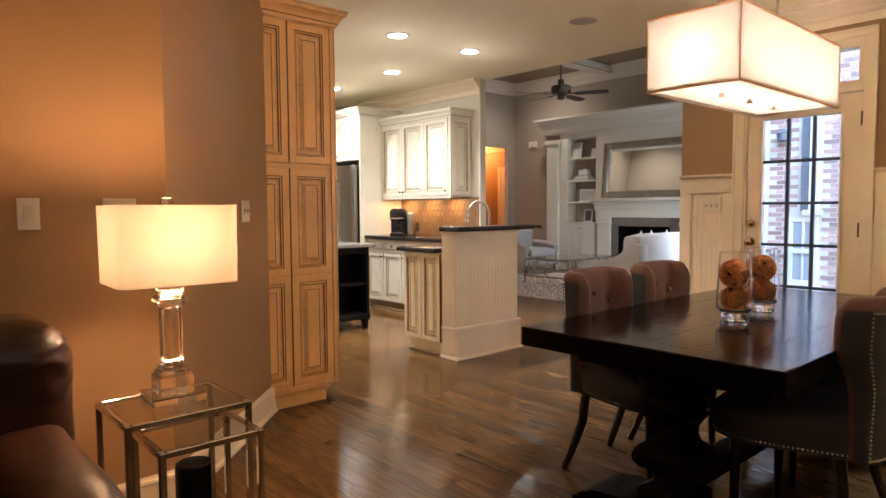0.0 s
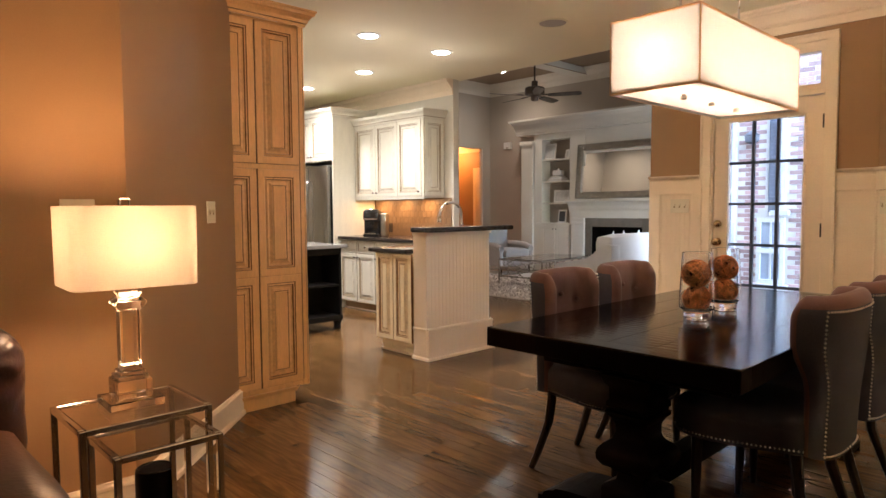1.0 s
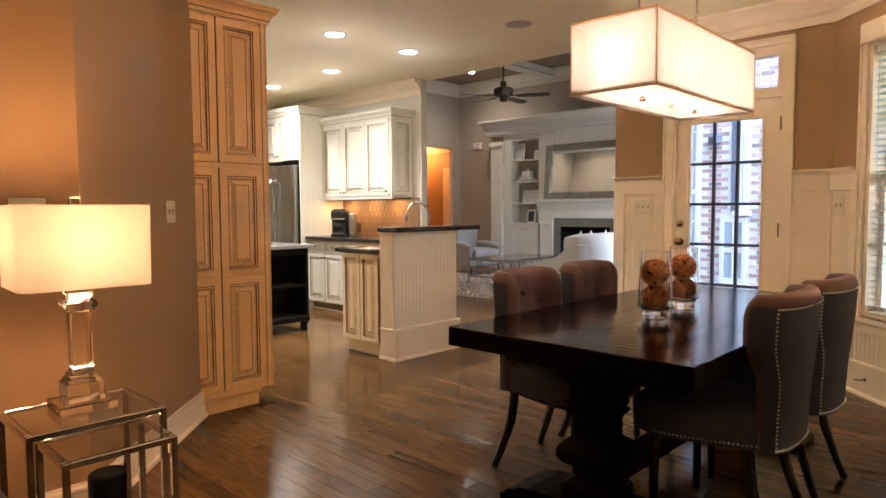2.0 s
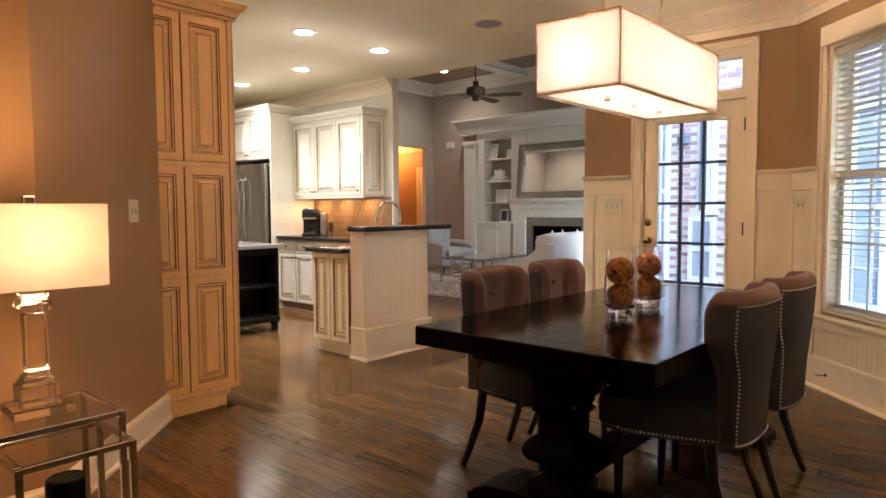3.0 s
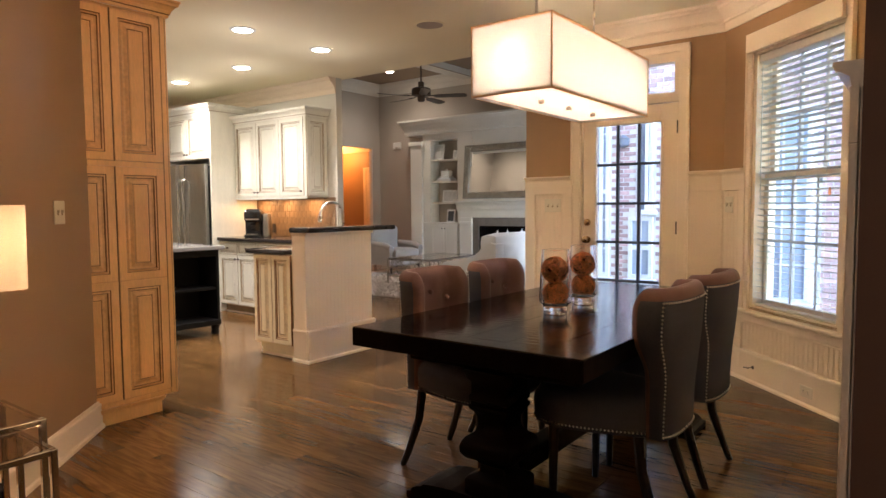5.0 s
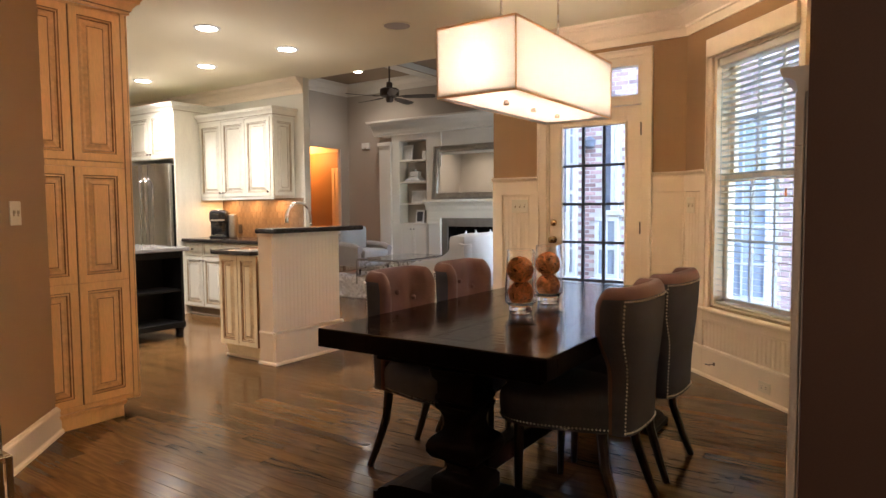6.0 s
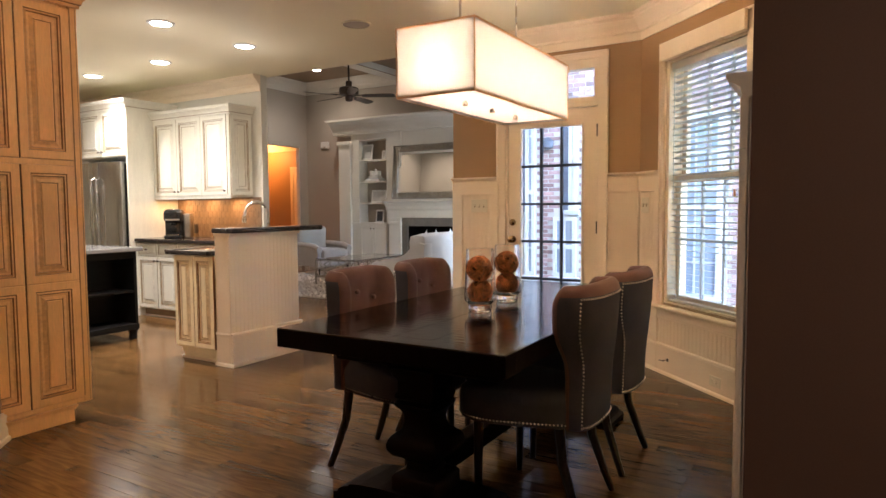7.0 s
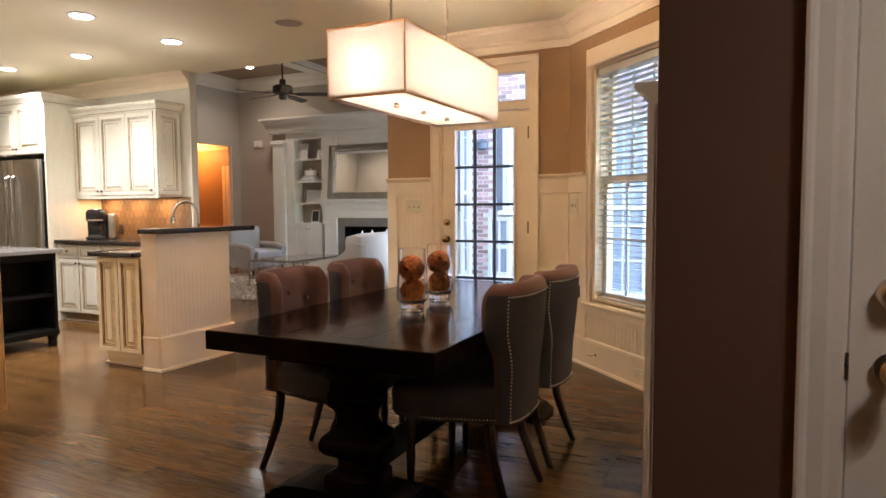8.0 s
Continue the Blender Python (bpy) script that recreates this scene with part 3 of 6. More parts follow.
def wainscot(name, m, u0, u1, openings=(), stile=0.085, flat=False, label="cream beadboard wainscot with rails and a moulded cap"):
    """Along u from u0 to u1 on the plane v = 0, the room on the side of negative v. openings: (u0, u1, z0) where a window cuts in."""
    th = thing(name, label, "wainscot", m, kind="structure")
    part("backing", B(u0, -0.006, 0.0, u1, -0.001, 0.50 if openings else CAPZ - 0.05), TRIM, th)
    runs = [(u0, u1, CAPZ)]
    if openings:
        o = openings[0]
        runs = [(u0, o[0], CAPZ), (o[0], o[1], o[2]), (o[1], u1, CAPZ)]
    for a, b, top in runs:
        if b - a < 0.02:
            continue
        low = top < 1.0
        z1 = top - (0.06 if low else 0.155)
        part("base_panel", B(a, -0.024, 0.0, b, -0.001, 0.20, 0.002), TRIM, th)
        part("base_cap", run(bmesh.new(), [(0.024, 0.20), (0.030, 0.205), (0.026, 0.218), (0.001, 0.224), (0.001, 0.20)], [(b, 0), (a, 0)]), TRIM, th)
        part("shoe_moulding", run(bmesh.new(), [(0.024, 0.0), (0.042, 0.0), (0.040, 0.012), (0.032, 0.020), (0.024, 0.022)], [(b, 0), (a, 0)]), TRIM, th)
        part("top_rail", B(a, -0.022, z1, b, -0.001, top - (0.0 if low else 0.048), 0.002), TRIM, th)
        if flat:
            part("flat_panel", B(a, -0.010, 0.218, b, -0.0065, z1 - 0.004), TRIM, th)
        else:
            part("beadboard", beads(bmesh.new(), a, b, 0.218, z1 - 0.004, 0.010), TRIM, th)
        if not low:
            part("cap_rail", run(bmesh.new(), [(o_, CAPZ + z) for o_, z in CAP], [(b, 0), (a, 0)]), TRIM, th)
    return th


def stile(th, a, b, z0, z1):
    part("stile", B(a, -0.0215, z0, b, -0.001, z1, 0.002), TRIM, th)


# door wall, its u running from the far corner of the wall towards the bay
DOORW = Matrix.Translation((XD, 2.99, 0)) @ Matrix.Rotation(radians(-90), 4, "Z")
w = wainscot("wainscot_door_left", DOORW, 0.0, 0.450)
stile(w, 0.0, 0.10, 0.2, 1.36)
stile(w, 0.390, 0.450, 0.2, 1.36)
w = wainscot("wainscot_door_right", DOORW, 1.447, 1.70, flat=True)
w = wainscot("wainscot_bay", BAY, 0.0, 1.60, openings=[(W0 - 0.06, W1 + 0.06, 0.47)])
stile(w, 0.0, 0.02, 0.2, 1.36)
stile(w, W0 - 0.125, W0 - 0.062, 0.2, 1.36)
SIDEW = Matrix.Translation((4.33, 0.147, 0)) @ Matrix.Rotation(radians(180), 4, "Z")
w = wainscot("wainscot_side", SIDEW, 0.0, 2.58)
stile(w, 2.47, 2.58, 0.2, 1.36)


# ---- doors and windows ----
def casing(th, u0, u1, z0, z1, w=0.09, d=0.02, head=0.0, name="casing", mat=TRIM):
    """Flat moulded casing round an opening, on the plane v = 0."""
    part(name, B(u0 - w, -d, z0, u0, 0.0, z1, 0.003), mat, th)
    part(name, B(u1, -d, z0, u1 + w, 0.0, z1, 0.003), mat, th)
    head = head or w
    part(name, B(u0 - w, -d, z1, u1 + w, 0.0, z1 + head, 0.003), mat, th)
    for a, b in ((u0 - w - 0.002, u0 - w + 0.016), (u1 + w - 0.016, u1 + w + 0.002)):
        part("back_band", B(a, -d - 0.010, z0, b, 0.0, z1 + head + 0.002, 0.003), mat, th)
    part("back_band", B(u0 - w - 0.002, -d - 0.010, z1 + head - 0.016, u1 + w + 0.002, 0.0, z1 + head + 0.003, 0.003), mat, th)


def lathe_y(prof, seg=20):
    """A turned piece whose axis points to negative v."""
    return moved(lathe(bmesh.new(), prof, seg), Matrix.Rotation(radians(90), 4, "X"))


def knob(parent, x, z, r=0.028, mat=NICKEL):
    part("door_knob", lathe_y([(0.001, 0), (r * 1.15, 0.001), (r * 1.15, 0.006), (r * 0.45, 0.010), (r * 0.45, 0.030), (r * 0.95, 0.042), (r * 1.05, 0.056), (r * 0.7, 0.066), (0.001, 0.068)]), mat, parent, "round satin nickel knob", True, Matrix.Translation((x, 0, z)))


def deadbolt(parent, x, z, r=0.030, mat=NICKEL):
    part("deadbolt", lathe_y([(0.001, 0), (r, 0.001), (r, 0.010), (r * 0.8, 0.018), (r * 0.5, 0.024), (0.001, 0.025)]), mat, parent, "round nickel deadbolt", True, Matrix.Translation((x, 0, z)))


def hinge(parent, x, z, mat=BRONZE):
    part("hinge", lathe(bmesh.new(), [(0.007, -0.05), (0.008, -0.045), (0.008, 0.045), (0.007, 0.05)], 8), mat, parent, "dark hinge", False, Matrix.Translation((x, -0.012, z)))


# glazed door: u runs from the latch side; door slab from u = 0.555 to 1.36 on the door wall
door = thing("door_1", "closed cream glazed door with dark muntins and a transom", "door", DOORW, kind="structure")
casing(door, 0.535, 1.362, 0.0, 2.445, 0.082, head=0.055)
part("jamb", B(0.533, -0.004, 0, 0.553, 0.17, 2.455), TRIM, door)
part("jamb", B(1.360, -0.004, 0, 1.364, 0.17, 2.455), TRIM, door)
part("transom_bar", B(0.553, -0.004, 2.066, 1.36, 0.14, 2.105, 0.002), TRIM, door)
slab = bmesh.new()
G0, G1, GB, GT = 0.676, 1.222, 0.30, 1.92
box(slab, 0.557, 0.008, 0.01, G0, 0.052, 2.060, 0.002)
box(slab, G1, 0.008, 0.01, 1.357, 0.052, 2.060, 0.002)
box(slab, G0, 0.008, 0.01, G1, 0.052, GB)
box(slab, G0, 0.008, GT, G1, 0.052, 2.060)
leaf = part("door_leaf", slab, TRIM, door)
bead = bmesh.new()
for a, b, c, d in ((G0 - 0.02, G0, GB - 0.02, GT + 0.02), (G1, G1 + 0.02, GB - 0.02, GT + 0.02)):
    box(bead, a, -0.002, c, b, 0.009, d, 0.003)
for c, d in ((GB - 0.02, GB), (GT, GT + 0.02)):
    box(bead, G0, -0.002, c, G1, 0.009, d, 0.003)
part("glazing_bead", bead, TRIM, leaf)
cols, rows = 3, 5
for i in range(1, cols):
    u = G0 + (G1 - G0) * i / cols
    part("muntin", B(u - 0.011, 0.012, GB, u + 0.011, 0.046, GT, 0.003), SHUTTER, leaf, "dark muntin bar")
for j in range(1, rows):
    z = GB + (GT - GB) * j / rows
    part("muntin", B(G0, 0.0125, z - 0.011, G1, 0.0455, z + 0.011, 0.003), SHUTTER, leaf, "dark muntin bar")
for i in range(cols):
    for j in range(rows):
        a, b = G0 + (G1 - G0) * i / cols, G0 + (G1 - G0) * (i + 1) / cols
        c, d = GB + (GT - GB) * j / rows, GB + (GT - GB) * (j + 1) / rows
        pane = part("pane", B(a + 0.006, 0.027, c + 0.006, b - 0.006, 0.031, d - 0.006), PANE, leaf)
        pane.visible_shadow = False
knob(leaf, 0.60, 0.965, mat=KNOB_BRASS)
deadbolt(leaf, 0.60, 1.113, mat=KNOB_BRASS)
for z in (0.30, 1.075, 1.868):
    hinge(leaf, 1.357, z)
part("transom_frame", B(0.553, 0.0, 2.105, 0.66, 0.10, 2.455), TRIM, door)
part("transom_frame", B(1.325, 0.0, 2.105, 1.36, 0.10, 2.455), TRIM, door)
part("transom_frame", B(0.66, 0.0, 2.105, 1.325, 0.10, 2.143), TRIM, door)
part("transom_frame", B(0.66, 0.0, 2.375, 1.325, 0.10, 2.455), TRIM, door)
pane = part("transom_pane", B(0.66, 0.05, 2.143, 1.325, 0.054, 2.375), PANE, door)
pane.visible_shadow = False

# double-hung bay window with blinds
win = thing("window_1", "double-hung window with white slatted blinds, slats open", "window", BAY, kind="structure")
casing(win, W0, W1, WB - 0.02, WT, 0.055, 0.022, head=0.13)
part("head_board", B(W0 - 0.012, -0.062, WT - 0.006, W1 + 0.012, -0.0325, WT + 0.122, 0.005, 2), TRIM, win)
part("window_stool", B(W0 - 0.085, -0.060, WB - 0.045, W1 + 0.085, 0.03, WB - 0.018, 0.010, 3), TRIM, win)
part("apron", B(W0 - 0.05, -0.026, WB - 0.105, W1 + 0.05, -0.001, WB - 0.047, 0.003), TRIM, win)
for a, b in ((W0, W0 + 0.035), (W1 - 0.035, W1)):
    part("side_jamb", B(a, 0.0, WB, b, 0.16, WT), TRIM, win)
part("window_sill", B(W0, 0.0, WB - 0.018, W1, 0.19, WB + 0.012), TRIM, win)
part("head_jamb", B(W0, 0.0, WT - 0.02, W1, 0.16, WT), TRIM, win)
MEET = 1.44
for nm, z0, z1, v in (("lower_sash", WB + 0.012, MEET + 0.02, 0.075), ("upper_sash", MEET - 0.02, WT - 0.02, 0.115)):
    a, b = W0 + 0.035, W1 - 0.035
    bm = bmesh.new()
    box(bm, a, v, z0, a + 0.045, v + 0.036, z1)
    box(bm, b - 0.045, v, z0, b, v + 0.036, z1)
    box(bm, a + 0.045, v, z0, b - 0.045, v + 0.036, z0 + 0.05)
    box(bm, a + 0.045, v, z1 - 0.045, b - 0.045, v + 0.036, z1)
    sash = part(nm, bm, TRIM, win)
    ga, gb, gc, gd = a + 0.045, b - 0.045, z0 + 0.05, z1 - 0.045
    for i in (1, 2):
        u = ga + (gb - ga) * i / 3
        part("muntin", B(u - 0.010, v + 0.006, gc, u + 0.010, v + 0.030, gd), EXT_WHITE, sash)
    part("muntin", B(ga, v + 0.0065, (gc + gd) / 2 - 0.010, gb, v + 0.0295, (gc + gd) / 2 + 0.010), EXT_WHITE, sash)
    p = part("pane", B(ga, v + 0.016, gc, gb, v + 0.020, gd), PANE, sash)
    p.visible_shadow = False
blind = thing("window_blind", "white horizontal slat blind lowered over the window, slats open", "blind", BAY)
part("headrail", B(W0 + 0.04, 0.012, WT - 0.075, W1 - 0.04, 0.062, WT - 0.022, 0.004), BLIND, blind)
slat_me = link_mesh("slat", moved(B(-(W1 - W0) / 2 + 0.045, -0.024, -0.0014, (W1 - W0) / 2 - 0.045, 0.024, 0.0014), Matrix.Rotation(radians(-10), 4, "X")), BLIND)
slat_data = slat_me.data
bpy.data.objects.remove(slat_me)
z = WT - 0.085
while z > WB + 0.05:
    s = new("slat", slat_data)
    s.parent = blind
    s.matrix_basis = Matrix.Translation(((W0 + W1) / 2, 0.037, z))
    z -= 0.0415
part("bottom_rail", B(W0 + 0.045, 0.012, WB + 0.018, W1 - 0.045, 0.062, WB + 0.034, 0.003), BLIND, blind)
for u in (W0 + 0.16, (W0 + W1) / 2, W1 - 0.16):
    part("ladder_cord", tube(bmesh.new(), [(u, 0.012, WB + 0.03), (u, 0.012, WT - 0.08)], 0.0016, 5), BLIND, blind)
part("tilt_wand", tube(bmesh.new(), [(W0 + 0.09, 0.004, WT - 0.1), (W0 + 0.09, 0.006, 1.25)], 0.004, 6), BLIND, blind)
part("cord_tassel", lathe(bmesh.new(), [(0.004, 1.30), (0.008, 1.312), (0.006, 1.345), (0.003, 1.35)], 8, W1 - 0.12, 0.004), HUSK, blind, "wooden cord tassel")

# panel door in the near wall
NEARW = Matrix.Translation((1.75, -0.129, 0)) @ Matrix.Rotation(radians(-90), 4, "Z")
nd = thing("door_2", "closed off-white panel door with nickel knob and deadbolt", "door", NEARW, kind="structure")
NC = [(0.0, 0.0), (0.022, 0.0), (0.024, 0.006), (0.022, 0.014), (0.017, 0.022), (0.016, 0.050), (0.013, 0.062), (0.012, 0.078), (0.0, 0.078)]


def fluted(th, u0, z0, z1, flip=False):
    pts = [((u0 + (0.078 - y if flip else y)), -o) for o, y in NC]
    part("casing", loops(bmesh.new(), [[(u, v, z) for u, v in pts] for z in (z0, z1)]), DOOR_WHITE, th)


fluted(nd, 0.0, 0.0, 2.13)
fluted(nd, 0.835 + 0.078, 0.0, 2.13, True)
part("casing", B(0.078, -0.02, 2.05, 0.913, 0.0, 2.13, 0.003), DOOR_WHITE, nd)
part("jamb", B(0.076, 0.0, 0.0, 0.088, 0.12, 2.05), DOOR_WHITE, nd)
part("jamb", B(0.903, 0.0, 0.0, 0.911, 0.12, 2.05), DOOR_WHITE, nd)
leaf2 = part("door_leaf", B(0.091, 0.006, 0.008, 0.900, 0.046, 2.04, 0.002), DOOR_WHITE, nd)
knob(leaf2, 0.162, 0.93, 0.027)
deadbolt(leaf2, 0.162, 1.075, 0.031)
part("strike_plate", B(0.084, -0.0012, 0.90, 0.0905, 0.004, 0.955), NICKEL, nd)

# living room windows that give the daylight
for k, (a, b) in enumerate(WIN):
    lw = thing("window_%d" % (k + 2), "tall white sash window letting in daylight", "window", kind="structure")
    for p0, p1 in ((a, a + 0.06), (b - 0.06, b)):
        part("frame", B(p0, 4.08, 0.45, p1, 4.17, 2.35), EXT_WHITE, lw)
    for z0, z1 in ((0.45, 0.52), (1.36, 1.42), (2.28, 2.35)):
        part("frame", B(a + 0.06, 4.082, z0, b - 0.06, 4.168, z1), EXT_WHITE, lw)
    p = part("pane", B(a + 0.06, 4.12, 0.52, b - 0.06, 4.124, 2.28), PANE, lw)
    p.visible_shadow = False

# ---- cabinets ----
RAISED = [(0.0, 0.0, 1), (0.0035, -0.002, 2), (0.046, -0.002, 0), (0.0505, 0.003, 1), (0.061, -0.001, 2), (0.0655, 0.007, 1), (0.078, 0.008, 2), (0.098, 0.001, 2), (0.1025, 0.0035, 1), (0.107, 0.0, 0)]


def raised(bm, x0, z0, x1, z1, rings=RAISED, thick=0.019, k=1.0):
    """A raised panel cell facing negative y: nested frames, the grooves with the second material."""
    prev = None
    vs0 = [bm.verts.new((x, thick, z)) for x, z in ((x0, z0), (x1, z0), (x1, z1), (x0, z1))]
    prev = vs0
    for inset, d, mi in rings:
        i = inset * k
        vs = [bm.verts.new((x, d, z)) for x, z in ((x0 + i, z0 + i), (x1 - i, z0 + i), (x1 - i, z1 - i), (x0 + i, z1 - i))]
        for a in range(4):
            b = (a + 1) % 4
            f = bm.faces.new((prev[a], prev[b], vs[b], vs[a]))
            f.material_index = mi
        prev = vs
    bm.faces.new(prev)
    return bm


def cab_knob(parent, x, z, mat=BRONZE):
    part("knob", lathe_y([(0.001, 0), (0.006, 0.001), (0.005, 0.012), (0.012, 0.018), (0.013, 0.024), (0.008, 0.029), (0.001, 0.030)], 12), mat, parent, "small dark knob", True, Matrix.Translation((x, 0, z)))


def cab_door(parent, x0, z0, x1, z1, y, mats, panels=(), knob_at=None, k=1.0, name="door"):
    """A raised-panel door on the plane y, split at the heights given in panels."""
    bm = bmesh.new()
    hs = [0.0, *[p - z0 for p in panels], z1 - z0]
    for a, b in zip(hs, hs[1:]):
        raised(bm, 0, a, x1 - x0, b, k=k)
    d = part(name, bm, mats, parent, m=Matrix.Translation((x0, y, z0)))
    if knob_at:
        cab_knob(d, knob_at[0] - x0, knob_at[1] - z0)
    return d


CABCROWN = [(0, 0), (0.012, 0), (0.014, 0.018), (0.022, 0.024), (0.030, 0.046), (0.048, 0.068), (0.062, 0.076), (0.066, 0.094), (0.074, 0.100), (0.074, 0.112), (0, 0.112)]


def cab_crown(parent, path, z, mat, k=1.0, glaze=None):
    p = part("crown", run(bmesh.new(), [(o * k, z + h * k) for o, h in CABCROWN], path), mat, parent)
    if glaze:
        part("crown_glaze_line", run(bmesh.new(), [(0.0145 * k, z + 0.0185 * k), (0.0235 * k, z + 0.0225 * k), (0.0225 * k, z + 0.0245 * k), (0.0145 * k, z + 0.0225 * k)], path), glaze, p)
    return p


# tall pantry: its front faces negative y
pantry = thing("pantry_cabinet", "tall honey cream pantry cabinet with brown glazed raised panels", "cabinet", Matrix.Translation((0, 3.80, 0)))
part("body", B(1.84, 0.021, 0.10, 2.498, 0.62, 2.42), PANTRY, pantry)
part("plinth", B(1.84, 0.008, 0.0, 2.395, 0.60, 0.0995, 0.002), PANTRY, pantry)
part("plinth_moulding", run(bmesh.new(), [(0.0, 0.070), (0.006, 0.072), (0.008, 0.080), (0.014, 0.090), (0.015, 0.099), (0, 0.099)], [(1.90, 0.008), (2.395, 0.008), (2.395, 0.60)][::-1]), PANTRY, pantry)
part("corner_stile", B(2.452, 0.001, 0.10, 2.498, 0.0205, 2.42, 0.003), PANTRY, pantry)
part("bottom_rail", B(1.84, 0.002, 0.101, 2.4515, 0.0205, 0.128, 0.003), PANTRY, pantry)
part("glaze_line", B(2.4535, -0.0005, 0.14, 2.4575, 0.002, 2.41), GLAZE, pantry)
part("glaze_line", B(2.486, -0.0005, 0.11, 2.4885, 0.002, 2.41), GLAZE, pantry)
part("face_rail", B(1.84, 0.003, 1.502, 2.452, 0.0205, 1.532), PANTRY, pantry)
for x0, x1 in ((1.86, 2.150), (2.157, 2.450)):
    cab_door(pantry, x0, 0.130, x1, 1.500, 0.0, [PANTRY, GLAZE, PANTRY_MID], panels=(0.833,))
    cab_door(pantry, x0, 1.534, x1, 2.400, 0.0, [PANTRY, GLAZE, PANTRY_MID])
cab_crown(pantry, [(2.498, 0.62), (2.498, 0.0), (1.84, 0.0)], 2.415, PANTRY, 0.88, GLAZE)

# kitchen units face negative x: u runs along negative y, v along positive x
def facing_west(x, y):
    return Matrix.Translation((x, y, 0)) @ Matrix.Rotation(radians(-90), 4, "Z")


# wall cabinet with three doors
uc = thing("wall_cabinet", "ivory glazed wall cabinet with three raised-panel doors", "cabinet", facing_west(5.185, 6.945))
part("body", B(0.0, 0.020, 1.38, 1.31, 0.322, 2.29), IVORY, uc)
part("light_rail", B(0.0, 0.004, 1.365, 1.31, 0.024, 1.40, 0.002), IVORY, uc)
for i in range(3):
    a = 0.004 + i * 0.422
    cab_door(uc, a, 1.402, a + 0.418, 2.282, 0.0, [IVORY, GLAZE_SOFT, IVORY_MID], knob_at=(a + (0.39 if i in (0, 2) else 0.03), 1.45), k=0.95)
part("corner_post", B(1.270, 0.001, 1.385, 1.31, 0.0195, 2.288, 0.004), IVORY, uc)
end = bmesh.new()
raised(end, 0, 0, 0.30, 0.88, thick=0.012)
part("end_panel", moved(end, Matrix.Translation((1.322, 0.012, 1.400)) @ Matrix.Rotation(radians(90), 4, "Z")), [IVORY, GLAZE_SOFT, IVORY_MID], uc)
cab_crown(uc, [(1.322, 0.322), (1.322, 0.0), (0.0, 0.0)], 2.285, IVORY, 0.90, GLAZE_SOFT)

# refrigerator surround
fs = thing("refrigerator_surround", "ivory glazed tall panel and doors above the refrigerator", "cabinet", facing_west(4.85, 7.96))
part("side_panel", B(0.985, 0.0, 0.0, 1.01, 0.655, 2.425, 0.002), IVORY, fs)
part("side_panel", B(0.0, 0.0, 0.0, 0.025, 0.655, 2.425, 0.002), IVORY, fs)
part("over_box", B(0.026, 0.021, 1.865, 0.984, 0.65, 2.42), IVORY, fs)
cab_door(fs, 0.030, 1.875, 0.503, 2.41, 0.0, [IVORY, GLAZE_SOFT, IVORY_MID], knob_at=(0.475, 1.93))
cab_door(fs, 0.508, 1.875, 0.981, 2.41, 0.0, [IVORY, GLAZE_SOFT, IVORY_MID], knob_at=(0.535, 1.93))
cab_crown(fs, [(1.01, 0.655), (1.01, 0.0), (0.0, 0.0)], 2.41, IVORY, 0.95, GLAZE_SOFT)

def bowed(x0, z0, x1, z1, bow=0.016, n=14):
    """A steel front that bows outwards from its two rounded sides."""
    rings = []
    for i in range(n + 1):
        t = -1 + 2 * i / n
        y = -bow * (1 - t * t) + 0.012 * smooth_step(0.88, 1.0, abs(t))
        u = x0 + (x1 - x0) * (t + 1) / 2
        rings.append([(u, y, z0), (u, 0.066, z0), (u, 0.066, z1), (u, y + 0.008, z1), (u, y, z1 - 0.01)])
    bm = loops(bmesh.new(), rings)
    for e in bm.edges:
        if abs(e.verts[0].co.x - e.verts[1].co.x) < 1e-6 and abs(e.verts[0].co.x - x0) > 1e-6:
            continue
        e.smooth = e.verts[0].co.y < 0.05 and e.verts[1].co.y < 0.05
    return bm


fr = thing("refrigerator", "stainless steel refrigerator with a dark side and bar handles", "refrigerator", facing_west(4.80, 7.925))
part("body", B(0.0, 0.07, 0.02, 0.93, 0.68, 1.79, 0.006), BLACK_GLOSS, fr)
for a, b in ((0.004, 0.448), (0.454, 0.898)):
    d = part("door", bowed(a, 0.62, b, 1.805), STEEL, fr, smooth=True)
    u = b - 0.05 if a < 0.1 else a + 0.05
    part("handle", tube(bmesh.new(), [(u, -0.002, 0.80), (u, -0.045, 0.83), (u, -0.055, 1.2), (u, -0.045, 1.60), (u, -0.002, 1.63)], 0.012, 10), STEEL, d, "curved steel bar handle", True)
d = part("drawer", bowed(0.004, 0.09, 0.898, 0.61), STEEL, fr, smooth=True)
part("handle", tube(bmesh.new(), [(0.12, -0.002, 0.53), (0.15, -0.05, 0.53), (0.78, -0.05, 0.53), (0.81, -0.002, 0.53)], 0.012, 10), STEEL, d, "steel bar handle", True)

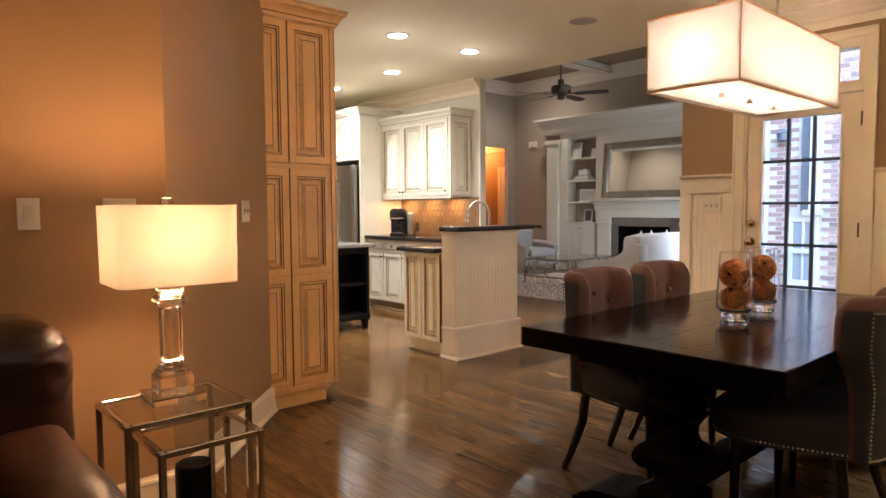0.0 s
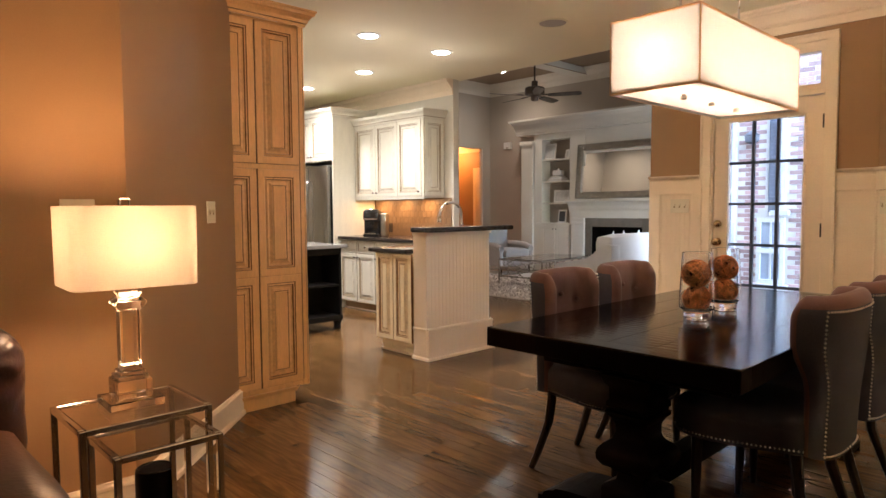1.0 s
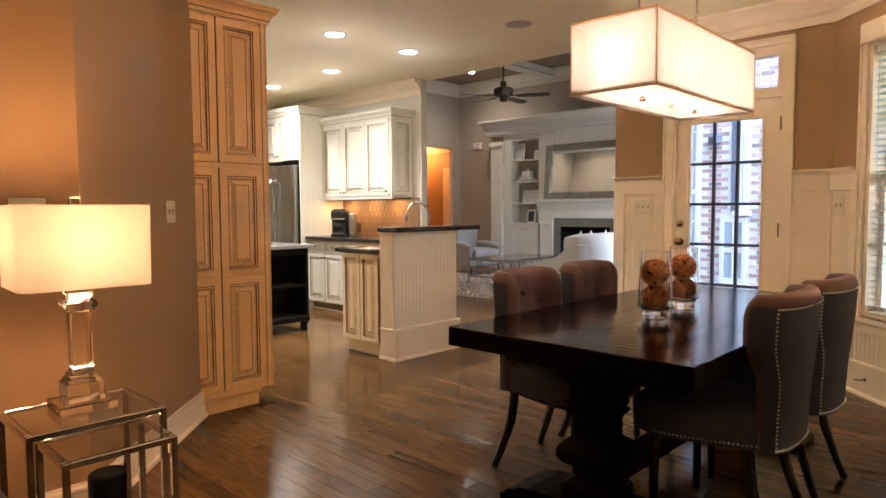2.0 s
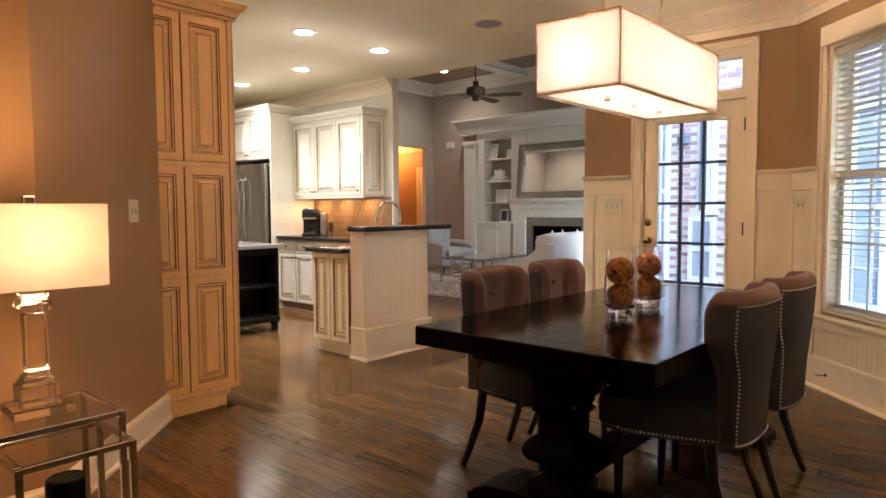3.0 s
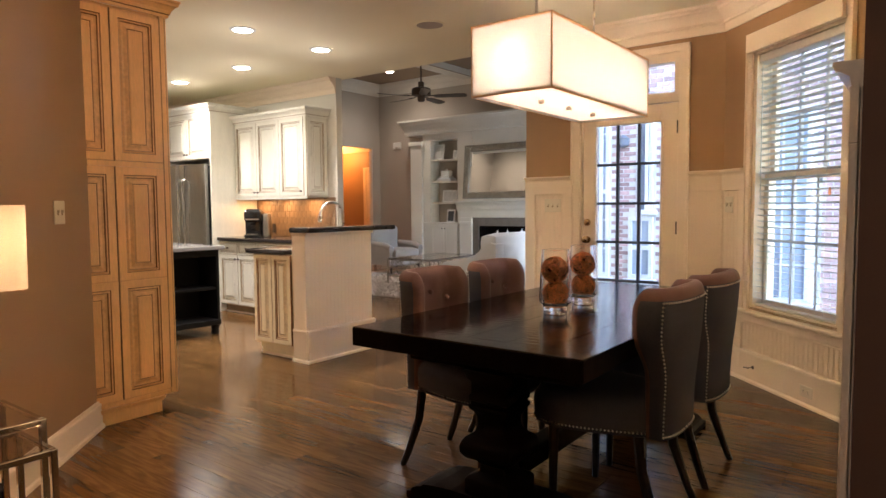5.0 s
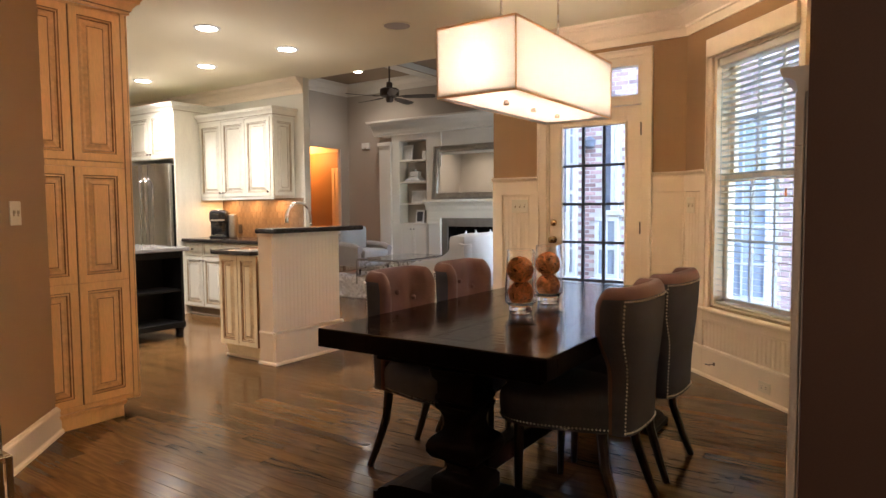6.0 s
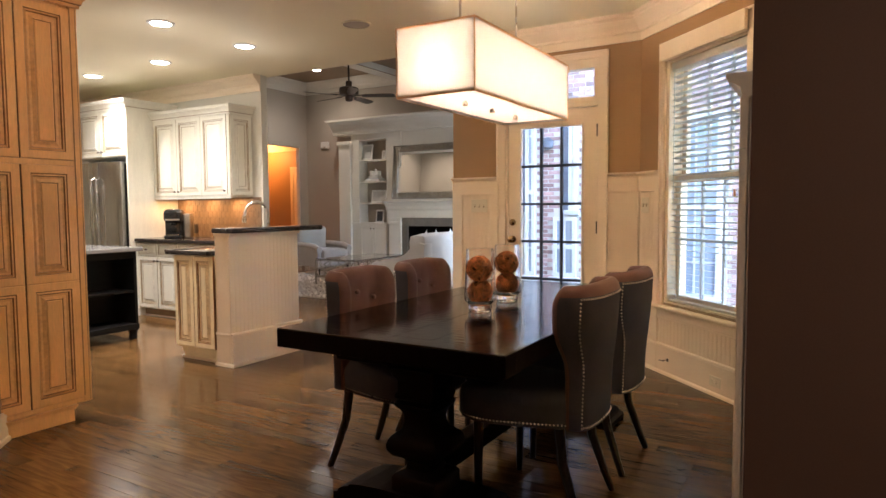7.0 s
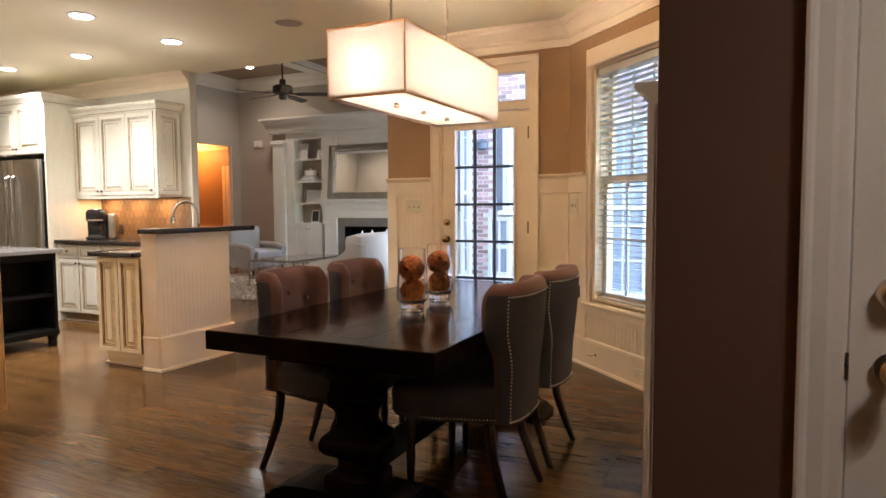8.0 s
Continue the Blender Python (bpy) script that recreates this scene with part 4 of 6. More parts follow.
# base cabinets along the kitchen wall, each a unit
y = 6.945
for k_, wdt in enumerate((0.36, 0.36, 0.70)):
    bc = thing("base_cabinet", "ivory glazed base cabinet with a drawer over a raised door", "cabinet", facing_west(4.93, y), "kitchen base cabinets")
    part("body", B(0.0, 0.020, 0.10, wdt - 0.002, 0.575, 0.875), IVORY, bc)
    part("toe_kick", B(0.0, 0.080, 0.0, wdt - 0.002, 0.57, 0.10), GLAZE_SOFT, bc)
    part("shoe_moulding", B(0.0, 0.066, 0.0, wdt - 0.002, 0.080, 0.02, 0.004), TRIM, bc)
    dr = bmesh.new()
    raised(dr, 0, 0, wdt - 0.01, 0.155, [(0, 0, 0), (0.003, -0.002, 1), (0.024, -0.002, 0), (0.027, 0.004, 1), (0.034, 0.004, 0), (0.042, 0.0, 0), (0.044, 0.002, 1), (0.045, 0.0, 0)])
    d = part("drawer", dr, [IVORY, GLAZE_SOFT, IVORY_MID], bc, m=Matrix.Translation((0.004, 0, 0.712)))
    cab_knob(d, wdt / 2, 0.078)
    cab_door(bc, 0.004, 0.115, wdt - 0.006, 0.705, 0.0, [IVORY, GLAZE_SOFT, IVORY_MID], knob_at=(wdt - 0.03 if k_ == 0 else 0.03, 0.66), k=0.9)
    y -= wdt
tagged(link_mesh("countertop", B(4.895, 5.50, 0.877, 5.503, 6.945, 0.914, 0.006, 2), GRANITE), "dark polished granite countertop along the kitchen wall", "countertop")

# backsplash of tumbled tiles
splash = structure("backsplash", B(5.500, 5.50, 0.914, 5.509, 6.945, 1.38), GROUT, "tan tumbled stone tile backsplash under the wall cabinets", "backsplash")

# ---- peninsula with raised bar ----
pen = thing("peninsula_wall", "cream beadboard half wall carrying the raised bar", "half wall", kind="structure")
part("core", B(3.770, 4.020, 0.0, 4.505, 4.170, 1.055), TRIM, pen)
PW = Matrix.Translation((3.759, 4.019, 0))
bead_face = beads(bmesh.new(), 0.0, 0.756, 0.255, 1.056, 0.0)
part("beadboard", moved(bead_face, PW), TRIM, pen)
part("base_panel", B(3.745, 3.992, 0.0, 4.530, 4.018, 0.245, 0.003), TRIM, pen)
part("base_cap", run(bmesh.new(), [(0.0, 0.245), (0.026, 0.245), (0.030, 0.251), (0.022, 0.262), (0.0, 0.266)], [(4.530, 4.018), (3.745, 4.018)]), TRIM, pen)
part("shoe_moulding", run(bmesh.new(), [(0.0, 0), (0.018, 0), (0.016, 0.014), (0.008, 0.022), (0, 0.024)], [(4.530, 4.19), (4.530, 3.992), (3.745, 3.992), (3.745, 4.185)]), TRIM, pen)
part("corner_post", B(3.748, 4.0185, 0.246, 3.771, 4.180, 1.056, 0.003), TRIM, pen)
part("base_panel", B(3.7445, 4.0185, 0.0, 3.770, 4.185, 0.245, 0.003), TRIM, pen)
part("base_cap", run(bmesh.new(), [(0.0, 0.245), (0.0, 0.266), (0.003, 0.262), (0.006, 0.251), (0.004, 0.245)], [(3.7445, 4.0185), (3.7445, 4.185)]), TRIM, pen)
part("bed_mould", run(bmesh.new(), [(0.0, 1.030), (0.005, 1.030), (0.008, 1.040), (0.010, 1.056), (0, 1.056)], [(4.512, 4.17), (4.512, 4.008), (3.752, 4.008), (3.752, 4.185)]), TRIM, pen)
bar = link_mesh("bar_top", B(3.705, 3.925, 1.0575, 4.745, 4.168, 1.099, 0.014, 4), GRANITE, True)
tagged(bar, "dark polished granite raised bar top on the half wall", "countertop")
pc = thing("peninsula_cabinet", "cream brown-glazed base cabinet with two narrow raised doors", "cabinet", facing_west(3.735, 4.675))
part("body", B(0.0, 0.020, 0.105, 0.482, 0.60, 0.876), GLAZED, pc)
part("toe_kick", B(0.022, 0.060, 0.0, 0.482, 0.58, 0.105), GLAZED, pc)
part("plinth_moulding", B(0.018, 0.050, 0.055, 0.482, 0.062, 0.105, 0.004), GLAZED, pc)
part("shoe_moulding", B(0.012, 0.042, 0.0, 0.482, 0.060, 0.022, 0.006), TRIM, pc)
for i in range(2):
    a = 0.006 + i * 0.240
    cab_door(pc, a, 0.120, a + 0.236, 0.868, 0.0, [GLAZED, GLAZE, GLAZED_MID], k=0.85)
tagged(link_mesh("countertop", B(3.680, 4.200, 0.878, 4.505, 4.710, 0.914, 0.008, 3), GRANITE, True), "dark polished granite peninsula countertop with sink faucet", "countertop")

fa = thing("faucet", "brushed nickel gooseneck kitchen faucet", "faucet", Matrix.Translation((4.465, 4.32, 0.914)))
part("base", lathe(bmesh.new(), [(0.030, 0), (0.030, 0.012), (0.020, 0.02), (0.018, 0.12), (0.013, 0.13)], 16), NICKEL, fa, smooth=True)
neck = [(0, 0, 0.12)] + [(-0.118 * (1 - math.cos(a)), 0.02 * (1 - math.cos(a)), 0.275 + 0.118 * math.sin(a)) for a in [math.pi * i / 16 for i in range(16)]]
part("neck", tube(bmesh.new(), neck, 0.0125, 12), NICKEL, fa, smooth=True)
part("spray_head", tube(bmesh.new(), [(-0.233, 0.04, 0.305), (-0.240, 0.04, 0.27), (-0.246, 0.04, 0.215)], [0.0135, 0.017, 0.019], 12), NICKEL, fa, smooth=True)
part("lever", tube(bmesh.new(), [(0.0, -0.015, 0.09), (0.035, -0.05, 0.125)], 0.006, 8), NICKEL, fa, smooth=True)

# ---- black island with an open end ----
isl = thing("kitchen_island", "black painted kitchen island with open end shelves", "island")
part("side_panel", B(4.055, 5.70, 0.09, 4.085, 6.75, 0.85, 0.002), BLACK, isl)
part("side_panel", B(3.05, 5.70, 0.09, 3.08, 6.75, 0.85, 0.002), BLACK, isl)
part("back", B(3.08, 6.02, 0.09, 4.055, 6.74, 0.85), BLACK, isl)
part("shelf", B(3.08, 5.712, 0.455, 4.055, 6.02, 0.477), BLACK, isl)
part("bottom", B(3.08, 5.705, 0.13, 4.055, 6.02, 0.155), BLACK, isl)
part("arched_rail", B(3.08, 5.700, 0.785, 4.055, 5.722, 0.85, 0.003), BLACK, isl)
part("base_rail", B(3.05, 5.690, 0.10, 4.09, 5.712, 0.155, 0.004), BLACK, isl)
for x in (3.05, 4.0):
    part("bracket_foot", lathe(bmesh.new(), [(0.030, 0.0), (0.042, 0.02), (0.034, 0.05), (0.050, 0.10)], 12, x + 0.045, 5.735), BLACK, isl, smooth=True)
    part("bracket_foot", lathe(bmesh.new(), [(0.030, 0.0), (0.042, 0.02), (0.034, 0.05), (0.050, 0.10)], 12, x + 0.045, 6.70), BLACK, isl, smooth=True)
tagged(link_mesh("island_top", B(3.00, 5.655, 0.852, 4.13, 6.80, 0.890, 0.006, 2), PALE_STONE), "pale grey stone island top", "countertop")

# coffee maker on the counter
cm = thing("coffee_maker", "black pod coffee maker with a silver side", "coffee maker", Matrix.Translation((5.16, 6.57, 0.914)) @ Matrix.Rotation(radians(-48), 4, "Z"))
part("tower", B(-0.10, -0.03, 0.0, 0.10, 0.20, 0.31, 0.03, 3), BLACK_GLOSS, cm, smooth=True)
part("head", B(-0.105, -0.095, 0.18, 0.105, 0.10, 0.335, 0.045, 4), BLACK_GLOSS, cm, smooth=True)
part("drip_base", B(-0.095, -0.13, 0.0, 0.095, 0.04, 0.035, 0.012, 2), BLACK_GLOSS, cm)
part("lid_ring", tube(bmesh.new(), [(0.075 * math.cos(a), -0.04 + 0.075 * math.sin(a), 0.335) for a in [2 * math.pi * i / 20 for i in range(21)]], 0.006, 6), CHROME, cm, "chrome lid ring", True)
part("silver_band", B(-0.080, -0.099, 0.205, 0.080, -0.0945, 0.225, 0.002), CHROME, cm, "chrome band across the head")
part("spout", lathe(bmesh.new(), [(0.030, 0.150), (0.036, 0.165), (0.036, 0.182)], 16, 0.0, -0.05), BLACK_GLOSS, cm, smooth=True)
part("drip_tray", B(-0.07, -0.122, 0.0355, 0.07, -0.035, 0.041, 0.002), CHROME, cm, "chrome drip grille")
part("water_tank", B(0.110, -0.04, 0.0, 0.185, 0.17, 0.285, 0.02, 3), PEWTER, cm, "silver side tank", True)

# ---- dining table ----
tab = thing("dining_table", "espresso stained double pedestal trestle dining table", "table")
TX0, TX1, TY0, TY1 = 2.18, 4.24, 0.90, 1.925
TM = (TY0 + TY1) / 2
np_ = 6
for i in range(np_):
    a = TY0 + (TY1 - TY0) * i / np_
    b = TY0 + (TY1 - TY0) * (i + 1) / np_
    bm = bmesh.new()
    nx = 150
    rows = []
    for j in range(nx + 1):
        x = TX0 + 0.09 + (TX1 - TX0 - 0.18) * j / nx
        dz = 0.0003 * noise.noise(Vector((x * 9, i * 3.1, 0.3))) + 0.00026 * math.sin(x * 150 + i * 1.7 + 3 * noise.noise(Vector((x * 3, i, 0))))
        rows.append([bm.verts.new((x, a + 0.0004, 0.7572)), bm.verts.new((x, a + 0.0018, 0.760 + dz)), bm.verts.new((x, (a + b) / 2, 0.7604 + dz)), bm.verts.new((x, b - 0.0018, 0.760 + dz)), bm.verts.new((x, b - 0.0004, 0.7572))])
    for r0, r1 in zip(rows, rows[1:]):
        for k in range(4):
            bm.faces.new((r0[k], r0[k + 1], r1[k + 1], r1[k]))
    part("board", bm, ESPRESSO, tab, smooth=True)
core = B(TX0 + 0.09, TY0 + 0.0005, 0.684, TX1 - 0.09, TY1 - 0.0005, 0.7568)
part("top_core", core, ESPRESSO_SHADED, tab)
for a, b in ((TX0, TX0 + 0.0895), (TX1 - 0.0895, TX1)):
    # edge in the shade-coloured copy, only a thin face keeps the gloss
    end_ = part("breadboard_end", B(a, TY0, 0.683, b, TY1, 0.7555, 0.003, 2), ESPRESSO_SHADED, tab)
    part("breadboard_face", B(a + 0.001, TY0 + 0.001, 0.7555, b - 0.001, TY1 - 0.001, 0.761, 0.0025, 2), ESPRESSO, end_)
part("apron", B(2.42, 1.10, 0.615, 4.02, 1.72, 0.683, 0.004), ESPRESSO_SHADED, tab)
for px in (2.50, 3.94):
    part("cross_arm", B(px - 0.10, 1.02, 0.60, px + 0.10, 1.805, 0.683, 0.010, 2), ESPRESSO_SHADED, tab)
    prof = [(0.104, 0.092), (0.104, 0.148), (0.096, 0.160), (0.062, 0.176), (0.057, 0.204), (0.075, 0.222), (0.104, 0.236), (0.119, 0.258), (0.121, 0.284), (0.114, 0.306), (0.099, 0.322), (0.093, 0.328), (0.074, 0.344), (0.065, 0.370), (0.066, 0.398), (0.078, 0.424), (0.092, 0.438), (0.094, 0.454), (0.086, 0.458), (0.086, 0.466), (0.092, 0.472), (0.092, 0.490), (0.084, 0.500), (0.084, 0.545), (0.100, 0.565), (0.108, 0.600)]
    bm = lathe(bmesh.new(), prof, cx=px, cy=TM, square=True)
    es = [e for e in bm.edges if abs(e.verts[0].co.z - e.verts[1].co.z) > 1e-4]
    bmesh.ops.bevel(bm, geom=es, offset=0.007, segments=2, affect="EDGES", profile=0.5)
    part("pedestal", bm, ESPRESSO_SHADED, tab, "square pedestal with a low swelling and moulded cap", True)
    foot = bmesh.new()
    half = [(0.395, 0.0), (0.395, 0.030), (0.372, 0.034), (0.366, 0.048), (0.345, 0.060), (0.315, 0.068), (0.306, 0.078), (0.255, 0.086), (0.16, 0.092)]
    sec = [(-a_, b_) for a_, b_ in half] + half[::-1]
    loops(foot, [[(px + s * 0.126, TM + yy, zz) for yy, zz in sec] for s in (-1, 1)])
    part("trestle_foot", foot, ESPRESSO_SHADED, tab, "low ogee trestle foot")
part("stretcher", B(2.60, TM - 0.045, 0.12, 3.84, TM + 0.045, 0.21, 0.006, 2), ESPRESSO_SHADED, tab)


# ---- dining chairs: the seat faces positive y, the rear feet stand at y = 0 ----
def chair_back_point(s, z, inset):
    """A point of the wing back: s from -1 to 1 round the barrel, inset from the outer skin."""
    hw = 0.186 + 0.047 * smooth_step(0.56, 0.78, z) - 0.006 * smooth_step(0.88, 0.95, z)
    back = -0.046 - 0.036 * smooth_step(0.38, 0.95, z)
    front = 0.034 + 0.034 * smooth_step(0.62, 0.78, z) - 0.022 * smooth_step(0.86, 0.95, z)
    a = s * radians(90)
    x = hw * math.copysign(abs(math.sin(a)) ** 0.75, a)
    y = front + (back - front) * abs(math.cos(a)) ** 0.55
    nx, ny = -math.sin(a), math.cos(a)
    return (x + nx * inset, y + ny * inset)


def wing_lip(side, z, th, off):
    """The rolled front edge of a wing, from the outer skin to the inner one."""
    cx, cy = chair_back_point(side, z, th / 2)
    half = th / 2 - off
    pts = []
    for k in range(1, 6):
        a = math.pi * k / 6
        pts.append((cx + side * half * math.cos(a), cy + 0.8 * half * math.sin(a), z - 0.008 * smooth_step(0.7, 0.95, z)))
    return pts


BUTTONS = ((-0.135, 0.785), (0.0, 0.825), (0.135, 0.785))


def build_chair():
    ch = thing("dining_chair", "mauve and charcoal velvet wingback dining chair with silver nailheads", "chair", group="chairs round the dining table")
    # barrel back with rounded lips
    rings = []
    ns = 22
    zs = [0.375, 0.40] + [0.43 + 0.03 * i for i in range(16)] + [0.905, 0.925, 0.940, 0.948]
    for z in zs:
        e = max(0.0, (z - 0.895) / 0.055)
        th = 0.062 + 0.014 * smooth_step(0.62, 0.78, z)
        off = th / 2 * (1 - math.sqrt(max(0.0, 1 - min(1, e) ** 2)))
        ring = []
        for i in range(ns + 1):
            s = -1 + 2 * i / ns
            zz = z - 0.006 * abs(s) ** 3 * smooth_step(0.7, 0.95, z)
            x, y = chair_back_point(s, z, off)
            ring.append((x, y, zz))
        ring += wing_lip(1, z, th, off)
        for i in range(ns, -1, -1):
            s = -1 + 2 * i / ns
            zz = z - 0.006 * abs(s) ** 3 * smooth_step(0.7, 0.95, z)
            x, y = chair_back_point(s, z, th - off)
            for bx, bz in BUTTONS:
                y -= 0.018 * math.exp(-((x - bx) ** 2 + (z - bz) ** 2) / 0.0011)
            ring.append((x, y, zz))
        ring += wing_lip(-1, z, th, off)[::-1]
        rings.append(ring)
    bm = loops(bmesh.new(), rings)
    n_ = len(rings[0])
    bm.faces.ensure_lookup_table()
    for k, z in enumerate(zs[:-1]):
        for i in range(ns):
            if z < 0.89:
                bm.faces[k * n_ + i].material_index = 1
    part("backrest", bm, [VELVET, GREY_VELVET], ch, "mauve inside with a charcoal grey outer back", True)
    # seat: rounded, wider at the front
    srings = []
    for z, g in ((0.372, 0.0), (0.385, 0.004), (0.455, 0.008), (0.485, 0.002), (0.502, -0.016), (0.512, -0.05), (0.518, -0.12)):
        ring = []
        for i in range(40):
            a = 2 * math.pi * i / 40
            c_, s_ = math.cos(a), math.sin(a)
            yy = 0.250 + (0.278 + g) * math.copysign(abs(s_) ** 0.55, s_)
            hw = 0.178 + 0.086 * smooth_step(-0.03, 0.40, yy) + g
            xx = hw * math.copysign(abs(c_) ** 0.42, c_)
            ring.append((xx, yy, z))
        srings.append(ring)
    bm = loops(bmesh.new(), srings)
    part("seat", bm, GREY_VELVET, ch, smooth=True)
    for bx, bz in BUTTONS:
        part("button", ball(bmesh.new(), (bx, 0.004 + 0.35 * bx * bx, bz), 0.013, 12, 8), VELVET, ch, "covered tufting button", True)
    # legs
    for sx in (-1, 1):
        part("leg", tube(bmesh.new(), [(sx * 0.180, 0.075, 0.375), (sx * 0.186, 0.060, 0.24), (sx * 0.197, 0.006, 0.08), (sx * 0.205, -0.026, 0.0)], [0.023, 0.021, 0.017, 0.015], 8), LEG_WOOD, ch)
        part("leg", tube(bmesh.new(), [(sx * 0.215, 0.415, 0.375), (sx * 0.213, 0.418, 0.2), (sx * 0.210, 0.42, 0.0)], [0.022, 0.019, 0.014], 8), LEG_WOOD, ch)
    # nailheads along the wing edges, over the top and round the seat
    nails = []
    z = 0.385
    while z < 0.895:
        for sg in (-1, 1):
            s = sg * 0.74
            x, y = chair_back_point(s, z, -0.001)
            nails.append((x, y, z))
        z += 0.0150
    for i in range(31):
        s = -0.74 + 1.48 * i / 30
        x, y = chair_back_point(s, 0.895, -0.001)
        nails.append((x, y, 0.897 - 0.005 * abs(s) ** 3))
    for i in range(27):
        s = -0.74 + 1.48 * i / 26
        x, y = chair_back_point(s, 0.39, -0.001)
        nails.append((x, y, 0.388))
    edge = []
    for i in range(600):
        a = 2 * math.pi * i / 600
        c_, s_ = math.cos(a), math.sin(a)
        yy = 0.250 + 0.282 * math.copysign(abs(s_) ** 0.55, s_)
        xx = (0.178 + 0.086 * smooth_step(-0.03, 0.40, yy) + 0.0045) * math.copysign(abs(c_) ** 0.42, c_)
        edge.append(Vector((xx, yy, 0.388)))
    gone = 0.0
    for p, q in zip(edge, edge[1:] + edge[:1]):
        step = (q - p).length
        at = 0.0150 - gone
        while at < step:
            v = p + (q - p) * (at / step)
            if v.y > 0.02:
                nails.append(tuple(v))
            at += 0.0150
        gone = (gone + step) % 0.0150
    bm = bmesh.new()
    r = 0.0052
    for x, y, z in nails:
        v = [bm.verts.new((x + r * dx, y + r * dy, z + r * dz)) for dx, dy, dz in ((1, 0, 0), (-1, 0, 0), (0, 1, 0), (0, -1, 0), (0, 0, 1), (0, 0, -1))]
        for q in ((0, 2, 4), (2, 1, 4), (1, 3, 4), (3, 0, 4), (2, 0, 5), (1, 2, 5), (3, 1, 5), (0, 3, 5)):
            bm.faces.new([v[k] for k in q])
    tagged(part("nailhead_trim", bm, NAIL, ch, "silver nailheads in a single row", True), kind="stuff")
    return ch


chair = build_chair()
chair.matrix_basis = pose(2.842, 0.818, 0, 0, 0, 0)
copy_thing(chair, pose(3.420, 0.815, 0, 0, 0, -1))
copy_thing(chair, pose(2.840, 2.034, 0, 0, 0, 183))
copy_thing(chair, pose(3.412, 2.030, 0, 0, 0, 182))

# ---- pendant over the table ----
pd = thing("pendant_lamp", "rectangular cream fabric pendant lamp on two rods, lit", "pendant lamp")
SX0, SX1, SY0, SY1, SZ0, SZ1 = 2.676, 3.781, 1.272, 1.661, 1.727, 2.030
part("shade", B(SX0, SY0, SZ0, SX1, SY0 + 0.003, SZ1), SHADE, pd)
part("shade", B(SX0, SY1 - 0.003, SZ0, SX1, SY1, SZ1), SHADE, pd)
part("shade", B(SX0, SY0 + 0.003, SZ0, SX0 + 0.003, SY1 - 0.003, SZ1), SHADE, pd)
part("shade", B(SX1 - 0.003, SY0 + 0.003, SZ0, SX1, SY1 - 0.003, SZ1), SHADE, pd)
bm = bmesh.new()
for z0, z1 in ((SZ0 - 0.002, SZ0 + 0.007), (SZ1 - 0.007, SZ1 + 0.002)):
    for a, b, c, d in ((SX0 - 0.002, SY0 - 0.002, SX1 + 0.002, SY0 - 0.0003), (SX0 - 0.002, SY1 + 0.0003, SX1 + 0.002, SY1 + 0.002), (SX0 - 0.002, SY0, SX0 - 0.0003, SY1), (SX1 + 0.0003, SY0, SX1 + 0.002, SY1)):
        box(bm, a, b, z0, c, d, z1)
for x in (SX0, SX1):
    for yy in (SY0, SY1):
        box(bm, x - 0.0025, yy - 0.0025, SZ0, x + 0.0025, yy + 0.0025, SZ1)
part("binding", bm, SHADE_TRIM, pd, "tan cloth binding along the edges")
part("diffuser", B(SX0 + 0.004, SY0 + 0.004, SZ0 + 0.012, SX1 - 0.004, SY1 - 0.004, SZ0 + 0.015), DIFFUSER, pd, "white acrylic diffuser")
for x in (2.95, 3.23, 3.51):
    part("finial", lathe(bmesh.new(), [(0.004, SZ0 - 0.012), (0.014, SZ0 - 0.010), (0.014, SZ0 + 0.004), (0.006, SZ0 + 0.011)], 14, x, 1.4665), NICKEL, pd, smooth=True)
part("spreader_bar", B(2.88, 1.455, SZ1 - 0.06, 3.54, 1.478, SZ1 - 0.045), NICKEL, pd)
for x in (2.905, 3.517):
    part("rod", tube(bmesh.new(), [(x, 1.4665, SZ1 - 0.05), (x, 1.4665, CZ - 0.02)], 0.006, 8), NICKEL, pd, smooth=True)
part("canopy", B(2.80, 1.40, CZ - 0.028, 3.62, 1.533, CZ - 0.001, 0.006, 2), NICKEL, pd)
for x in (2.95, 3.23, 3.51):
    part("bulb_socket", lathe(bmesh.new(), [(0.014, 1.905), (0.014, 1.97)], 10, x, 1.4665), NICKEL, pd)

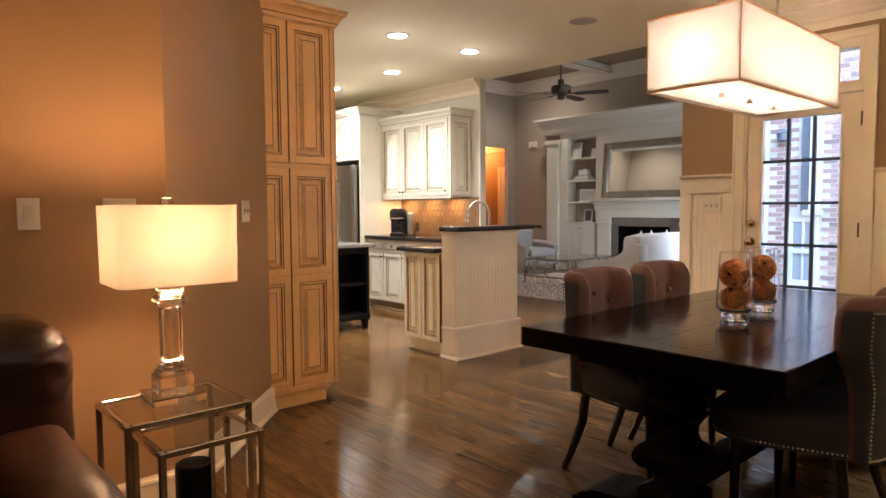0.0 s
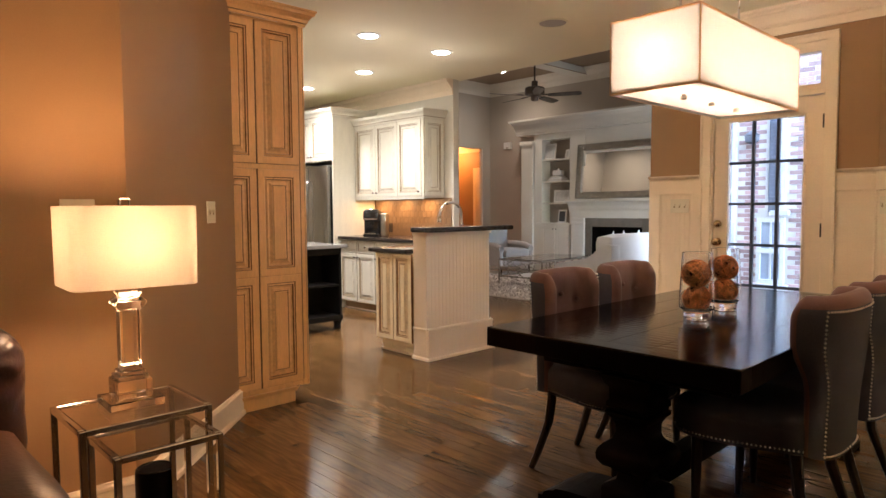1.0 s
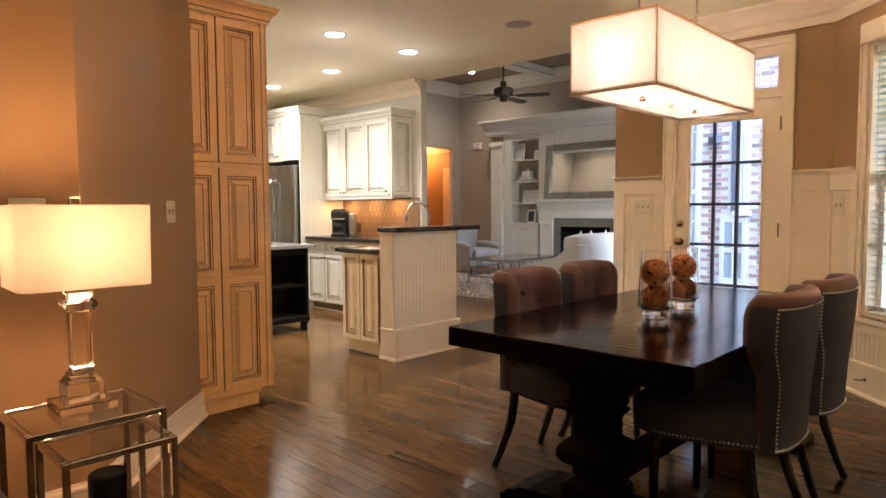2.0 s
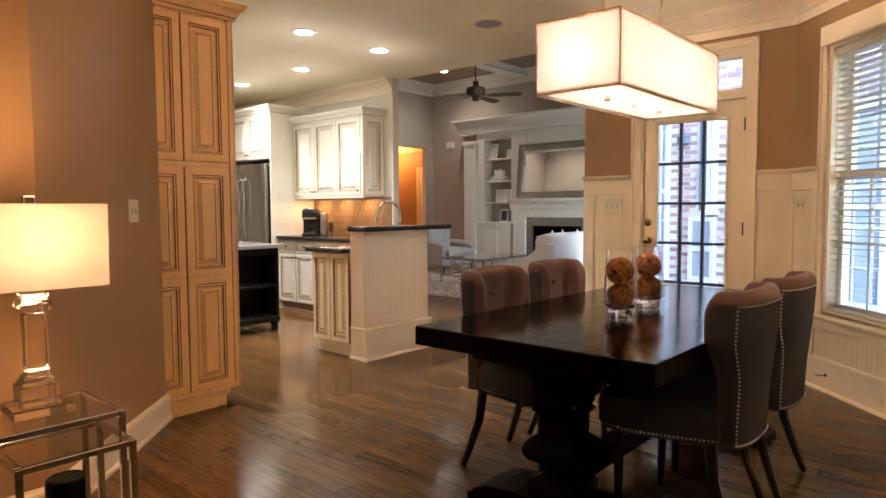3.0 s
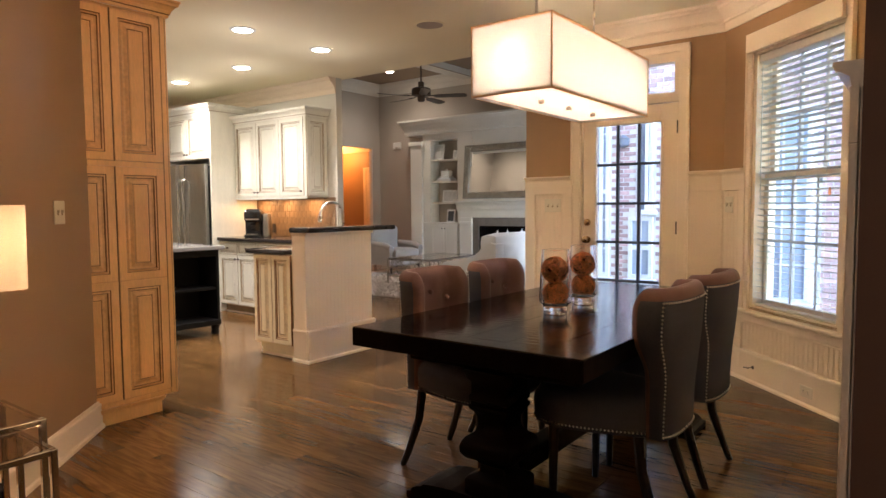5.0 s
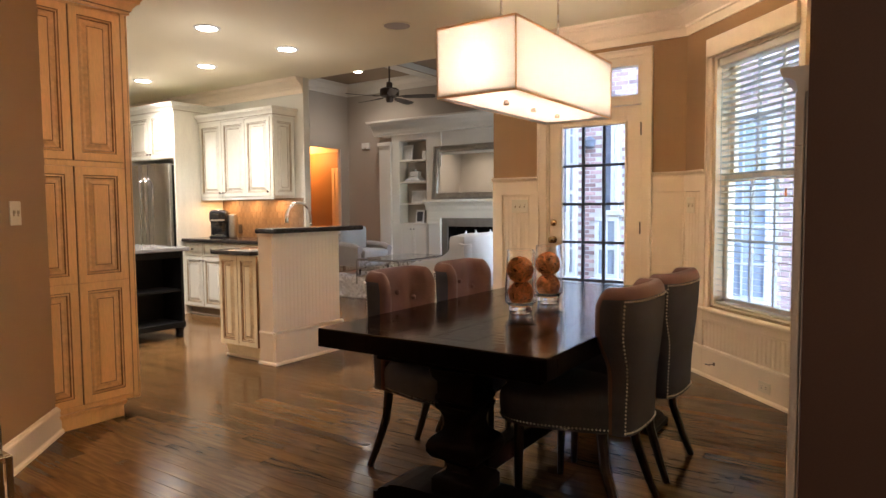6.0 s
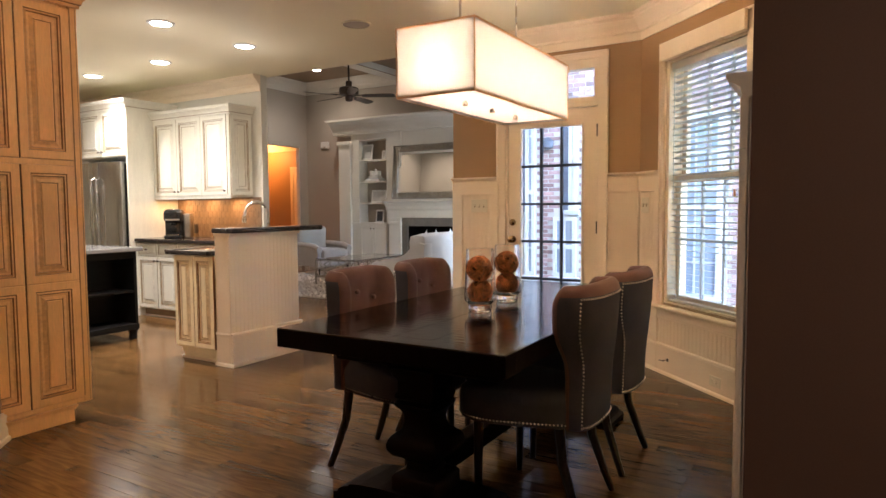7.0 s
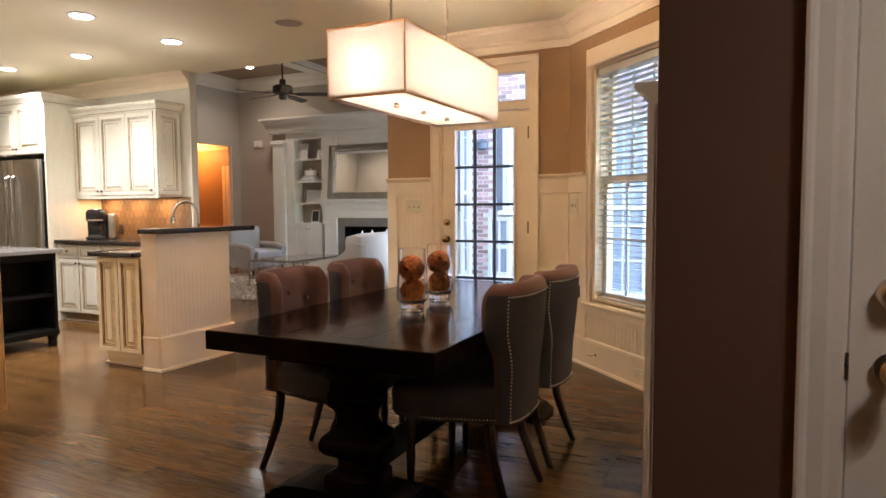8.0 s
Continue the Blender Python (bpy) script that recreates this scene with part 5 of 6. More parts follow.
# ---- vases of husk balls ----
def vase(x, y, rot):
    v = thing("glass_vase", "clear flared glass vase holding two brown husk balls", "vase", Matrix.Translation((x, y, 0.762)), "vases on the table")
    part("glass", lathe(bmesh.new(), [(0.051, 0.0), (0.055, 0.004), (0.055, 0.030), (0.060, 0.040), (0.0730, 0.050), (0.0735, 0.080), (0.0625, 0.290), (0.0602, 0.291), (0.0710, 0.080), (0.0705, 0.053), (0.050, 0.040), (0.001, 0.036)], 36), GLASS, v, smooth=True)
    for k, (r, z) in enumerate(((0.056, 0.089), (0.0585, 0.198))):
        b = thing("husk_ball", "brown ball of curled dried husk", "ornament", Matrix.Translation((x + 0.003 * (-1) ** k, y + 0.002, 0.762)), "husk balls in the vases")
        rings = []
        for i in range(15):
            ph = math.pi * i / 14
            ring = []
            for j in range(26):
                th = 2 * math.pi * j / 26
                d = Vector((math.sin(ph) * math.cos(th), math.sin(ph) * math.sin(th), -math.cos(ph)))
                rr = r * (0.93 + 0.07 * noise.noise(d * 3.2 + Vector((rot, k * 4, 0))))
                ring.append((d.x * rr + 1e-5 * math.cos(th), d.y * rr + 1e-5 * math.sin(th), z + d.z * rr))
            rings.append(ring)
        part("core", loops(bmesh.new(), rings), HUSK_DARK, b, "dark hollow core", True)
        rnd = random.Random(int(rot * 10) + k)
        bm = bmesh.new()
        for _ in range(150):
            ax = Vector((rnd.uniform(-1, 1), rnd.uniform(-1, 1), rnd.uniform(-1, 1))).normalized()
            e1 = ax.orthogonal().normalized()
            e2 = ax.cross(e1)
            a0 = rnd.uniform(0, 6.28)
            span = rnd.uniform(0.9, 2.0)
            tilt = rnd.uniform(-0.5, 0.5)
            base = rnd.uniform(0.975, 1.03)
            broad = rnd.uniform(0.7, 1.7)
            prev = None
            for q in range(9):
                a = a0 + span * q / 8
                wd = 0.0068 * broad * math.sin(math.pi * (q + 0.6) / 9.2)
                c = (e1 * math.cos(a) + e2 * math.sin(a) + ax * tilt).normalized()
                lift = r * (base + 0.06 * (abs(q - 4) / 4) ** 2)
                p = [tuple(Vector((0, 0, z)) + (c * lift + ax * wd * sd)) for sd in (-1, 1)]
                cur = [bm.verts.new(v3) for v3 in p]
                if prev:
                    bm.faces.new((prev[0], prev[1], cur[1], cur[0]))
                prev = cur
        part("husk_strips", bm, HUSK, b, "curled dried strips")


vase(2.955, 1.395, 0.0)
vase(3.305, 1.420, 2.3)

# ---- end tables and lamp ----
def end_table(name, x0, x1, y0, y1, top, label, r=0.0095):
    t = thing(name, label, "side table", group="nesting tables")
    for x in (x0, x1):
        for y in (y0, y1):
            part("leg", B(x - r, y - r, 0.0, x + r, y + r, top - 0.001, 0.002), CHROME, t)
    for z in (top, 0.02):
        for y in (y0, y1):
            part("rail", B(x0 + r, y - r, z - 2 * r, x1 - r, y + r, z, 0.002), CHROME, t)
        for x in (x0, x1):
            part("rail", B(x - r, y0 + r, z - 2 * r, x + r, y1 - r, z, 0.002), CHROME, t)
    part("glass_top", B(x0 + r + 0.0005, y0 + r + 0.0005, top - 0.010, x1 - r - 0.0005, y1 - r - 0.0005, top - 0.001), SMOKE, t, "tinted glass top")
    return t


end_table("side_table", 0.745, 1.128, 2.230, 2.560, 0.60, "chrome framed side table with a tinted glass top")
end_table("nesting_table", 0.80, 1.105, 2.10, 2.36, 0.54, "smaller chrome and glass nesting table slid partly out")

LM = Matrix.Translation((0.945, 2.42, 0.60)) @ Matrix.Rotation(radians(-3), 4, "Z")
tl = thing("table_lamp", "crystal column table lamp with a cream rectangular shade, lit", "lamp", LM)
part("plinth", B(-0.085, -0.085, 0.0, 0.085, 0.085, 0.028, 0.003, 2), CRYSTAL, tl)
part("base_block", B(-0.055, -0.055, 0.0285, 0.055, 0.055, 0.090, 0.003, 2), CRYSTAL, tl)
for k in range(3):
    q = 0.055 - 0.008 * (k + 1)
    part("step", B(-q, -q, 0.0905 + 0.014 * k, q, q, 0.104 + 0.014 * k, 0.002), CRYSTAL, tl)
part("column", B(-0.031, -0.031, 0.133, 0.031, 0.031, 0.322, 0.005, 1), CRYSTAL, tl)
part("capital", lathe(bmesh.new(), [(0.034, 0.323), (0.046, 0.338), (0.046, 0.350), (0.034, 0.362)], square=True), CRYSTAL, tl)
part("capital", lathe(bmesh.new(), [(0.026, 0.3625), (0.036, 0.376), (0.036, 0.392), (0.024, 0.402)], square=True), CRYSTAL, tl)
part("stem", tube(bmesh.new(), [(0, 0, 0.403), (0, 0, 0.48)], 0.010, 10), CHROME, tl, smooth=True)
part("bulb", ball(bmesh.new(), (0, 0, 0.525), 0.028, 14, 10, 1.2), BULB, tl, "glowing bulb", True)
part("harp", tube(bmesh.new(), [(0.0, 0.0, 0.50), (0.075, 0, 0.50), (0.080, 0, 0.60), (0.04, 0, 0.645), (0, 0, 0.655)], 0.003, 6), CHROME, tl, smooth=True)
part("finial", B(-0.016, -0.016, 0.655, 0.016, 0.016, 0.690, 0.004, 2), CRYSTAL, tl, "small crystal finial")


def cut_rect(hx, hy, c, z, n=5):
    out = []
    for sx, sy, a0 in ((1, 1, 0), (-1, 1, 90), (-1, -1, 180), (1, -1, 270)):
        for i in range(n + 1):
            a = radians(a0 + 90 * i / n)
            out.append((sx * (hx - c) + c * math.cos(a), sy * (hy - c) + c * math.sin(a), z))
    return out


shade = loops(bmesh.new(), [cut_rect(0.190, 0.160, 0.045, 0.405), cut_rect(0.192, 0.162, 0.045, 0.664), cut_rect(0.189, 0.159, 0.043, 0.664), cut_rect(0.187, 0.157, 0.043, 0.405), cut_rect(0.190, 0.160, 0.045, 0.405)], caps=False)
part("shade", shade, LAMP_SHADE, tl, "cream drum shade with rounded corners", True)

sp = thing("speaker_cylinder", "black cloth covered cylinder standing on the floor", "speaker", Matrix.Translation((1.085, 2.625, 0)))
part("body", lathe(bmesh.new(), [(0.066, 0.0), (0.070, 0.006), (0.070, 0.266), (0.067, 0.278), (0.060, 0.282), (0.056, 0.276), (0.001, 0.274)], 32), BLACK, sp, smooth=True)

# ---- leather sofa ----
so = thing("leather_sofa", "dark brown leather sofa with rounded cushions and arm", "sofa")


def cushion(name, x0, y0, z0, x1, y1, z1, r, mat, parent, label="", wob=0.008, seed=0.0, cuts=7, pleat=0.0):
    """A soft block with rounded edges and slightly uneven skin."""
    bm = B(x0, y0, z0, x1, y1, z1)
    bmesh.ops.subdivide_edges(bm, edges=bm.edges[:], cuts=cuts, use_grid_fill=True)
    c = Vector(((x0 + x1) / 2, (y0 + y1) / 2, (z0 + z1) / 2))
    h = Vector(((x1 - x0) / 2, (y1 - y0) / 2, (z1 - z0) / 2))
    for v in bm.verts:
        d = v.co - c
        q = Vector([max(-h[i] + r, min(h[i] - r, d[i])) for i in range(3)])
        e = d - q
        if e.length > 1e-6:
            q = q + e.normalized() * min(r, e.length if min(abs(e.x), abs(e.y), abs(e.z)) > 0 else r)
        v.co = c + q + Vector((1, 1, 1)) * 0
        nn = noise.noise_vector(v.co * 5 + Vector((seed, seed, seed)))
        v.co += nn * wob
        if pleat and v.co.x > x1 - 0.16:
            w_ = smooth_step(x1 - 0.16, x1 - 0.03, v.co.x)
            v.co.y += pleat * w_ * math.sin(v.co.z * 120 + 9 * noise.noise(v.co * 9)) * smooth_step(0.62, 0.74, v.co.z)
    return part(name, bm, mat, parent, label, True)


cushion("arm", 0.36, 1.55, 0.08, 0.615, 2.80, 0.635, 0.085, LEATHER, so, seed=1)
cushion("back_frame", -1.60, 2.58, 0.08, 0.60, 2.885, 0.86, 0.08, LEATHER, so, seed=2)
cushion("back_cushion", -0.40, 2.28, 0.44, 0.640, 2.66, 0.930, 0.13, LEATHER, so, "plump leather back cushion", 0.010, 3, 40, 0.0045)
cushion("back_cushion", -1.42, 2.28, 0.44, -0.42, 2.66, 0.925, 0.13, LEATHER, so, "plump leather back cushion", 0.014, 4)
cushion("seat_cushion", -0.56, 1.60, 0.28, 0.355, 2.34, 0.47, 0.07, LEATHER, so, seed=5)
cushion("seat_cushion", -1.50, 1.60, 0.28, -0.575, 2.34, 0.47, 0.07, LEATHER, so, seed=6)
part("base", B(-1.60, 1.60, 0.06, 0.40, 2.60, 0.28, 0.02, 2), LEATHER, so)
for x in (-1.5, 0.50):
    for y in (1.66, 2.78):
        part("foot", B(x - 0.03, y - 0.03, 0.0, x + 0.03, y + 0.03, 0.082, 0.004), LEG_WOOD, so)


# ---- ceiling fixtures ----
def downlight(x, y, z, r=0.095):
    d = thing("recessed_downlight", "round white recessed ceiling downlight, lit", "downlight", Matrix.Translation((x, y, z)), "recessed ceiling downlights")
    part("trim_ring", lathe(bmesh.new(), [(r * 0.80, -0.001), (r * 0.82, -0.009), (r * 1.10, -0.006), (r * 1.12, -0.0005)], 28), PLASTIC_W, d, smooth=True)
    part("lens", lathe(bmesh.new(), [(r * 0.84, -0.003), (r * 0.80, -0.007), (r * 0.5, -0.010), (r * 0.2, -0.011), (0.001, -0.0112)], 24), DOWNLIGHT, d, "bright frosted lamp", True)


# the last of these is the added one hidden by the pantry
for cx, cy in CANS:
    downlight(cx, cy, CZ)
# one visible living room can, two made up for the added fill
for cx, cy, watts in LIVING_CANS_AND_FILL:
    downlight(cx, cy, LZ, 0.095)
# fixture made up for the added entry fill, out of view
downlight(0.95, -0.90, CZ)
cs = thing("ceiling_speaker", "round grey flush ceiling speaker grille", "speaker", Matrix.Translation((4.52, 3.335, CZ)))
part("bezel", lathe(bmesh.new(), [(0.108, -0.001), (0.110, -0.007), (0.122, -0.005), (0.124, -0.0005)], 28), CEIL, cs, smooth=True)
part("grille", lathe(bmesh.new(), [(0.108, -0.0035), (0.06, -0.006), (0.001, -0.0065)], 24), GREIGE, cs, "perforated grille")

# ---- switch plates and outlets ----
def plate(name, m, w, h, label, toggles, mat=PLASTIC, kind_="toggle"):
    """A cover plate on the plane v = 0 of m, facing negative v."""
    p = thing(name, label, "switch" if kind_ != "outlet" else "outlet", m)
    part("cover", B(-w / 2, -0.006, -h / 2, w / 2, -0.0005, h / 2, 0.003, 2), mat, p)
    for i in range(toggles):
        u = (i - (toggles - 1) / 2) * 0.046
        if kind_ == "toggle":
            part("toggle", B(u - 0.004, -0.016, -0.002, u + 0.004, -0.006, 0.014, 0.002), mat, p)
            part("slot", B(u - 0.0065, -0.0068, -0.014, u + 0.0065, -0.0058, 0.014), BRONZE if mat is PLASTIC_W else GLAZE_SOFT, p)
        elif kind_ == "rocker":
            part("rocker", B(u - 0.016, -0.010, -0.033, u + 0.016, -0.006, 0.033, 0.002), mat, p)
        else:
            for s in (-0.02, 0.02):
                part("receptacle", B(u - 0.016, -0.009, s - 0.014, u + 0.016, -0.006, s + 0.014, 0.004, 2), mat, p)
                for q in (-0.006, 0.006):
                    part("slot", B(u + q - 0.001, -0.0096, s - 0.005, u + q + 0.001, -0.0089, s + 0.006), BRONZE, p)
    return p


plate("switch_plate", DOORW @ Matrix.Translation((0.277, -0.012, 1.260)), 0.162, 0.115, "ivory three-toggle switch plate on the beadboard", 3)
plate("switch_plate", BAY @ Matrix.Translation((0.105, -0.013, 1.255)), 0.100, 0.118, "ivory two-toggle switch plate on the wainscot", 2)
DIAG = Matrix.Translation((1.11, 2.91, 0)) @ Matrix.Rotation(radians(45), 4, "Z")
plate("switch_plate", DIAG @ Matrix.Translation((0.885, 0, 1.238)), 0.118, 0.118, "ivory two-toggle switch plate on the tan angled wall", 2)
LAMPW = Matrix.Translation((0, 2.91, 0))
kp = plate("keypad_plate", LAMPW @ Matrix.Translation((0.625, 0, 1.236)), 0.072, 0.116, "white lighting keypad plate with small buttons", 0, PLASTIC_W)
part("keypad", B(-0.017, -0.009, -0.036, 0.017, -0.006, 0.036, 0.002), PLASTIC_W, kp)
for i in range(5):
    part("button", B(-0.012, -0.0115, 0.022 - 0.0125 * i, 0.012, -0.009, 0.030 - 0.0125 * i, 0.001), PLASTIC, kp)
plate("switch_plate", LAMPW @ Matrix.Translation((0.93, 0, 1.236)), 0.122, 0.116, "ivory switch plate behind the lamp shade", 2)
plate("wall_outlet", BAY @ Matrix.Translation((0.985, -0.0245, 0.095)) @ Matrix.Rotation(radians(90), 4, "Y"), 0.070, 0.112, "ivory duplex outlet in the tall baseboard", 1, PLASTIC, "outlet")
plate("wall_outlet", facing_west(5.493, 6.605) @ Matrix.Translation((0, 0, 1.013)), 0.072, 0.112, "dark outlet plate on the tile backsplash", 1, BRONZE, "outlet")
gv = thing("gas_key", "small brass key valve sticking out of the baseboard", "valve", BAY @ Matrix.Translation((0.445, -0.024, 0.115)))
part("escutcheon", lathe_y([(0.001, 0.0), (0.013, 0.001), (0.011, 0.005), (0.001, 0.006)], 14), BRONZE, gv, smooth=True)
part("stem", tube(bmesh.new(), [(0, -0.004, 0), (0, -0.045, 0.0), (0.012, -0.06, 0.004)], 0.0035, 8), BRONZE, gv, smooth=True)
part("key", tube(bmesh.new(), [(-0.02, -0.058, 0.0), (0.045, -0.062, 0.008)], 0.004, 8), BRONZE, gv, smooth=True)
fv = thing("floor_register", "brown slotted floor vent register", "vent", Matrix.Translation((2.05, 0.26, 0.001)))
part("frame", B(-0.15, -0.045, 0.0, 0.15, 0.045, 0.004, 0.001), BRONZE, fv)
for i in range(18):
    part("slat", B(-0.140 + i * 0.016, -0.036, 0.004, -0.134 + i * 0.016, 0.036, 0.006), BRONZE, fv)

# ---- living room: fireplace wall unit ----
XB = 10.65
fu = thing("fireplace_wall_unit", "painted white built-in fireplace unit with shelves and cornice", "built-in", kind="structure")
WT_ = WHITE_TRIM
part("cabinet_body", B(XB, 7.47, 0.0, 10.999, 8.34, 0.93, 0.002), WT_, fu)
part("cabinet_top", B(XB - 0.025, 7.45, 0.931, 10.998, 8.36, 0.958, 0.004), WT_, fu)
for y0, y1, ky in ((7.48, 7.80, 7.77), (7.81, 8.14, 7.84)):
    bm = bmesh.new()
    raised(bm, 0, 0, y1 - y0, 0.78, [(0, 0, 0), (0.05, 0.0, 0), (0.056, 0.006, 0), (0.06, 0.006, 0)])
    d = part("door", bm, WT_, fu, m=facing_west(XB - 0.020, y1) @ Matrix.Translation((0, 0, 0.12)))
    cab_knob(d, y1 - ky, 0.72)
part("pilaster", B(XB - 0.05, 8.34, 0.0, 10.997, 8.63, 2.52, 0.004), WT_, fu)
part("pilaster_cap", B(XB - 0.085, 8.315, 2.52, 10.996, 8.655, 2.60, 0.012, 2), WT_, fu)
part("pilaster_base", B(XB - 0.075, 8.325, 0.0, 10.995, 8.645, 0.16, 0.006), WT_, fu)
part("shelf_back", B(10.93, 7.47, 0.958, 10.994, 8.34, 2.733), GREIGE, fu)
part("shelf_side", B(XB, 8.145, 0.958, 10.93, 8.339, 2.61), WT_, fu)
part("shelf_side", B(XB, 7.12, 0.958, 10.93, 7.47, 2.61), WT_, fu)
part("shelf_header", B(XB, 7.12, 2.61, 10.93, 8.339, 2.733), WT_, fu)
for z in (1.361, 1.787, 2.223):
    part("shelf", B(XB + 0.015, 7.471, z - 0.028, 10.929, 8.144, z), WT_, fu)
part("overmantel", B(XB + 0.02, 5.30, 1.302, 10.93, 7.119, 2.733), WT_, fu)
part("entablature", B(XB - 0.028, 4.25, 2.736, 10.99, 8.70, 3.02), WT_, fu)
part("cornice", run(bmesh.new(), [(0.0, 2.737), (0.030, 2.737), (0.034, 2.765), (0.045, 2.775), (0.055, 2.85), (0.085, 2.93), (0.125, 2.985), (0.150, 2.992), (0.155, 3.03), (0.0, 3.03)], [(XB - 0.03, 4.25), (XB - 0.03, 8.72), (10.99, 8.72)]), WT_, fu)
part("mantel_shelf", run(bmesh.new(), [(0.0, 1.18), (0.022, 1.182), (0.026, 1.21), (0.040, 1.222), (0.050, 1.29), (0.085, 1.345), (0.120, 1.365), (0.145, 1.372), (0.150, 1.418), (0.0, 1.418)], [(XB, 5.36), (XB, 7.47)]), WT_, fu)
part("frieze", B(XB - 0.02, 5.44, 1.06, 10.93, 7.40, 1.30, 0.003), WT_, fu)
for y0, y1 in ((7.12, 7.40), (5.44, 5.72)):
    part("mantel_leg", B(XB - 0.045, y0, 0.0, 10.93, y1, 1.06, 0.004), WT_, fu)
    part("leg_cap", B(XB - 0.065, y0 - 0.01, 0.93, 10.93, y1 + 0.01, 0.985, 0.006), WT_, fu)
part("surround", B(XB + 0.005, 5.72, 0.0, XB + 0.05, 5.93, 1.06), SLATE, fu, "dark slate surround")
part("surround", B(XB + 0.005, 6.99, 0.0, XB + 0.05, 7.119, 1.06), SLATE, fu, "dark slate surround")
part("surround", B(XB + 0.005, 5.93, 0.90, XB + 0.05, 6.99, 1.06), SLATE, fu, "dark slate surround")
bm = B(10.97, 5.93, 0.0, 10.99, 6.99, 0.90)
box(bm, XB + 0.05, 5.93, 0.0, 10.97, 5.95, 0.90)
box(bm, XB + 0.05, 6.97, 0.0, 10.97, 6.99, 0.90)
box(bm, XB + 0.05, 5.95, 0.88, 10.97, 6.97, 0.90)
part("firebox", bm, SOOT, fu, "soot black firebox")
part("hearth", B(XB - 0.45, 5.6, 0.0, XB - 0.005, 7.25, 0.03, 0.004), SLATE, fu, "slate hearth")

mi = thing("wall_mirror", "large mirror in a wide antique silver frame on the mantel", "mirror", facing_west(XB - 0.055, 7.285) @ Matrix.Translation((0, 0, 1.422)) @ Matrix.Rotation(radians(-5), 4, "X"))
MW, MH = 1.74, 1.03
FW = 0.125
for a, b, c, d in ((0, 0, FW, MH), (MW - FW, 0, MW, MH), (FW, 0, MW - FW, FW), (FW, MH - FW, MW - FW, MH)):
    part("frame", B(a, -0.03, b, c, 0.02, d, 0.014, 2), PEWTER, mi)
for e0, e1, v0 in ((0.0, 0.026, -0.052), (0.034, 0.052, -0.042), (FW - 0.03, FW - 0.012, -0.046)):
    for a, b, c, d in ((e0, e0, e1, MH - e0), (MW - e1, e0, MW - e0, MH - e0), (e1, e0, MW - e1, e1), (e1, MH - e1, MW - e1, MH - e0)):
        part("frame_bead", B(a, v0, b, c, -0.028, d, 0.007, 2), PEWTER, mi)
part("mirror_glass", B(FW - 0.01, 0.0, FW - 0.01, MW - FW + 0.01, 0.008, MH - FW + 0.01), MIRROR, mi)


def photo_frame(y, z, w, h, label, mat=PLASTIC_W, fill=PAPER, x=10.74, lean=-8, rz=-90):
    f = thing("photo_frame", label, "picture frame", Matrix.Translation((x, y, z)) @ Matrix.Rotation(radians(rz), 4, "Z") @ Matrix.Rotation(radians(lean), 4, "X"))
    part("frame", B(-w / 2, 0, 0, w / 2, 0.018, h, 0.003), mat, f)
    part("picture", B(-w / 2 + 0.03, -0.002, 0.03, w / 2 - 0.03, 0.0, h - 0.03), fill, f)


photo_frame(8.02, 2.224, 0.27, 0.31, "pale framed print leaning on the shelf")
photo_frame(7.60, 2.224, 0.10, 0.17, "small white framed print on the shelf")
photo_frame(7.74, 1.362, 0.36, 0.25, "wide white framed print leaning on the shelf")
photo_frame(7.72, 0.959, 0.20, 0.26, "white photo frame on the cabinet top", fill=DARK_PRINT)
bk = thing("book_stack", "stack of pale books on the shelf", "books", Matrix.Translation((10.78, 7.84, 1.788)))
for i, (w_, d_, h_) in enumerate(((0.36, 0.22, 0.035), (0.31, 0.20, 0.03), (0.24, 0.17, 0.028))):
    part("book", B(-d_ / 2, -w_ / 2, 0.0355 * i, d_ / 2, w_ / 2, 0.0355 * i + h_, 0.003), (PAPER, WHITE_CLOTH, PLASTIC_W)[i], bk)
ob_ = thing("white_box_ornament", "small white box ornament on the books", "ornament", Matrix.Translation((10.78, 7.83, 1.895)))
part("box", B(-0.06, -0.10, 0.0, 0.06, 0.10, 0.10, 0.006), PLASTIC_W, ob_)
part("knob_top", ball(bmesh.new(), (0, 0, 0.122), 0.024), PLASTIC_W, ob_, smooth=True)

th_ = thing("wall_alarm_box", "small white alarm box on the greige wall", "alarm", facing_west(10.999, 9.40))
part("case", B(-0.02, -0.045, 2.53, 0.19, 0.0, 2.675, 0.010, 2), PLASTIC_W, th_)
part("lens", B(0.05, -0.05, 2.54, 0.12, -0.044, 2.575, 0.004), GREIGE, th_)

# cased hall opening with a door beyond
hc = thing("hall_casing", "white casing round the hall opening", "casing", kind="structure")
part("jamb", B(10.748, YL, 0.0, 10.759, YL + 0.08, 2.559), WHITE_TRIM, hc)
hd = thing("door_3", "cream panel door in the lit hall", "door", kind="structure")
part("casing", B(11.222, 10.50, 0, 11.249, 10.59, 2.20, 0.004), TRIM, hd)
part("casing", B(11.223, 10.02, 2.11, 11.249, 10.50, 2.199, 0.004), TRIM, hd)
part("door_leaf", B(11.230, 10.02, 0.01, 11.249, 10.498, 2.109, 0.003), TRIM, hd)
structure("crown_hall", run(bmesh.new(), [(0, 2.56), (0.02, 2.56), (0.04, 2.60), (0.10, 2.68), (0.11, 2.719), (0, 2.719)], [(11.249, 10.02), (11.249, 12.38), (9.06, 12.38)]), TRIM, "cream crown moulding in the hall", "crown moulding")

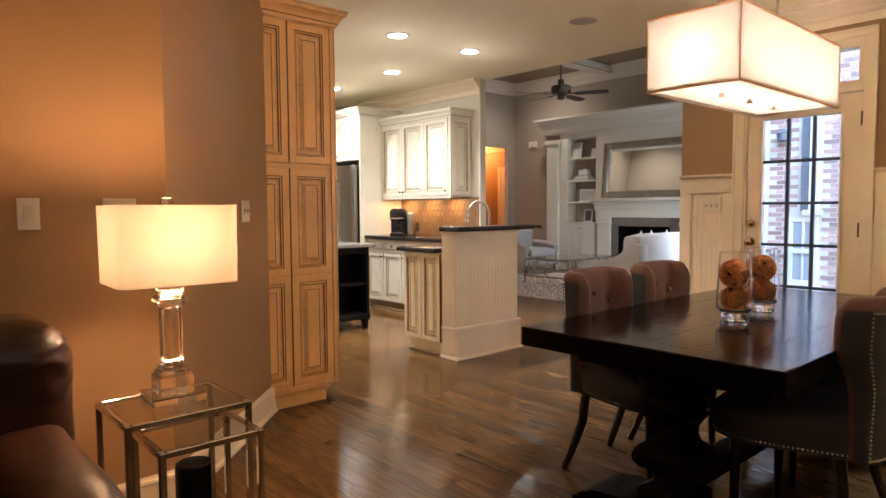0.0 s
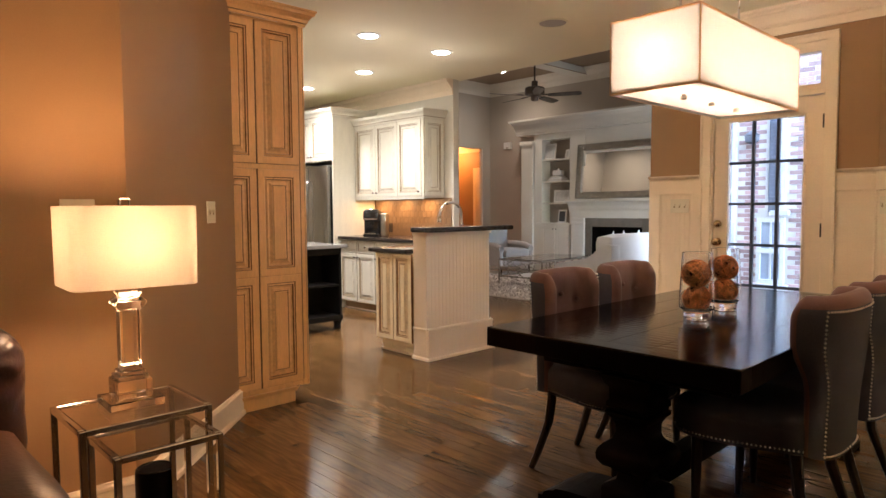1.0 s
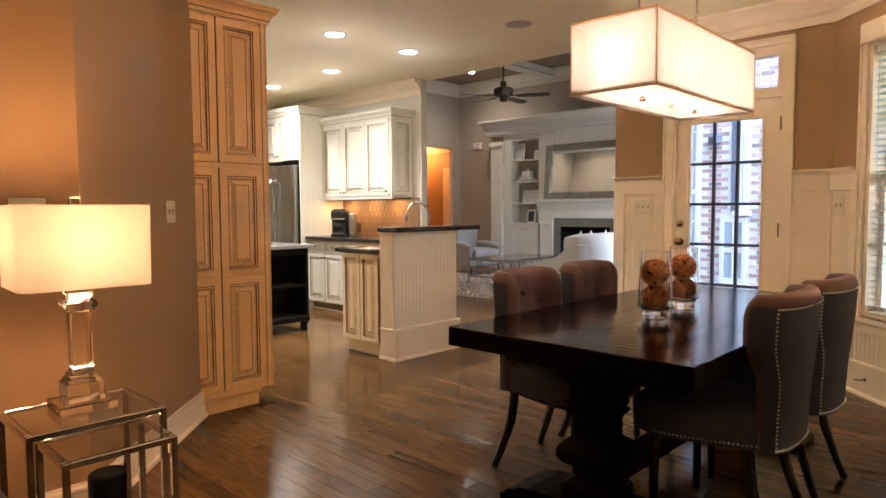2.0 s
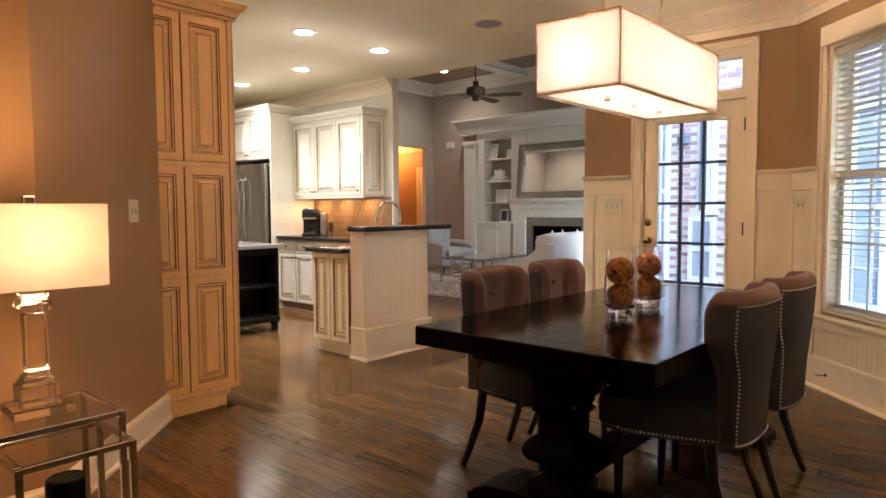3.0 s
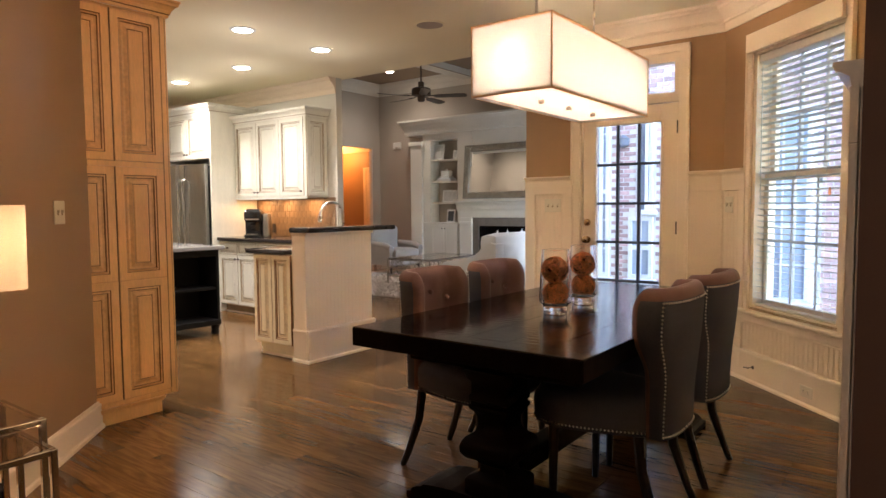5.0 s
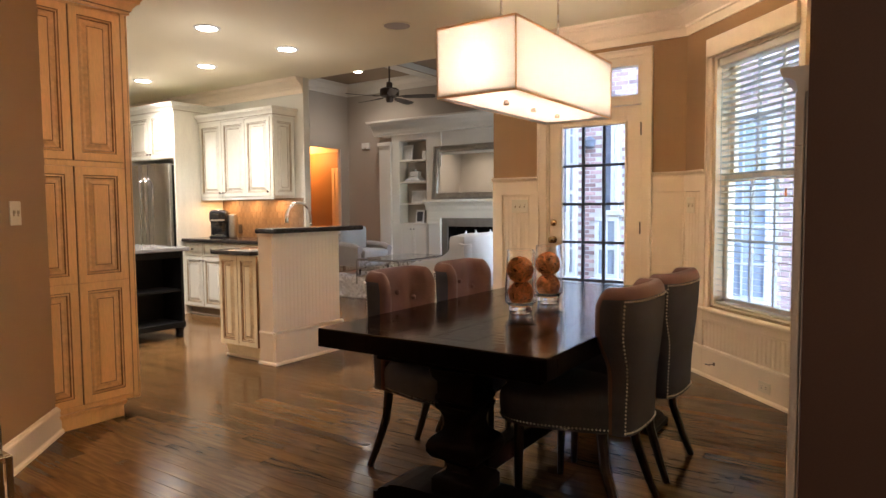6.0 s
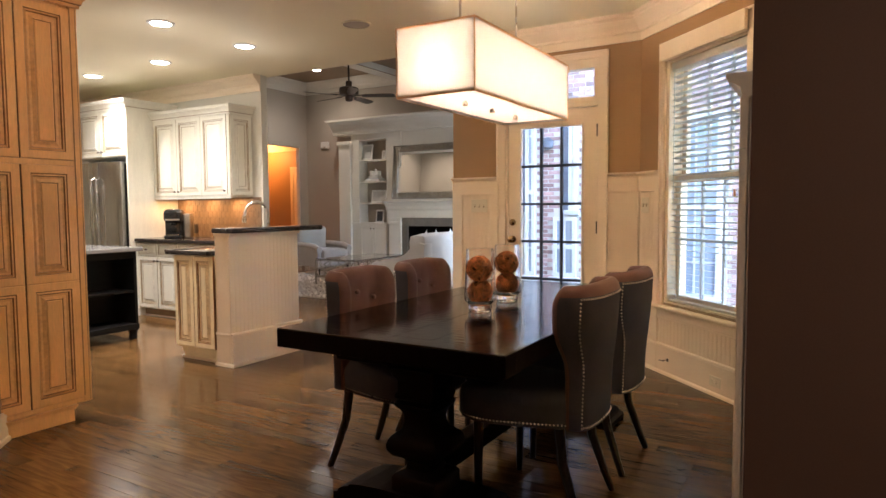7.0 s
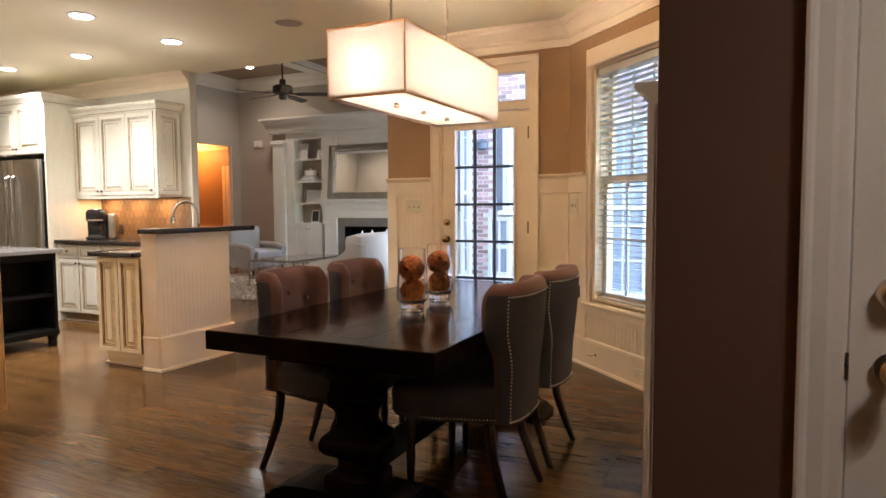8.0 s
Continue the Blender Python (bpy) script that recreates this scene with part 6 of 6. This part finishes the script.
# ---- ceiling fan ----
fan = thing("ceiling_fan", "dark bronze five-blade ceiling fan on a long rod, at rest", "ceiling fan", Matrix.Translation((8.72, 6.815, 3.14)))
part("downrod", tube(bmesh.new(), [(0, 0, 0.18), (0, 0, LZ - 3.14 - 0.10)], 0.014, 10), BRONZE, fan, smooth=True)
part("canopy", lathe(bmesh.new(), [(0.03, LZ - 3.14 - 0.16), (0.075, LZ - 3.14 - 0.10), (0.08, LZ - 3.14 - 0.001)], 18), BRONZE, fan, smooth=True)
part("motor", lathe(bmesh.new(), [(0.02, 0.20), (0.05, 0.185), (0.05, 0.10), (0.13, 0.09), (0.155, 0.075), (0.160, 0.045), (0.160, -0.015), (0.150, -0.035), (0.09, -0.045), (0.065, -0.055), (0.062, -0.115), (0.045, -0.135), (0.001, -0.14)], 26), BRONZE, fan, smooth=True)
for i in range(5):
    a = radians(10 + 72 * i)
    m_ = Matrix.Rotation(a, 4, "Z") @ Matrix.Rotation(radians(-12), 4, "X")
    bl = part("blade", loops(bmesh.new(), [[(x, -w_, -0.055), (x, w_, -0.055), (x, w_, -0.048), (x, -w_, -0.048)] for x, w_ in ((0.22, 0.045), (0.30, 0.065), (0.60, 0.075), (0.72, 0.070), (0.76, 0.045))]), LEG_WOOD, fan, m=m_)
    part("blade_arm", B(0.02, -0.018, -0.047, 0.30, 0.018, -0.037, 0.003), BRONZE, bl)

# ---- living room furniture ----
rug = thing("shag_rug", "cream and grey shaggy area rug", "rug", kind="stuff")
rng_ = random.Random(5)
part("rug_base", B(7.05, 4.9, 0.001, 9.95, 8.75, 0.016), RUG_PILE, rug)
bm = bmesh.new()
for _ in range(5200):
    x = rng_.uniform(7.03, 9.2)
    y = rng_.uniform(5.2, 8.7)
    if rng_.random() < 0.55:
        x = rng_.uniform(7.03, 8.3)
    h_ = rng_.uniform(0.025, 0.05)
    dx, dy = rng_.uniform(-0.04, 0.04), rng_.uniform(-0.04, 0.04)
    w_ = 0.018
    a = rng_.uniform(0, 3.14)
    cx_, sy_ = w_ * math.cos(a), w_ * math.sin(a)
    vs = [bm.verts.new(p) for p in ((x - cx_, y - sy_, 0.012), (x + cx_, y + sy_, 0.012), (x + dx, y + dy, 0.012 + h_))]
    bm.faces.new(vs)
tagged(part("pile", bm, RUG_PILE, rug), kind="stuff")

ac = thing("armchair", "pale linen armchair with curved arms and dark feet", "armchair", pose(9.75, 8.35, 0.018, 0, 0, 170))
# local: faces positive y
cushion("seat_cushion", -0.30, -0.30, 0.30, 0.30, 0.42, 0.47, 0.06, GREY_CLOTH, ac, seed=11)
cushion("base", -0.38, -0.38, 0.14, 0.38, 0.36, 0.32, 0.04, GREY_CLOTH, ac, seed=12, wob=0.003)
cushion("backrest", -0.33, -0.46, 0.30, 0.33, -0.26, 0.90, 0.08, GREY_CLOTH, ac, seed=13)
for sx in (-1, 1):
    pts = [(-0.42, 0.60), (-0.1, 0.60), (0.2, 0.58), (0.36, 0.52)]
    bm = bmesh.new()
    loops(bm, [[(sx * (0.36 + 0.06 * math.cos(t)), y, z - 0.06 + 0.06 * math.sin(t))
                for t in [2 * math.pi * q / 10 for q in range(10)]] for y, z in pts])
    part("arm_roll", bm, GREY_CLOTH, ac, smooth=True)
    part("arm_panel", B(min(sx * 0.33, sx * 0.41), -0.40, 0.15, max(sx * 0.33, sx * 0.41), 0.36, 0.53, 0.02, 2), GREY_CLOTH, ac)
    for y in (-0.36, 0.32):
        part("leg", tube(bmesh.new(), [(sx * 0.34, y, 0.15), (sx * 0.35, y * 1.03, 0.0)], [0.024, 0.014], 8), LEG_WOOD, ac)

ct = thing("coffee_table", "bronze lattice frame coffee table with a glass top", "coffee table", Matrix.Translation((8.79, 6.62, 0.017)) @ Matrix.Rotation(radians(-88), 4, "Z"))
CL, CW, CH = 0.71, 0.42, 0.435
part("glass_top", B(-CW, -CL, CH - 0.012, CW, CL, CH - 0.002), GLASS, ct)
for sx in (-CW, CW):
    part("rail", tube(bmesh.new(), [(sx, -CL, CH - 0.02), (sx, CL, CH - 0.02)], 0.010, 6), TABLE_METAL, ct)
    part("rail", tube(bmesh.new(), [(sx, -CL, 0.145), (sx, CL, 0.145)], 0.010, 6), TABLE_METAL, ct)
for sy in (-CL, CL):
    part("rail", tube(bmesh.new(), [(-CW, sy, CH - 0.02), (CW, sy, CH - 0.02)], 0.010, 6), TABLE_METAL, ct)
    part("rail", tube(bmesh.new(), [(-CW, sy, 0.145), (CW, sy, 0.145)], 0.010, 6), TABLE_METAL, ct)
    for sx in (-CW, CW):
        part("leg", tube(bmesh.new(), [(sx, sy, 0.0), (sx, sy, CH - 0.02)], 0.012, 6), TABLE_METAL, ct)


def hexagons(length, place):
    """Two rows of long hexagons along one side of the frame, the upper row staggered."""
    n = 2 * int(length / 0.235)
    w = 2 * length / n
    for row, zc in enumerate((0.215, 0.347)):
        for i in range(n + row):
            c = -length + w * (i + 0.5 - 0.5 * row)
            pts = []
            for du, dz in ((-0.62, 0), (-0.34, 0.062), (0.34, 0.062), (0.62, 0), (0.34, -0.062), (-0.34, -0.062), (-0.62, 0)):
                pts.append(place(max(-length, min(length, c + du * w)), zc + dz))
            part("lattice_link", tube(bmesh.new(), pts, 0.0075, 5), TABLE_METAL, ct)


for sx in (-CW, CW):
    hexagons(CL, lambda u, z: (sx, u, z))
for sy in (-CL, CL):
    hexagons(CW, lambda u, z: (u, sy, z))

ws = thing("white_sofa", "white slipcovered sofa with pale throw pillows", "sofa")
cushion("back", 7.72, 4.72, 0.05, 9.9, 5.02, 0.885, 0.09, WHITE_CLOTH, ws, seed=21)
cushion("seat", 7.76, 4.95, 0.05, 9.86, 5.58, 0.46, 0.07, WHITE_CLOTH, ws, seed=22)
rings = []
for x in (7.70, 7.73, 7.89, 7.92):
    e = 0.02 if x in (7.70, 7.92) else 0.0
    prof = [(4.72, 0.03), (5.66, 0.03), (5.68, 0.28), (5.67, 0.42), (5.60, 0.475), (5.42, 0.505), (5.25, 0.535), (5.10, 0.575), (5.0, 0.64), (4.93, 0.72), (4.80, 0.77), (4.72, 0.75)]
    rings.append([(x, 5.15 + (y - 5.15) * (1 - e), 0.45 + (z - 0.45) * (1 - e)) for y, z in prof])
part("arm", loops(bmesh.new(), rings), WHITE_CLOTH, ws, "sloping slipcovered arm", True)
for i, (x, rz) in enumerate(((8.30, 12), (8.66, -8), (9.02, 10))):
    pl = thing("throw_pillow", "white pointed throw pillow on the sofa", "pillow", Matrix.Translation((x, 5.10, 0.655)) @ Matrix.Rotation(radians(rz), 4, "Y") @ Matrix.Rotation(radians(45), 4, "Y") @ Matrix.Rotation(radians(0), 4, "X"), "throw pillows on the sofa")
    bm = bmesh.new()
    nq = 10
    grid = []
    for sd in (-1, 1):
        rows_ = []
        for p in range(nq + 1):
            row_ = []
            for q in range(nq + 1):
                a_, b_ = -1 + 2 * p / nq, -1 + 2 * q / nq
                puff = (max(0.0, 1 - a_ ** 4) * max(0.0, 1 - b_ ** 4)) ** 0.6
                pull = 1 - 0.10 * (1 - a_ * a_) * b_ * b_, 1 - 0.10 * (1 - b_ * b_) * a_ * a_
                row_.append(bm.verts.new((0.19 * a_ * pull[1], sd * (0.003 + 0.065 * puff), 0.19 * b_ * pull[0])))
            rows_.append(row_)
        for r0, r1 in zip(rows_, rows_[1:]):
            for q in range(nq):
                bm.faces.new((r0[q], r0[q + 1], r1[q + 1], r1[q]))
        grid.append(rows_)
    for q in range(nq):
        for e in (0, nq):
            bm.faces.new((grid[0][e][q], grid[0][e][q + 1], grid[1][e][q + 1], grid[1][e][q]))
            bm.faces.new((grid[0][q][e], grid[0][q + 1][e], grid[1][q + 1][e], grid[1][q][e]))
    part("cover", bm, WHITE_CLOTH, pl, smooth=True)

# ---- outside: the brick wing across the court ----
XW_ = 9.50
bm = bmesh.new()
OPEN = [(3.195, 3.414, 1.15, 2.75), (3.195, 3.55, 0.15, 1.13), (3.845, 4.30, 0.15, 2.75), (1.22, 1.86, -0.1, 2.45)]
box(bm, XW_ + 0.012, -8.0, -0.30, XW_ + 0.35, 4.048, 5.6)
fac = structure("brick_wing", bm, MORTAR, "red brick house wing across the court with white windows", "building")


def ext_window(y0, y1, z0, z1, cols_, rows_, label):
    w = thing("wing_window", label, "window", facing_west(XW_, y1), kind="structure")
    W = y1 - y0
    part("frame", B(0, -0.05, z0, 0.05, 0.03, z1), EXT_WHITE, w)
    part("frame", B(W - 0.05, -0.05, z0, W, 0.03, z1), EXT_WHITE, w)
    for z in (z0, (z0 + z1) / 2 - 0.03, z1 - 0.06):
        part("frame", B(0.05, -0.049, z, W - 0.05, 0.03, z + 0.06), EXT_WHITE, w)
    for i in range(1, cols_):
        u = W * i / cols_
        part("muntin", B(u - 0.012, -0.035, z0 + 0.06, u + 0.012, 0.0, z1 - 0.06), EXT_WHITE, w)
    for j in range(1, rows_):
        z = z0 + (z1 - z0) * j / rows_
        part("muntin", B(0.05, -0.0345, z - 0.012, W - 0.05, -0.0005, z + 0.012), EXT_WHITE, w)
    part("pane", B(0.05, -0.012, z0 + 0.06, W - 0.05, -0.008, z1 - 0.06), PAINTED_SKY_PANE, w, "opaque pale pane with a painted sky reflection")
    part("window_sill", B(-0.06, -0.10, z0 - 0.07, W + 0.06, 0.0, z0, 0.006), EXT_WHITE, w)


ext_window(3.197, 3.309, 1.20, 2.75, 1, 4, "narrow white sash window in the brick wing")
ext_window(3.197, 3.548, 0.2, 1.10, 2, 2, "low white window with a bluish pane in the brick wing")
ext_window(3.848, 4.002, 0.2, 2.75, 1, 6, "white sash window at the brick corner")
ext_window(1.22, 1.86, 0.0, 2.45, 2, 5, "tall white window facing the court")
for y0, y1, z0, z1 in ((3.312, 3.412, 1.18, 2.72), (4.005, 4.046, 1.18, 2.72)):
    s_ = thing("window_shutter", "dark slate louvred window shutter", "shutter", facing_west(XW_ - 0.002, y1))
    part("frame", B(0.0, -0.03, z0, y1 - y0, 0.0, z1, 0.003), SHUTTER_OUT, s_)
    for k in range(24):
        z = z0 + 0.06 + (z1 - z0 - 0.12) * k / 24
        part("louver", B(0.008, -0.038, z, y1 - y0 - 0.008, -0.029, z + 0.03, 0.002), SHUTTER_OUT, s_)
ln = thing("wall_lantern", "grey wall lantern on the brick", "lantern", facing_west(XW_, 3.60) @ Matrix.Translation((0, 0, 0.2)))
part("bracket", B(-0.02, -0.06, 2.02, 0.02, 0.0, 2.06, 0.003), SHUTTER, ln)
part("lantern_body", lathe(bmesh.new(), [(0.03, 1.90), (0.085, 1.93), (0.09, 2.01), (0.10, 2.02), (0.05, 2.06), (0.01, 2.08)], 12, 0.0, -0.14), SHUTTER_OUT, ln, smooth=True)
for cy in (0.62, 2.62):
    pcol = thing("porch_column", "square white porch column with a plain base", "column", Matrix.Translation((8.2, cy - 0.35 if cy > 1 else cy, -0.10)))
    part("shaft", B(-0.09, -0.09, 0.0, 0.09, 0.09, 3.3, 0.006), EXT_WHITE, pcol)
    part("column_base", B(-0.12, -0.12, 0.0, 0.12, 0.12, 0.22, 0.01), EXT_WHITE, pcol)
structure("porch_beam", B(8.08, -6.0, 3.0, 8.34, 2.4, 3.28), EXT_WHITE, "white porch beam across the columns", "beam")

# bricks: single ones where the openings look out, the rest joined
bl_, bh_, pitch_y, pitch_z = 0.180, 0.053, 0.190, 0.063


def brick_bm():
    b = box(bmesh.new(), 0.0, 0.004, 0.0, 0.02, bl_ - 0.004, bh_, 0.0)
    for v in b.verts:
        if v.co.x < 0.01:
            v.co.y = 0.004 + (v.co.y - 0.004) * 0.985 + 0.0015
            v.co.z = v.co.z * 0.96 + 0.0013
    return b


tmp = link_mesh("brick", brick_bm(), BRICK)
brick_data = tmp.data
bpy.data.objects.remove(tmp)
rest_v, rest_f = [], []
rb = random.Random(3)
n_single = 0
for j in range(int(5.8 / pitch_z)):
    z = -0.28 + j * pitch_z
    y = -3.0 + (0.095 if j % 2 else 0.0)
    while y < 4.03:
        y1 = y + bl_
        blocked = any(y1 > o[0] and y < o[1] and z + bh_ > o[2] and z < o[3] for o in OPEN)
        if not blocked and y1 < 4.045:
            dx = rb.uniform(-0.003, 0.003)
            near = (2.98 < y < 4.05 and 0.15 < z < 2.45) or (0.45 < y < 1.22 and 0.35 < z < 1.9)
            if near and n_single < 300:
                o = new("brick", brick_data)
                o.parent = fac
                o.matrix_basis = Matrix.Translation((XW_ + dx, y, z))
                n_single += 1
            else:
                k = len(rest_v)
                x0, x1 = XW_ + dx, XW_ + 0.02
                rest_v += [(x0, y + 0.004, z), (x0, y1 - 0.004, z), (x0, y1 - 0.004, z + bh_), (x0, y + 0.004, z + bh_), (x1, y + 0.002, z - 0.002), (x1, y1 - 0.002, z - 0.002), (x1, y1 - 0.002, z + bh_ + 0.002), (x1, y + 0.002, z + bh_ + 0.002)]
                rest_f += [(k, k + 3, k + 2, k + 1), (k, k + 1, k + 5, k + 4), (k + 1, k + 2, k + 6, k + 5), (k + 2, k + 3, k + 7, k + 6), (k + 3, k, k + 4, k + 7)]
        y += pitch_y
me = bpy.data.meshes.new("brick_field")
me.from_pydata(rest_v, [], rest_f)
me.materials.append(BRICK_FAR)
o = new("brick_field", me)
o.parent = fac
tagged(o, kind="stuff")

# ---- backsplash tiles ----
tb = box(bmesh.new(), 0.0, 0.0, 0.0, 0.006, 0.0735, 0.0735)
for v in tb.verts:
    if v.co.x < 0.003:
        v.co.y = 0.0368 + (v.co.y - 0.0368) * 0.975
        v.co.z = 0.0368 + (v.co.z - 0.0368) * 0.975
tmp = link_mesh("tile", tb, TRAVERTINE)
tile_data = tmp.data
bpy.data.objects.remove(tmp)
for j in range(6):
    y = 5.503 + (0.038 if j % 2 else 0.0)
    while y < 6.865:
        o = new("tile", tile_data)
        o.parent = splash
        o.matrix_basis = Matrix.Translation((5.4945 + rb.uniform(-0.0012, 0.0012), y, 0.916 + j * 0.0765))
        y += 0.0765

# ---- floor boards along y ----
BW = 0.083
LENS = (0.55, 0.75, 0.95, 1.2, 1.45)


def board_mesh(length):
    b = bmesh.new()
    e = 0.0010
    lo = [b.verts.new(p) for p in ((0, 0, -0.011), (BW, 0, -0.011), (BW, length, -0.011), (0, length, -0.011))]
    hi = [b.verts.new(p) for p in ((e * 0.4, e * 0.4, -0.0016), (BW - e * 0.4, e * 0.4, -0.0016), (BW - e * 0.4, length - e * 0.4, -0.0016), (e * 0.4, length - e * 0.4, -0.0016))]
    tp = [b.verts.new(p) for p in ((e, e, 0), (BW - e, e, 0), (BW - e, length - e, 0), (e, length - e, 0))]
    for r0, r1 in ((lo, hi), (hi, tp)):
        for k in range(4):
            b.faces.new((r0[k], r0[(k + 1) % 4], r1[(k + 1) % 4], r1[k]))
    b.faces.new(tp)
    tmp = link_mesh("floor_board", b, FLOOR_WOOD)
    d = tmp.data
    bpy.data.objects.remove(tmp)
    return d


boards = {L: board_mesh(L) for L in LENS}
floor_ob = bpy.data.objects["floor"]
rf = random.Random(11)
rest_v, rest_f = [], []
n_single = 0
x = -3.2
while x < 11.0:
    y0, y1 = -3.2, 9.55
    if x > 1.79:
        y0 = -0.02
    if x > 4.32:
        y0 = x - 4.20
    if x > 5.58:
        y0, y1 = min(4.12, 2.95 + (x - 5.6) * 0.51), 12.4
    y = y0
    first = True
    while y < y1 - 0.3:
        L = LENS[0] if first and rf.random() < 0.4 else rf.choice(LENS)
        first = False
        cx_, cy_ = x + BW / 2, y + L / 2
        if 1.35 < cx_ < 4.45 and 0.7 < cy_ < 6.2 and n_single < 300:
            o = new("floor_board", boards[L])
            o.parent = floor_ob
            o.matrix_basis = Matrix.Translation((x, y, 0))
            n_single += 1
        else:
            k = len(rest_v)
            e = 0.0010
            rest_v += [(x + e * 0.4, y + e * 0.4, -0.0016), (x + BW - e * 0.4, y + e * 0.4, -0.0016), (x + BW - e * 0.4, y + L - e * 0.4, -0.0016), (x + e * 0.4, y + L - e * 0.4, -0.0016), (x + e, y + e, 0), (x + BW - e, y + e, 0), (x + BW - e, y + L - e, 0), (x + e, y + L - e, 0)]
            rest_f += [(k, k + 1, k + 5, k + 4), (k + 1, k + 2, k + 6, k + 5), (k + 2, k + 3, k + 7, k + 6), (k + 3, k, k + 4, k + 7), (k + 4, k + 5, k + 6, k + 7)]
        y += L
    x += BW
me = bpy.data.meshes.new("far_boards")
me.from_pydata(rest_v, [], rest_f)
me.materials.append(FLOOR_FAR)
o = new("far_boards", me)
o.parent = floor_ob
tagged(o, kind="stuff")
